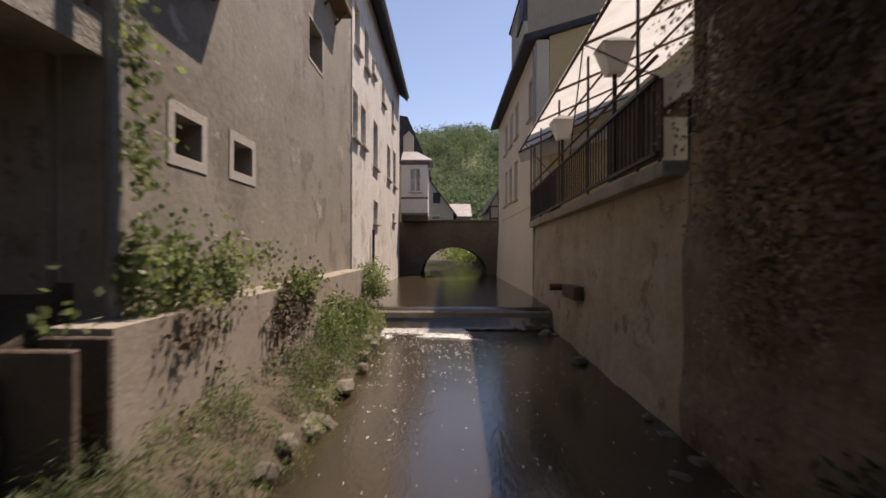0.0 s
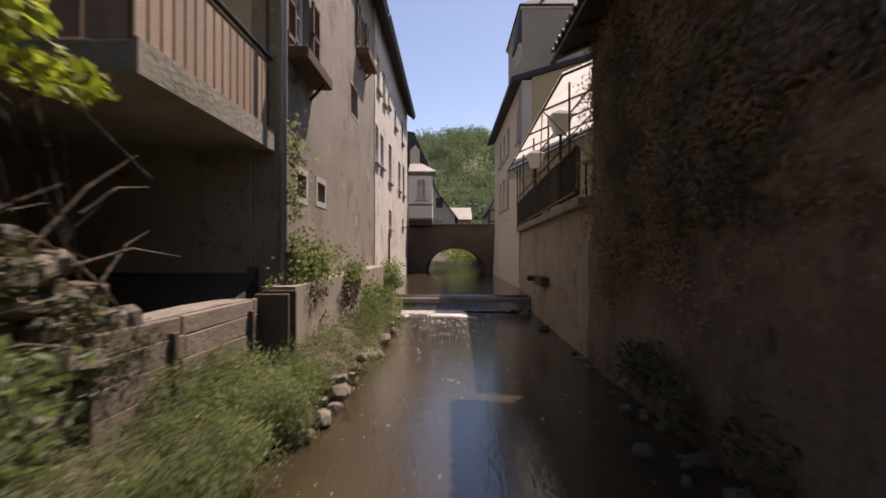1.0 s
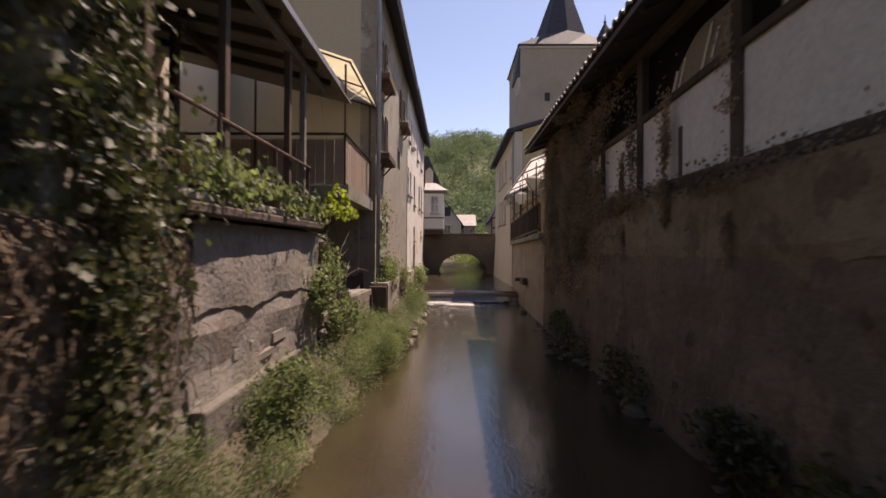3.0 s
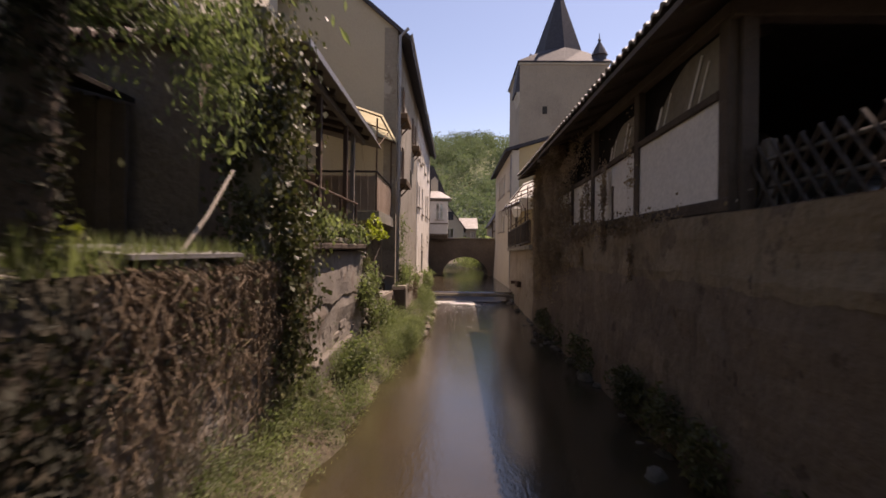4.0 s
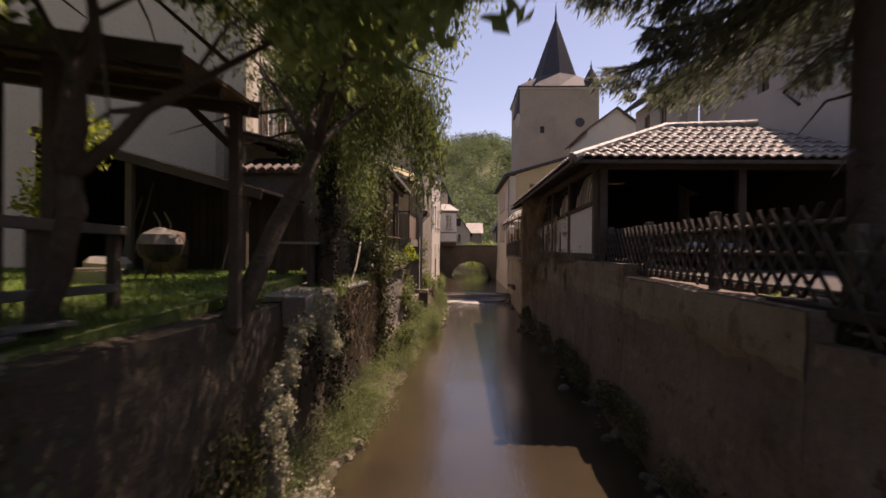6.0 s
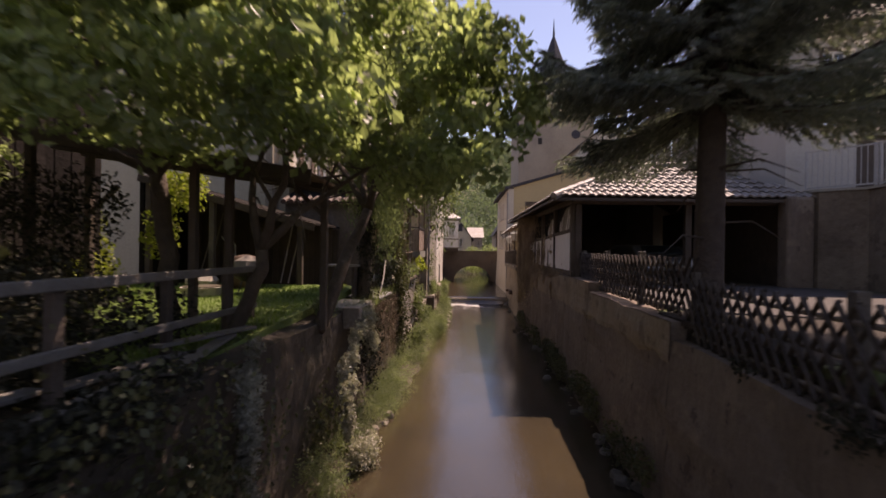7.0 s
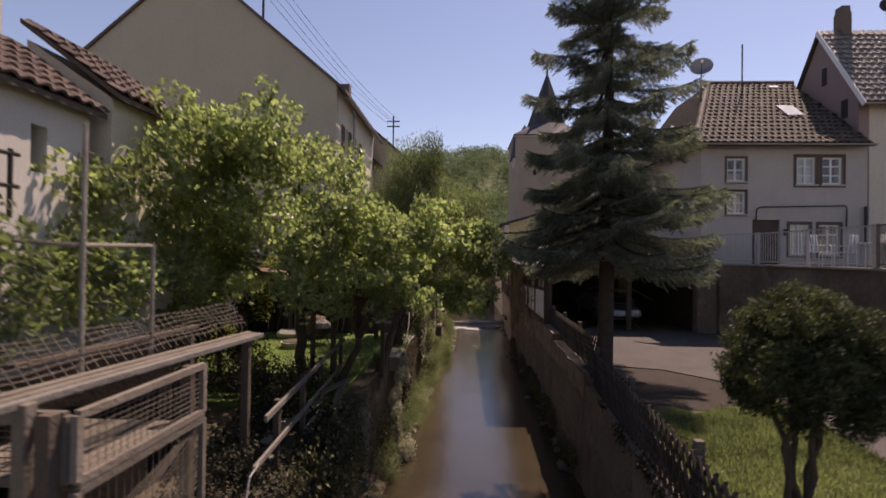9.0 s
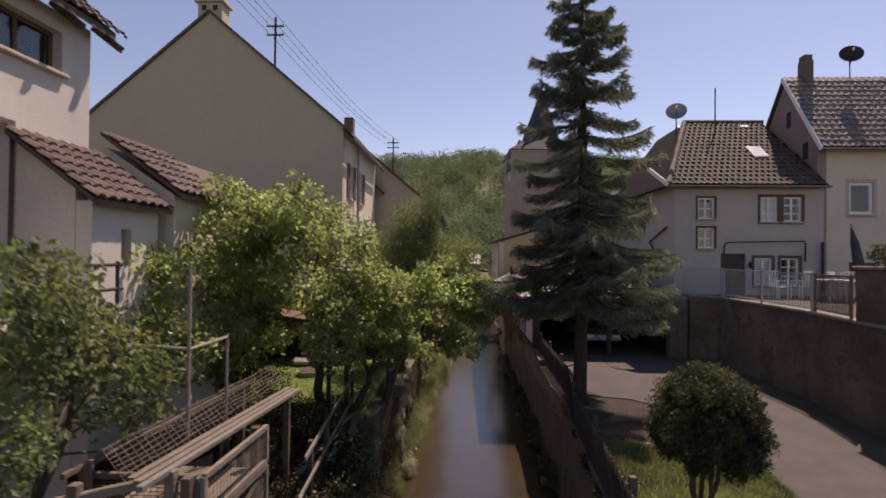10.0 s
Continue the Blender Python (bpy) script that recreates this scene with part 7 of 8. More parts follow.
# dense foam stops at x 0.36: the shade edge is put into its extent
for _ in range(1500):
    fleck(rng.uniform(-1.5, 0.36), 9.96 - abs(rng.normal()) * 0.14, rng.uniform(0.03, 0.11), rng.uniform(0.012, 0.03), 0.04 * rng.random())
for _ in range(170):
    t = rng.random()
    fleck(-0.55 + 0.95 * rng.random() ** 0.7, 9.8 - 0.75 * t, rng.uniform(0.05, 0.16), rng.uniform(0.01, 0.022), 0.01)
for _ in range(40):
    t = rng.random()
    fleck(0.1 + 0.55 * t + 0.03 * rng.normal(), 9.05 - 0.25 * t * t + 0.03 * rng.normal(), rng.uniform(0.03, 0.07), 0.018, 0.01)
    fleck(-1.55 + 0.5 * t, 9.75 - 0.7 * t + 0.1 * rng.normal(), rng.uniform(0.02, 0.07), 0.015, 0.01)
heads = [(rng.uniform(-1.2, 1.0), 9.2 - abs(rng.normal()) * 2.6) for _ in range(75)]
for x, y in heads:
    for _ in range(int(rng.integers(2, 9))):
        fleck(x + rng.normal() * 0.12, y + rng.normal() * 0.09, rng.uniform(0.006, 0.028), rng.uniform(0.004, 0.01))
for _ in range(260):
    fleck(rng.uniform(-1.3, 2.0), rng.uniform(-2, 9.4), rng.uniform(0.004, 0.012), rng.uniform(0.003, 0.007))
part("foam", fo, M_FOAM, weir, "white foam below the step")["kind"] = "stuff"


def rock_mesh(seed, mat):
    bm = bmesh.new()
    bmesh.ops.create_icosphere(bm, subdivisions=2, radius=1.0)
    cuts = [(Vector((math.cos(seed * 2.1 + q * 1.3), math.sin(seed * 2.1 + q * 1.3), 0.5 - 0.25 * (q % 3))).normalized(), 0.62 + 0.06 * (q % 4)) for q in range(5)] + [(Vector((0.1, 0.05, 1)).normalized(), 0.6)]
    for v in bm.verts:
        k = 1 + 0.35 * noise.noise(v.co * 1.3 + Vector((seed * 3.1, 0, 0))) + 0.12 * noise.noise(v.co * 4 + Vector((seed, 5, 0)))
        p = v.co * k
        for nrm, far in cuts:
            p -= nrm * max(0, p.dot(nrm) - far)
        v.co = Vector((p.x, p.y * 0.75, p.z * 0.6))
    me = bpy.data.meshes.new("rock")
    bm.to_mesh(me)
    bm.free()
    me.materials.append(mat)
    return me


ROCKS = [rock_mesh(i, M_STONE) for i in range(5)]
WET = [rock_mesh(i, M_STONE_WET) for i in range(5)]


def rock(x, y, z, s, label, kinds=ROCKS):
    ob = tagged(new("rock", kinds[int(rng.integers(5))]), label, "rock", "rocks along the stream")
    ob.matrix_world = pose(x, y, z, rng.uniform(-15, 15), rng.uniform(-15, 15), rng.uniform(0, 360)) @ Matrix.Diagonal((s, s, s, 1))


for _ in range(70):
    y = rng.uniform(-13, 12.5)
    rock(lane(y, RIGHT_X) - 0.1 - abs(rng.normal()) * 0.14, y, LOW + rng.uniform(-0.07, 0.05), rng.uniform(0.06, 0.2), "wet dark stone at the foot of the stream wall", WET)
for _ in range(150):
    y = rng.uniform(0.6, 10.6)
    rock(-1.55 + rng.normal() * 0.16, y, LOW + rng.uniform(-0.03, 0.16), rng.uniform(0.07, 0.2), "dry pale stone on the stream bank")
for _ in range(30):
    y = rng.uniform(-13, 0)
    rock(lane(y, LEFT_X) + 0.45 + rng.normal() * 0.1, y, LOW + rng.uniform(-0.03, 0.08), rng.uniform(0.06, 0.15), "dry pale stone on the stream bank")

# earth bank under the left walls
bk = Shape()
n = 90
for i in range(n + 1):
    y = -24 + 34.6 * i / n
    w = lane(y, [(-24, 0.25), (-13, 0.5), (-8, 0.75), (-4, 0.95), (0, 0.9), (4, 0.75), (10.6, 0.75)])
    x0 = (-1.92 if y > 2.3 else lane(y, LEFT_X) - 0.02) + 0.05
    h = lane(y, [(-24, 0.4), (-8, 0.55), (-2, 0.75), (2, 0.75), (10.6, 0.6)])
    for k, (a, b2) in enumerate(((0, h), (0.35, h * 0.85), (0.7, 0.36), (1.0, 0.2))):
        q = 0.1 * noise.noise(Vector((y * 1.4, k * 2.0, 3)))
        bk.v.append((x0 + w * a + q * (k > 0), y, b2 + q * 0.5))
for i in range(n):
    for k in range(3):
        a = i * 4 + k
        bk.f.append((a, a + 1, a + 5, a + 4))
solid("bank", bk, M_EARTH, "earth bank with stones under the garden walls", "bank", kind="structure")

# ---- hill and woods ----
hill = Shape()
nx, ny = 40, 16
def hill_z(x, y):
    t = min(1, max(0, (y - 95) / 190))
    return 2.4 + 60 * (t * t * (3 - 2 * t)) * (1 - 0.1 * abs(x) / 260) + 3 * noise.noise(Vector((x * 0.02, y * 0.02, 0)))
for j in range(ny + 1):
    for i in range(nx + 1):
        x, y = -420 + 840 * i / nx, 90 + 260 * j / ny
        hill.v.append((x, y, hill_z(x, y)))
for j in range(ny):
    for i in range(nx):
        a = j * (nx + 1) + i
        hill.f.append((a, a + 1, a + nx + 2, a + nx + 1))
solid("hill", hill, M_LAWN, "steep wooded hillside behind the town", "hill", kind="structure", smooth=True)
blobs = []
for _ in range(1500):
    y = rng.uniform(100, 290)
    x = rng.uniform(-0.4, 0.42) * y
    r = rng.uniform(2.4, 5.0)
    blobs.append((x, y, hill_z(x, y) + r * 0.9, r, r, r * 1.2))
solid("woods", foliage(rng, blobs, 230000, 0.85, lump=0.5, shell=0.75), M_WOODS, "mixed green woods on the hillside", "woods", kind="stuff")

# ---- spruce: whorls of boughs, each a mesh of needled twigs ----
spruce = thing("spruce_tree", "tall dark spruce with drooping boughs beside the fence", "tree")
BX, BYY = 2.45, -13.35
TOP = 14.4
part("trunk", Shape().tube([(BX, BYY, 2.6), (BX, BYY, 3.1), (BX + 0.04, BYY, 6), (BX + 0.05, BYY, 10), (BX, BYY, TOP)], [0.25, 0.18, 0.15, 0.09, 0.015], 12), M_SPRUCE_BARK, spruce, smooth=True)


def bough(L, seed):
    """A drooping bough along +x with side twigs and needles, made of narrow lozenges."""
    r = np.random.default_rng(seed)
    s = Shape()

    def needles(p, q, n, ln):
        p, q = np.array(p), np.array(q)
        d = (q - p) / (np.linalg.norm(q - p) + 1e-9)
        for t in r.random(n):
            c = p + (q - p) * t
            o = r.normal(size=3)
            o -= d * o.dot(d)
            o /= np.linalg.norm(o) + 1e-9
            o[2] = abs(o[2]) * 0.4 - 0.25 * r.random()
            tip = c + (o + d * 0.9) * ln * (0.7 + 0.6 * r.random())
            w = np.cross(d, o) * 0.012
            s.add([c - w, tip, c + w], [(0, 1, 2)])

    def spine(t):
        return np.array((L * t, 0.0, -0.24 * L * math.sin(min(1, t) * 1.9) + 0.09 * L * t * t))

    n = int(9 + 8 * L)
    for i in range(n):
        t0, t1 = i / n, (i + 1) / n
        needles(spine(t0), spine(t1), 10, 0.09)
        for sg in (-1, 1):
            w = (0.42 * L * (1 - t0) ** 0.8 + 0.1) * (0.7 + 0.5 * r.random()) * min(1, 0.35 + t0 * 2.2)
            a = spine(t0)
            b = a + np.array((w * 0.75, sg * w * 0.75, -0.22 * w - 0.1 * r.random()))
            needles(a, b, int(14 + 46 * w), 0.085)
            for u in (0.35, 0.6, 0.8):
                c = a + (b - a) * u
                e = c + np.array((w * 0.25, -sg * w * 0.05, -0.2 * w - 0.07))
                needles(c, e, int(5 + 14 * w), 0.075)
    sp_ = [Vector(spine(k / 8)) for k in range(9)]
    return s.mesh("bough", M_NEEDLE), Shape().tube(sp_, [0.022 * L * (1 - k / 9) + 0.006 for k in range(9)], 5).mesh("branch", M_SPRUCE_BARK)


KINDS = [(L, *bough(L, 40 + i)) for i, L in enumerate((0.5, 0.9, 1.3, 1.7, 2.1, 2.5, 2.9, 3.2))]
z, k = 5.72, 0
while z < TOP - 0.25:
    L = float(np.interp(z, (5.5, 6.2, 7.4, 8.6, 11.0, 12.8, 14.4), (2.1, 2.6, 2.45, 2.2, 1.8, 1.1, 0.2)))
    for j in range(5 if z < 8.2 else 4):
        a = k * 137.5 + j * (72 if z < 8.2 else 90) + rng.uniform(-16, 16)
        l2 = max(0.3, L * rng.uniform(0.68, 1.06))
        i = min(range(len(KINDS)), key=lambda q: abs(KINDS[q][0] - l2) + 0.02 * q * (rng.random() < 0.5))
        sc = l2 / KINDS[i][0]
        m = pose(BX, BYY, z + rng.uniform(-0.12, 0.12), 0, rng.uniform(-9, 9) - 16 * min(1, (z - 8) / 5) * (z > 8), a) @ Matrix.Diagonal((sc, sc, sc, 1))
        for nm, me in (("bough", KINDS[i][1]), ("branch", KINDS[i][2])):
            ob = new(nm, me)
            ob.parent, ob.matrix_local = spruce, m
    z += (0.25 if z < 8.2 else 0.31) + 0.14 * rng.random()
    k += 1
# a few lower boughs that reach out over the stream
for z, a in ((5.64, 108), (5.68, 130)):
    m = pose(BX, BYY, z, 0, 2, a) @ Matrix.Scale(0.92, 4)
    for nm, me in (("bough", KINDS[5][1]), ("branch", KINDS[5][2])):
        ob = new(nm, me)
        ob.parent, ob.matrix_local = spruce, m
for i in range(12):
    z = rng.uniform(3.8, 6.2)
    a = rng.uniform(0, 6.28)
    L = rng.uniform(0.4, 1.3)
    part("dead_branch", Shape().tube([(BX, BYY, z), (BX + L * 0.6 * math.cos(a), BYY + L * 0.6 * math.sin(a), z + 0.02), (BX + L * math.cos(a), BYY + L * math.sin(a), z - 0.2)], [0.018, 0.012, 0.004], 5), M_SPRUCE_BARK, spruce)


# ---- broad-leaved trees ----
def leafy(name, label, base, tips, r0, blobs, n, size, mat, bark, droop=0.0, aspect=1.6, split=0, shell=0.5, lump=0.5):
    t = thing(name, label, "tree")
    blobs = clumps(rng, blobs, split) if split else blobs
    base = Vector(base)
    fork = base.lerp(Vector(tips[0]), 0.45)
    part("trunk", Shape().tube(*limb(rng, base, fork, r0, r0 * 0.7, 0.06), 9), bark, t, smooth=True)
    for q in tips:
        ps, rs_ = limb(rng, fork, q, r0 * 0.6, r0 * 0.12, 0.12)
        part("limb", Shape().tube(ps, rs_, 7), bark, t, smooth=True)
        for i in (2, 3, 4, 5):
            e = ps[i] + Vector(rng.normal(size=3)) * 0.6
            part("branch", Shape().tube([ps[i], ps[i].lerp(e, 0.5) + Vector((0, 0, 0.06)), e], [rs_[i] * 0.6, rs_[i] * 0.4, 0.004], 5), bark, t)
    cr = part("crown", foliage(rng, blobs, n, size, droop=droop, aspect=aspect, shell=shell, lump=lump), mat, t)
    return t


leafy("hazel_tree", "broad leafy hazel overhanging the garden fence", (-4.4, -13.6, 2.5), [(-4.2, -14.4, 7.2), (-6.0, -13.6, 7.4), (-3.2, -15.0, 6.0), (-7.2, -14.5, 6.6)], 0.13,
      [(-4.4, -15.3, 6.4, 1.5, 1.6, 1.5), (-6.2, -14.8, 6.8, 1.5, 1.6, 1.6), (-7.4, -15.4, 6.2, 1.3, 1.5, 1.5), (-3.9, -15.9, 7.5, 0.7, 0.8, 0.9), (-3.3, -15.5, 6.6, 0.8, 0.9, 1.2), (-5.2, -13.8, 7.2, 1.4, 1.3, 1.2), (-4.8, -16.2, 5.3, 1.0, 0.9, 0.8), (-6.5, -16.6, 5.3, 1.2, 1.0, 1.0), (-5.5, -16.4, 7.2, 0.9, 0.8, 0.9), (-6.3, -18.0, 5.5, 0.9, 0.8, 0.8), (-5.5, -18.3, 5.2, 0.7, 0.7, 0.8), (-7.2, -17.0, 5.2, 0.8, 0.8, 0.9), (-5.4, -15.0, 5.0, 1.2, 1.0, 0.6), (-7.6, -14.2, 5.0, 1.2, 1.2, 0.8), (-3.7, -14.6, 4.9, 0.7, 0.7, 0.5), (-5.7, -17.2, 6.4, 1.0, 1.0, 1.0), (-6.4, -17.5, 6.0, 0.8, 0.9, 0.9), (-4.3, -16.3, 7.5, 0.7, 0.7, 0.9), (-5.2, -16.6, 7.2, 0.8, 0.8, 0.8), (-6.9, -15.9, 4.4, 1.0, 0.7, 0.6), (-5.7, -15.8, 4.3, 0.8, 0.6, 0.5), (-7.8, -16.4, 4.6, 0.9, 0.7, 0.8)], 40000, 0.11, M_LEAF, M_BARK, split=11)
leafy("hazel_tree", "low leafy hazel reaching over the stream", (-3.6, -13.7, 2.5), [(-2.2, -14.6, 5.2), (-1.6, -13.6, 4.9), (-2.9, -13.2, 5.5)], 0.1,
      [(-2.6, -15.7, 5.6, 1.0, 1.1, 1.0), (-1.7, -15.5, 5.5, 0.8, 0.9, 0.95), (-1.1, -14.4, 5.1, 0.8, 1.0, 0.75), (-2.4, -13.8, 5.6, 1.1, 1.1, 0.95), (-3.2, -16.2, 5.3, 0.8, 0.8, 0.9), (-0.6, -14.9, 4.8, 0.45, 0.6, 0.5), (-1.9, -16.2, 5.0, 0.6, 0.5, 0.5), (-0.55, -14.4, 5.6, 0.6, 0.8, 0.7), (-0.1, -14.2, 5.3, 0.4, 0.5, 0.4), (-0.9, -13.4, 6.0, 0.7, 0.7, 0.7)], 19000, 0.105, M_LEAF, M_BARK, shell=0.4, split=11)
leafy("willow_tree", "leaning willow with hanging twigs over the stream", (-2.8, -12.45, 2.5), [(-1.65, -10.1, 6.7), (-1.6, -9.0, 6.0), (-3.8, -9.4, 6.3), (-1.7, -11.4, 6.8)], 0.115,
      [(-1.6, -10.8, 6.7, 1.2, 1.1, 0.6), (-2.7, -11.4, 6.7, 1.2, 1.1, 0.7), (-0.9, -11.7, 7.0, 0.9, 1.0, 0.5), (-1.9, -12.6, 7.1, 1.2, 0.9, 0.7), (-2.0, -12.5, 7.7, 0.75, 0.7, 0.8), (-1.5, -12.7, 8.1, 0.3, 0.4, 0.5), (-2.4, -9.2, 5.9, 1.2, 1.4, 1.0), (-1.5, -9.6, 5.9, 0.75, 0.7, 0.7), (-1.1, -9.4, 5.2, 0.4, 0.45, 0.7), (-3.0, -9.5, 6.3, 0.6, 0.8, 0.7), (-2.8, -8.4, 5.2, 0.6, 0.6, 0.7), (-2.5, -7.6, 4.6, 0.35, 0.45, 0.5)], 68000, 0.085, M_LEAF_WILLOW, M_BARK, droop=0.9, aspect=3.4, shell=0.3)
leafy("tree", "young leafy tree beside the white house", (-4.9, -21.6, 2.5), [(-4.8, -21.3, 6.4), (-5.2, -20.8, 6.0), (-4.5, -21.0, 5.4)], 0.07,
      [(-4.95, -21.5, 6.2, 0.6, 0.6, 0.7), (-5.3, -20.7, 5.7, 0.7, 0.7, 0.7), (-4.55, -20.6, 5.2, 0.45, 0.5, 0.6), (-5.0, -21.8, 4.9, 0.5, 0.5, 0.6)], 5200, 0.095, M_LEAF_WILLOW, M_BARK)
ce = thing("evergreen_tree", "round clipped evergreen on several stems in the grass", "tree")
EX, EY = 2.78, -19.15
for dx, dy in ((-0.2, 0.0), (-0.05, -0.08), (0.06, -0.1), (0.2, 0.04), (0.02, 0.16)):
    ps, rs_ = limb(rng, (EX - 0.06 + dx * 0.5, EY + dy, 2.8), (EX + dx * 2.2, EY + dy * 2, 4.4), 0.042, 0.02, 0.05)
    part("stem", Shape().tube(ps, rs_, 8), M_BARK, ce, smooth=True)
cb = [(EX, EY, 4.45, 0.58, 0.58, 0.45)]
for k, rad, z, r in ((8, 0.54, 4.06, 0.2), (10, 0.61, 4.28, 0.22), (8, 0.49, 4.55, 0.25), (6, 0.38, 4.86, 0.26), (3, 0.16, 5.08, 0.2)):
    cb += [(EX + rad * math.cos(i * 6.283 / k + z), EY + rad * math.sin(i * 6.283 / k + z), z + 0.05 * rng.normal(), r, r, r * 0.85) for i in range(k)]
part("crown", foliage(rng, cb, 90000, 0.048, aspect=3.0, shell=0.25, lump=0.6), M_LEAF_BOX, ce)
leafy("sapling", "small sapling with bright yellow-green leaves on the wall end", (-2.5, -1.2, 2.1), [(-2.3, -0.85, 3.3), (-2.25, -0.5, 3.02)], 0.02, [(-2.3, -0.85, 3.22, 0.2, 0.2, 0.2), (-2.25, -0.6, 3.0, 0.22, 0.34, 0.12), (-2.4, -1.15, 3.0, 0.15, 0.15, 0.12)], 210, 0.1, M_LEAF_BRIGHT, M_BARK, aspect=1.25)


# ---- climbing plants ----
def creeper(name, label, spots, n, size, mat, depth=0.12, stems=None, normal=(1, 0, 0), aspect=1.25):
    """Leaves that lie near an upright face; spots are (x, y, z, half width along y, half height)."""
    nrm = Vector(normal).normalized()
    side = Vector((0, 0, 1)).cross(nrm)
    s = Shape()
    w = np.array([q[3] * q[4] for q in spots])
    for i in rng.choice(len(spots), n, p=w / w.sum()):
        x, y, z, hy, hz = spots[i]
        u, v = rng.normal() * 0.5, rng.normal() * 0.5
        if noise.noise(Vector((y + u * hy, z + v * hz, x)) * 2.2) < -0.12 + 0.25 * rng.random() - 0.2:
            continue
        c = Vector((x, y, z)) + side * u * hy + Vector((0, 0, v * hz)) + nrm * abs(rng.normal()) * depth
        a = (Vector((0, 0, -1)) + Vector(rng.normal(size=3)) * 0.6).normalized()
        m = (nrm + Vector(rng.normal(size=3)) * 0.55).normalized()
        b = m.cross(a).normalized()
        l = size * rng.uniform(0.6, 1.4)
        s.add([c - a * l / 2, c + b * l / aspect / 2 + m * l * 0.08, c + a * l / 2, c - b * l / aspect / 2 + m * l * 0.08], [(0, 1, 2), (0, 2, 3)])
    return solid(name, s, mat, label, "plant", kind="stuff")


creeper("ivy", "bright creeper on the house corner and ledge", [(-2.18, 3.05, 1.9, 0.16, 0.9), (-2.1, 3.9, 1.75, 0.7, 0.4), (-2.1, 5.0, 1.72, 0.6, 0.35), (-1.95, 6.1, 1.6, 0.7, 0.2), (-2.12, 2.95, 3.0, 0.1, 0.8), (-2.2, 2.38, 1.0, 0.1, 0.7), (-2.15, 3.0, 2.3, 0.14, 0.7), (-2.1, 3.5, 1.85, 0.4, 0.35)], 7200, 0.055, M_LEAF_HERB)
creeper("ivy", "hanging dry creeper on the concrete ledge", [(-1.88, 5.3, 1.2, 0.5, 0.5), (-1.88, 3.4, 1.15, 0.4, 0.5), (-1.88, 6.3, 1.3, 0.35, 0.4)], 1500, 0.05, M_DRY, 0.04)
creeper("ivy", "dark reddish creeper over the end of the shed", [(2.12, 2.2, 4.3, 1.5, 1.0), (2.12, 1.9, 3.3, 1.5, 0.9), (2.12, 0.6, 4.75, 1.3, 0.5), (2.15, 2.7, 2.3, 0.6, 0.9), (2.12, 3.0, 3.6, 0.5, 1.4), (2.16, -1.0, 3.05, 2.6, 0.2), (2.16, -4.0, 3.05, 2.0, 0.16), (2.16, 0.6, 2.5, 1.8, 0.5), (2.16, -0.8, 3.7, 0.16, 0.7), (2.16, -3.3, 3.7, 0.14, 0.7), (2.16, 1.8, 3.7, 0.3, 0.8), (2.12, 3.2, 2.4, 0.5, 1.5), (2.12, 3.3, 4.2, 0.42, 1.2), (2.12, 1.7, 2.5, 1.6, 0.9), (2.13, -2.2, 3.05, 1.6, 0.14), (2.13, -0.2, 3.05, 1.2, 0.3), (2.13, -0.6, 4.75, 1.6, 0.35), (2.12, 0.9, 3.7, 1.3, 1.0), (2.12, 0.2, 4.55, 1.3, 0.55), (2.14, -2.3, 3.7, 0.16, 0.8), (2.14, -4.53, 3.7, 0.13, 0.8), (2.13, -0.45, 3.8, 0.5, 0.9), (2.12, 2.8, 4.6, 1.2, 0.7), (2.12, 2.6, 3.4, 1.3, 1.2)], 86000, 0.04, M_RED_IVY, 0.05, normal=(-1, 0, 0))
bl = [(rng.uniform(2.04, 2.12), y, z, 0.1, 0.34, 0.34) for y in np.arange(0.1, 3.3, 0.42) for z in np.arange(2.7, 4.7, 0.42) if rng.random() < 0.85]
bl += [(rng.uniform(1.72, 1.95), y, 4.98 + 0.08 * rng.normal(), 0.16, 0.34, 0.16) for y in np.arange(-0.6, 1.0, 0.33)]
solid("ivy", foliage(rng, bl, 22000, 0.05, shell=0.35, lump=0.8), M_RED_IVY, "thick reddish creeper hanging over the shed end and eaves", "plant", kind="stuff")
creeper("ivy", "dark ivy over the old gate post", [(-2.6, -6.1, 4.6, 0.4, 1.1), (-2.6, -6.1, 3.5, 0.4, 1.2), (-2.5, -6.0, 2.6, 0.5, 0.9), (-2.45, -6.2, 1.6, 0.4, 0.9)], 5200, 0.07, M_LEAF_DARK, 0.2)
creeper("ivy", "dark ivy over the gate post side", [(-2.78, -6.35, 4.6, 0.35, 1.1), (-2.78, -6.35, 3.5, 0.35, 1.2)], 2200, 0.07, M_LEAF_DARK, 0.15, normal=(0, -1, 0))
creeper("ivy", "sparse leaves over dry stems on the garden wall", [(-2.5, -7.3, 1.9, 1.4, 0.9)], 500, 0.045, M_LEAF_DARK, 0.06)
creeper("ivy", "dark ivy over the shaded garden wall", [(-2.58, -9.5, 1.6, 0.7, 0.8), (-2.6, -10.1, 1.9, 0.6, 0.7)], 1800, 0.06, M_SHADED_LEAF, 0.12)
creeper("ivy", "dark ivy over the rear garden wall", [(-2.75, -12.6, 1.2, 0.8, 0.5), (-2.82, -15.6, 1.8, 1.2, 0.7), (-2.85, -17.5, 1.9, 1.6, 1.0), (-2.9, -20.0, 1.9, 1.6, 1.0), (-2.95, -17.5, 2.7, 1.8, 0.2)], 9000, 0.06, M_LEAF_DARK, 0.2)
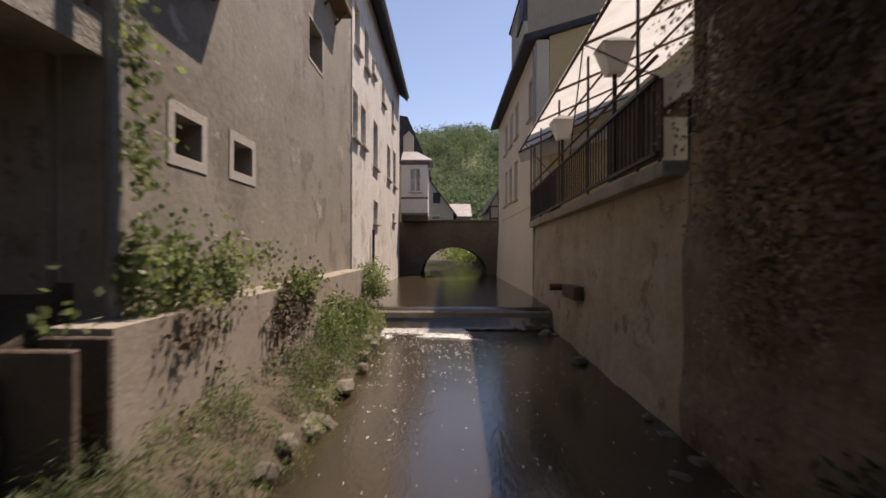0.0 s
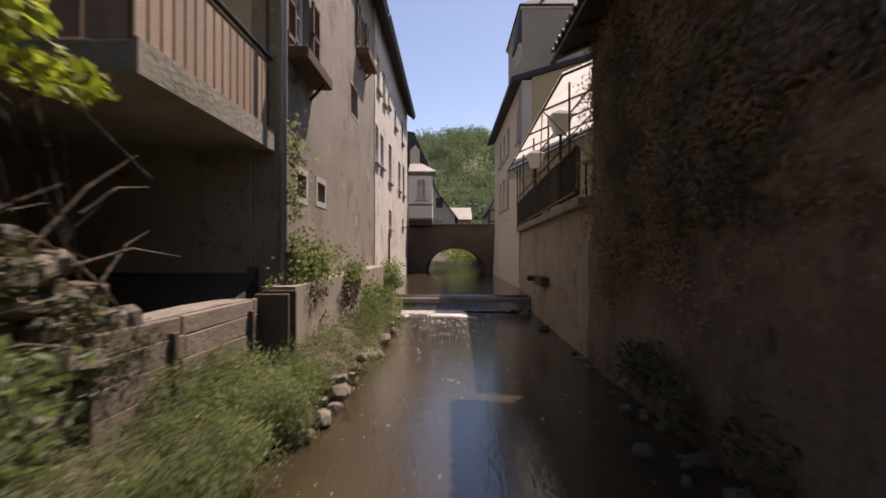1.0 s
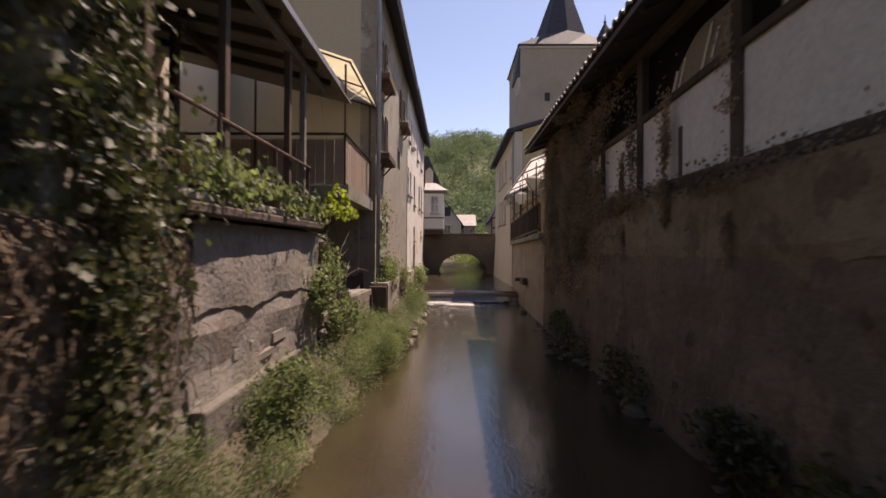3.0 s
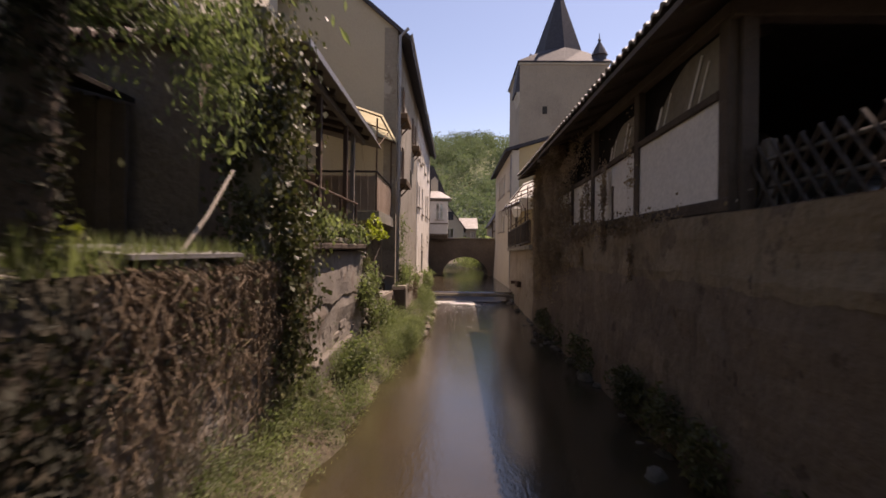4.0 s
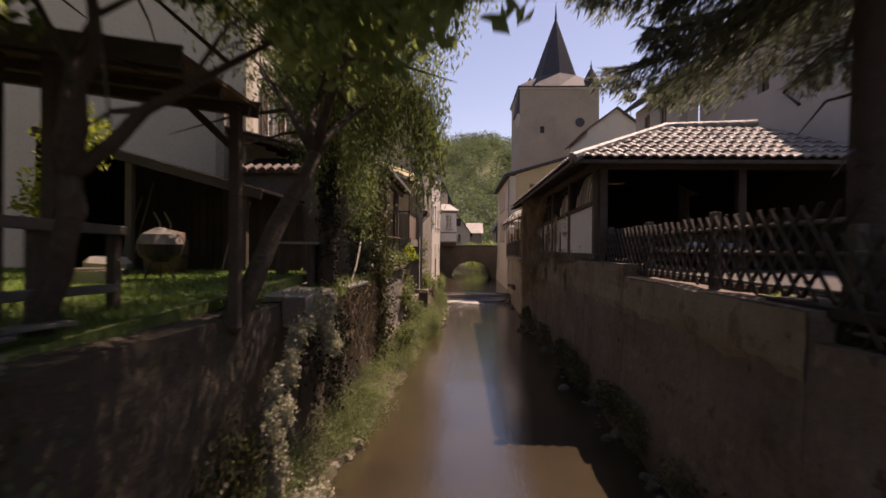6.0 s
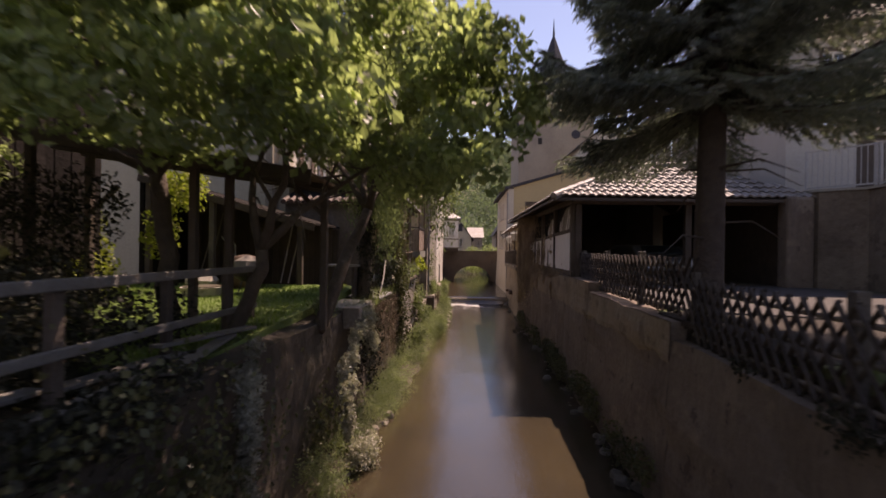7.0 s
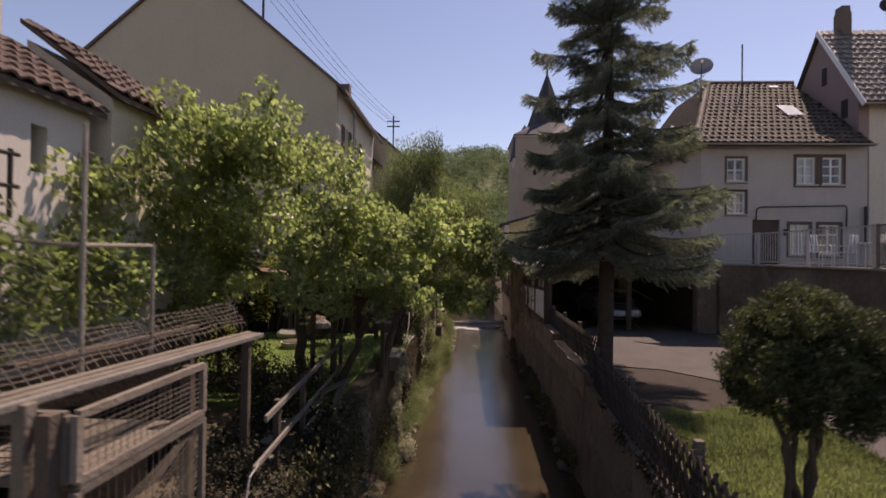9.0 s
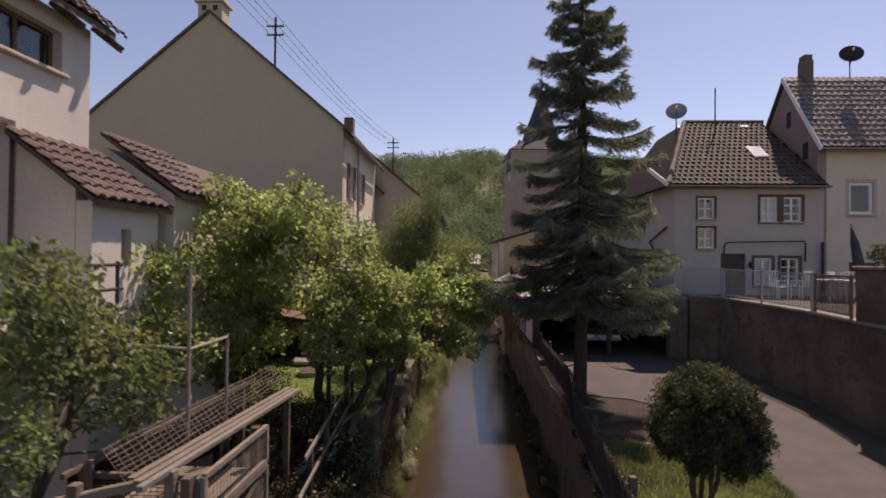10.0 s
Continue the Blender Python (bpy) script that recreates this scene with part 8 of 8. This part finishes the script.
# sunlight falling on the dry ivy is put into this pale leaf colour
M_SUNLIT_IVY = leaf("sunlit_dry_leaf", (0.33, 0.30, 0.245), (0.50, 0.46, 0.39), 0.35)


def tress(label, line, r, n):
    """A hanging rope of creeper, lumpy and tapering, along a line of points."""
    bl = []
    for p, q in zip(line, line[1:]):
        p, q = Vector(p), Vector(q)
        k = max(2, int((q - p).length / (r * 0.9)))
        for i in range(k):
            c = p.lerp(q, i / k) + Vector(rng.normal(size=3)) * r * 0.35
            s = r * rng.uniform(0.6, 1.25)
            bl.append((c.x, c.y, c.z, s * 0.8, s, s * 1.1))
    solid("ivy", foliage(rng, bl, n, 0.042, shell=0.3, aspect=1.6, lump=0.8), M_SUNLIT_IVY, label, "plant", kind="stuff")


tress("dry ivy on the wall corner, sunlight put into its pale colour", [(-2.4, -11.3, 2.4), (-2.42, -11.7, 2.2), (-2.42, -12.0, 1.8), (-2.4, -12.25, 1.35), (-2.36, -12.4, 0.8)], 0.13, 7500)
tress("pale ivy lumps below the garden coping", [(-2.46, -10.9, 2.5), (-2.45, -10.5, 2.35), (-2.45, -10.2, 1.9), (-2.45, -10.1, 1.55)], 0.15, 5200)
tress("pale ivy hanging over the garden wall", [(-2.62, -10.4, 2.62), (-2.56, -10.0, 2.55), (-2.54, -9.4, 2.5)], 0.1, 2600)
tress("pale ivy rope on the rear garden wall", [(-2.66, -15.05, 2.75), (-2.64, -15.1, 2.2), (-2.62, -15.2, 1.6), (-2.6, -15.1, 0.9)], 0.11, 5200)
tress("leafy pale bush at the foot of the garden wall", [(-2.3, -12.3, 0.6), (-2.2, -11.9, 0.45), (-2.15, -11.5, 0.5)], 0.22, 4200)
creeper("ivy", "weeds along the terrace coping", [(-2.45, -3.2, 2.95, 1.3, 0.22), (-2.5, -4.6, 3.0, 0.8, 0.3), (-2.42, -1.9, 2.8, 0.3, 0.3)], 1300, 0.075, M_LEAF_HERB, 0.1)
stems = Shape()
for _ in range(330):
    y = rng.uniform(-8.9, -5.3)
    x = lane(y, LEFT_X) + 0.08
    z = 2.55
    ps = [(x - 0.1, y, z)]
    k = int(rng.integers(5, 13))
    for i in range(k):
        y += rng.normal() * 0.09
        z -= rng.uniform(0.05, 0.24)
        ps.append((x + rng.uniform(-0.03, 0.12), y, max(0.6, z)))
    stems.tube(ps, [0.006 * (1 - i / (k + 2)) + 0.002 for i in range(k + 1)], 4, False)
solid("dry_stems", stems, M_DRY, "hanging tangle of dry ivy stems on the wall", "plant", kind="stuff")
mat_ = Shape()
k = 0
while k < 17000:
    y, z = rng.uniform(-9.0, -5.3), rng.uniform(0.55, 2.58)
    if noise.noise(Vector((y * 4.2, z * 0.45, 4))) + 0.45 * noise.noise(Vector((y * 9, z * 1.8, 9))) < 0.08 + 0.1 * rng.normal():
        continue
    k += 1
    c = Vector((lane(y, LEFT_X) + 0.04 + (2.5 - z) * 0.03 + abs(rng.normal()) * 0.05, y, z))
    a = (Vector((0, 0, -1)) + Vector(rng.normal(size=3)) * 0.35).normalized()
    b2 = a.cross(Vector((1, 0, 0)) + Vector(rng.normal(size=3)) * 0.6).normalized()
    l = rng.uniform(0.018, 0.055)
    w = l * rng.uniform(0.08, 0.2)
    mat_.add([c - a * l / 2, c + b2 * w, c + a * l / 2, c - b2 * w], [(0, 1, 2), (0, 2, 3)])
solid("dry_creeper", mat_, leaf("dry_creeper_leaf", (0.19, 0.158, 0.13), (0.36, 0.31, 0.265), 0.3), "clumps of dry creeper hanging down the wall", "plant", kind="stuff")
tw_ = Shape()
for _ in range(26):
    p = Vector((-2.55 + rng.normal() * 0.25, -1.15 + rng.normal() * 0.5, 1.9 + rng.normal() * 0.2))
    q = p + Vector((rng.uniform(-0.3, 0.4), rng.uniform(0.2, 1.0), rng.normal() * 0.35))
    tw_.tube([p, p.lerp(q, 0.5) + Vector((0, 0, 0.08)), q], [0.012, 0.009, 0.003], 4)
solid("brushwood", tw_, M_BARK, "heap of dry branches under the balcony", "branches", kind="stuff")

# ---- herbs on the left bank, ferns and grass ----
bl = []
for _ in range(215):
    y = rng.uniform(-13.5, 10.0)
    w = lane(y, [(-13.5, 0.35), (-8, 0.5), (-4, 0.7), (0, 0.8), (4, 0.6), (10, 0.55)])
    x0 = -1.9 if y > 2.3 else lane(y, LEFT_X)
    u = rng.random()
    r = rng.uniform(0.14, 0.32) if y < 2.3 else rng.uniform(0.07, 0.2)
    if 2.3 < y < 4.5 and rng.random() < 0.15:
        continue
    bl.append((x0 + 0.12 + w * u, y, 0.36 + (1 - u) * 0.4 + r * 0.4, r, r * 1.2, r * 1.1))
bl += [(-1.55, 6.3, 0.75, 0.3, 0.6, 0.4), (-1.5, 5.5, 0.65, 0.28, 0.5, 0.32), (-1.5, 4.5, 0.55, 0.2, 0.35, 0.25), (-1.75, 3.6, 0.75, 0.22, 0.4, 0.35), (-1.75, 2.2, 0.7, 0.3, 0.4, 0.3), (-1.9, 1.2, 0.8, 0.35, 0.5, 0.35)]
solid("bank_herbs", foliage(rng, bl, 84000, 0.04, shell=0.35, aspect=3.2, lump=0.8), M_LEAF_HERB, "lush green herbs along the stream bank", "plants", kind="stuff")
bl = [(-2.25, -2.0, 1.75, 0.22, 0.3, 0.4), (-2.2, -1.6, 2.0, 0.22, 0.26, 0.35), (-2.05, -1.2, 1.3, 0.28, 0.4, 0.3), (-1.7, 7.2, 0.95, 0.35, 0.7, 0.4), (-1.6, 8.6, 0.8, 0.3, 0.6, 0.35), (-1.8, 11.0, 1.3, 0.4, 0.6, 0.5), (-1.75, 11.6, 1.1, 0.35, 0.4, 0.4), (-2.0, -4.0, 0.9, 0.3, 0.5, 0.35)]
hb = [(rng.uniform(-2.2, -1.35), rng.uniform(-1.2, 2.2), 0.5 + 0.22 * rng.random(), rng.uniform(0.15, 0.27), rng.uniform(0.18, 0.3), rng.uniform(0.15, 0.28)) for _ in range(44)]
solid("bank_herbs", foliage(rng, hb, 38000, 0.038, shell=0.35, aspect=3.4, lump=0.8), M_LEAF_HERB, "lush green herbs below the crumbled wall", "plants", kind="stuff")
hb = [(-2.33, y, z, 0.12, 0.3, 0.22) for y, z in ((-1.4, 2.3), (-0.9, 1.9), (-0.4, 1.55), (-1.2, 1.3), (-0.2, 1.15), (0.1, 1.3), (-0.7, 1.0))]
solid("wall_moss", foliage(rng, hb, 3600, 0.045, shell=0.4, aspect=2.4, lump=0.9), M_LEAF_DARK, "moss and dry weeds hanging over the crumbled wall", "plants", kind="stuff")
solid("bank_shrubs", foliage(rng, bl, 6500, 0.075, shell=0.3, aspect=1.8, lump=0.8), M_LEAF_HERB, "leafy wall shrubs above the bank", "plants", kind="stuff")
bl = [(lane(y, RIGHT_X) - 0.15, y, 0.55 + 0.3 * rng.random(), 0.22, 0.4, 0.3) for y in rng.uniform(-13, 3, 30)]
solid("fern_bank", foliage(rng, bl, 6000, 0.085, shell=0.3, aspect=2.4), M_LEAF_DARK, "dark ferns at the foot of the stream wall", "plants", kind="stuff")
# added shrubs: their near-black leaves stand in for deep shade
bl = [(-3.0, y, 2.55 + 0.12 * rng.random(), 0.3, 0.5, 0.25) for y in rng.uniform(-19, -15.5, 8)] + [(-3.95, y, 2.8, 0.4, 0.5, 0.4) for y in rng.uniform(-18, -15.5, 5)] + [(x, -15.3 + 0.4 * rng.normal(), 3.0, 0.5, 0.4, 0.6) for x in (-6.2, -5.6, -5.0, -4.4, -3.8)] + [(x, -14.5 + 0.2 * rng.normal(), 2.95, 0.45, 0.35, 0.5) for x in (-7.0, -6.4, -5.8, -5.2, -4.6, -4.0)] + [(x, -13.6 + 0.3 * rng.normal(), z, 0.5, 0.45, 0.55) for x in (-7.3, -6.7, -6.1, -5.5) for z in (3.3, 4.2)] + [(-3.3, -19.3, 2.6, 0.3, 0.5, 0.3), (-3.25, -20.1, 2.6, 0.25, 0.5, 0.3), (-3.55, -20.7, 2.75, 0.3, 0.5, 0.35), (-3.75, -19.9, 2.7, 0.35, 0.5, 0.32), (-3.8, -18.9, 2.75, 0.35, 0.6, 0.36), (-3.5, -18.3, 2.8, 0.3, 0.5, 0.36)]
solid("garden_shrubs", foliage(rng, bl, 26000, 0.062, shell=0.3), M_SHADED_LEAF, "shrubs along the garden wall, deep shade put into their colour", "plants", kind="stuff")
bl = [(-7.4, -11.0, 3.0, 0.5, 0.5, 0.6), (-8.5, -10.2, 3.4, 0.8, 0.7, 1.1), (-3.6, -8.0, 2.72, 0.2, 0.3, 0.15), (-6.4, -9.9, 4.9, 0.5, 0.5, 0.5), (-6.8, -10.0, 4.0, 0.35, 0.35, 0.6)]
solid("lawn_shrubs", foliage(rng, bl, 5200, 0.09, shell=0.3), M_LEAF_BRIGHT, "sunlit light green shrubs behind the lawn", "plants", kind="stuff")
solid("shrub", foliage(rng, [(-2.9, -11.75, 2.78, 0.2, 0.24, 0.18)], 900, 0.045, shell=0.3, lump=0.6), M_LEAF_HERB, "small round light green bush on the wall", "plant", kind="stuff")
bl = [(x, 33 + 6 * rng.random(), 1.6 + 1.6 * rng.random(), 0.9, 0.9, 0.9) for x in rng.uniform(-2.5, 3.8, 26)] + [(x, 37, 3.4, 0.8, 0.8, 0.8) for x in (-3.5, 2.6, 3.4)]
solid("far_shrubs", foliage(rng, bl, 9000, 0.16, shell=0.4), M_LEAF, "green bushes on the banks beyond the bridge", "plants", kind="stuff")


def blades(name, label, n, area, z, h, mat):
    s = Shape()
    k = 0
    while k < n:
        x, y = rng.uniform(area[0], area[1]), rng.uniform(area[2], area[3])
        if not area[4](x, y):
            continue
        k += 1
        a, l = rng.uniform(0, 6.28), h * rng.uniform(0.5, 1.5)
        w = 0.006 + 0.006 * rng.random()
        dx, dy = math.cos(a), math.sin(a)
        b = rng.uniform(0.1, 0.6) * l
        g0 = z(y) if callable(z) else z
        s.add([(x - dy * w, y + dx * w, g0), (x + dy * w, y - dx * w, g0), (x + dx * b, y + dy * b, g0 + l)], [(0, 1, 2)])
    return solid(name, s, mat, label, "grass", kind="stuff")


blades("tall_grass", "rough sunlit grass with weeds beside the fence", 46000, (1.75, 5.4, -22, -12.3, lambda x, y: x > lane(y, RIGHT_X) + 0.3 and x < lane(y, [(-22, 4.3), (-20.5, 4.4), (-17.8, 4.8), (-15.6, 5.05), (-13.8, 4.7), (-12, 2.0)]) and (x - 3.0) ** 2 + ((y + 14.1) * 1.0) ** 2 > 3.4 + 0.9 * noise.noise(Vector((x * 2, y * 2, 0)))), 2.865, 0.075, M_GRASS)
blades("lawn_grass", "short green lawn blades", 22000, (-9.5, -3.2, -15.0, -8.8, lambda x, y: True), lambda y: 2.615 + (y + 15.2) * 0.0364, 0.05, M_TURF_BLADE)
blades("wall_weeds", "weeds growing along the top of the wall", 2600, (-2.95, -2.5, -11, -5.2, lambda x, y: True), 2.48, 0.2, M_GRASS)

# ivy-clad trunk beside the wall, carrying part of the willow's crown
it = thing("ivy_tree", "dark ivy-clad tree trunk rising from the garden wall", "tree")
ps, rs_ = limb(rng, (-2.82, -9.2, 2.3), (-2.7, -9.1, 6.3), 0.16, 0.09, 0.03)
part("trunk", Shape().tube(ps, rs_, 10), M_BARK, it, smooth=True)
for q in ((-3.4, -8.8, 7.0), (-2.2, -9.6, 6.9)):
    ps2, rs2 = limb(rng, ps[4], q, 0.07, 0.02, 0.1)
    part("limb", Shape().tube(ps2, rs2, 7), M_BARK, it, smooth=True)
part("ivy_leaves", foliage(rng, [(-2.74, -9.15, z, 0.19, 0.19, 0.36) for z in (2.7, 3.2, 3.7, 4.2, 4.7, 5.2, 5.7)], 3600, 0.06, shell=0.5, lump=0.6), M_SHADED_LEAF, it)
part("crown", foliage(rng, [(-3.2, -8.9, 6.4, 0.9, 0.9, 0.8), (-2.2, -9.4, 6.6, 0.8, 0.8, 0.6)], 5000, 0.1, droop=0.5, aspect=3.0, shell=0.3), M_LEAF_WILLOW, it)

# scraps of ivy and weeds along the stream walls' tops
sp = [(lane(y, RIGHT_X) - 0.02, y, 2.6 + 0.08 * rng.random(), 0.3, 0.14) for y in rng.uniform(-21, -14.5, 18)] 
creeper("ivy", "sparse ivy trailing over the fence wall", sp, 2000, 0.045, M_SHADED_LEAF, 0.05, normal=(-1, 0, 0))
sp = [(2.14, y, z, 0.09, 0.5) for y, z in ((-0.75, 2.7), (-3.3, 2.75), (-1.9, 2.75), (-4.55, 2.8), (-4.6, 3.4), (-3.3, 3.5), (-0.75, 3.6), (-1.9, 3.4), (0.6, 2.7), (0.4, 3.5))]
creeper("ivy", "thin red-brown creeper stems climbing the shed wall", sp, 6500, 0.036, bpy.data.materials["red_brown_ivy"], 0.03, normal=(-1, 0, 0))
bl = [(8.8, -15.1, 6.85, 0.4, 0.5, 0.3), (9.1, -15.4, 6.9, 0.35, 0.4, 0.3)]
solid("pier_bush", foliage(rng, bl, 2200, 0.06, shell=0.3), M_LEAF_BOX, "dark clipped bush on the wall pier", "bush", kind="stuff")

# ---- pieces, last: roof tiles of the shed front ----
for r in range(7):
    for c in range(31):
        o = Vector((E1.x, E1.y, E1.z)) + Vector((c * 0.215, 0, 0)) + up1 * r * 0.295
        t = (r + 0.2) / 7.1
        if o.x < E1.x + (APEX.x - E1.x) * t - 0.05 or o.x > E2.x + (A2.x - E2.x) * t - 0.2:
            continue
        tile_piece(shed, o + Vector((0, 0, 0.015)), (1, 0, 0), up1, 0.215, 0.295, M_TILE)
for owner, me, m in pieces:
    ob = new("tile", me)
    ob.parent, ob.matrix_local = owner, m
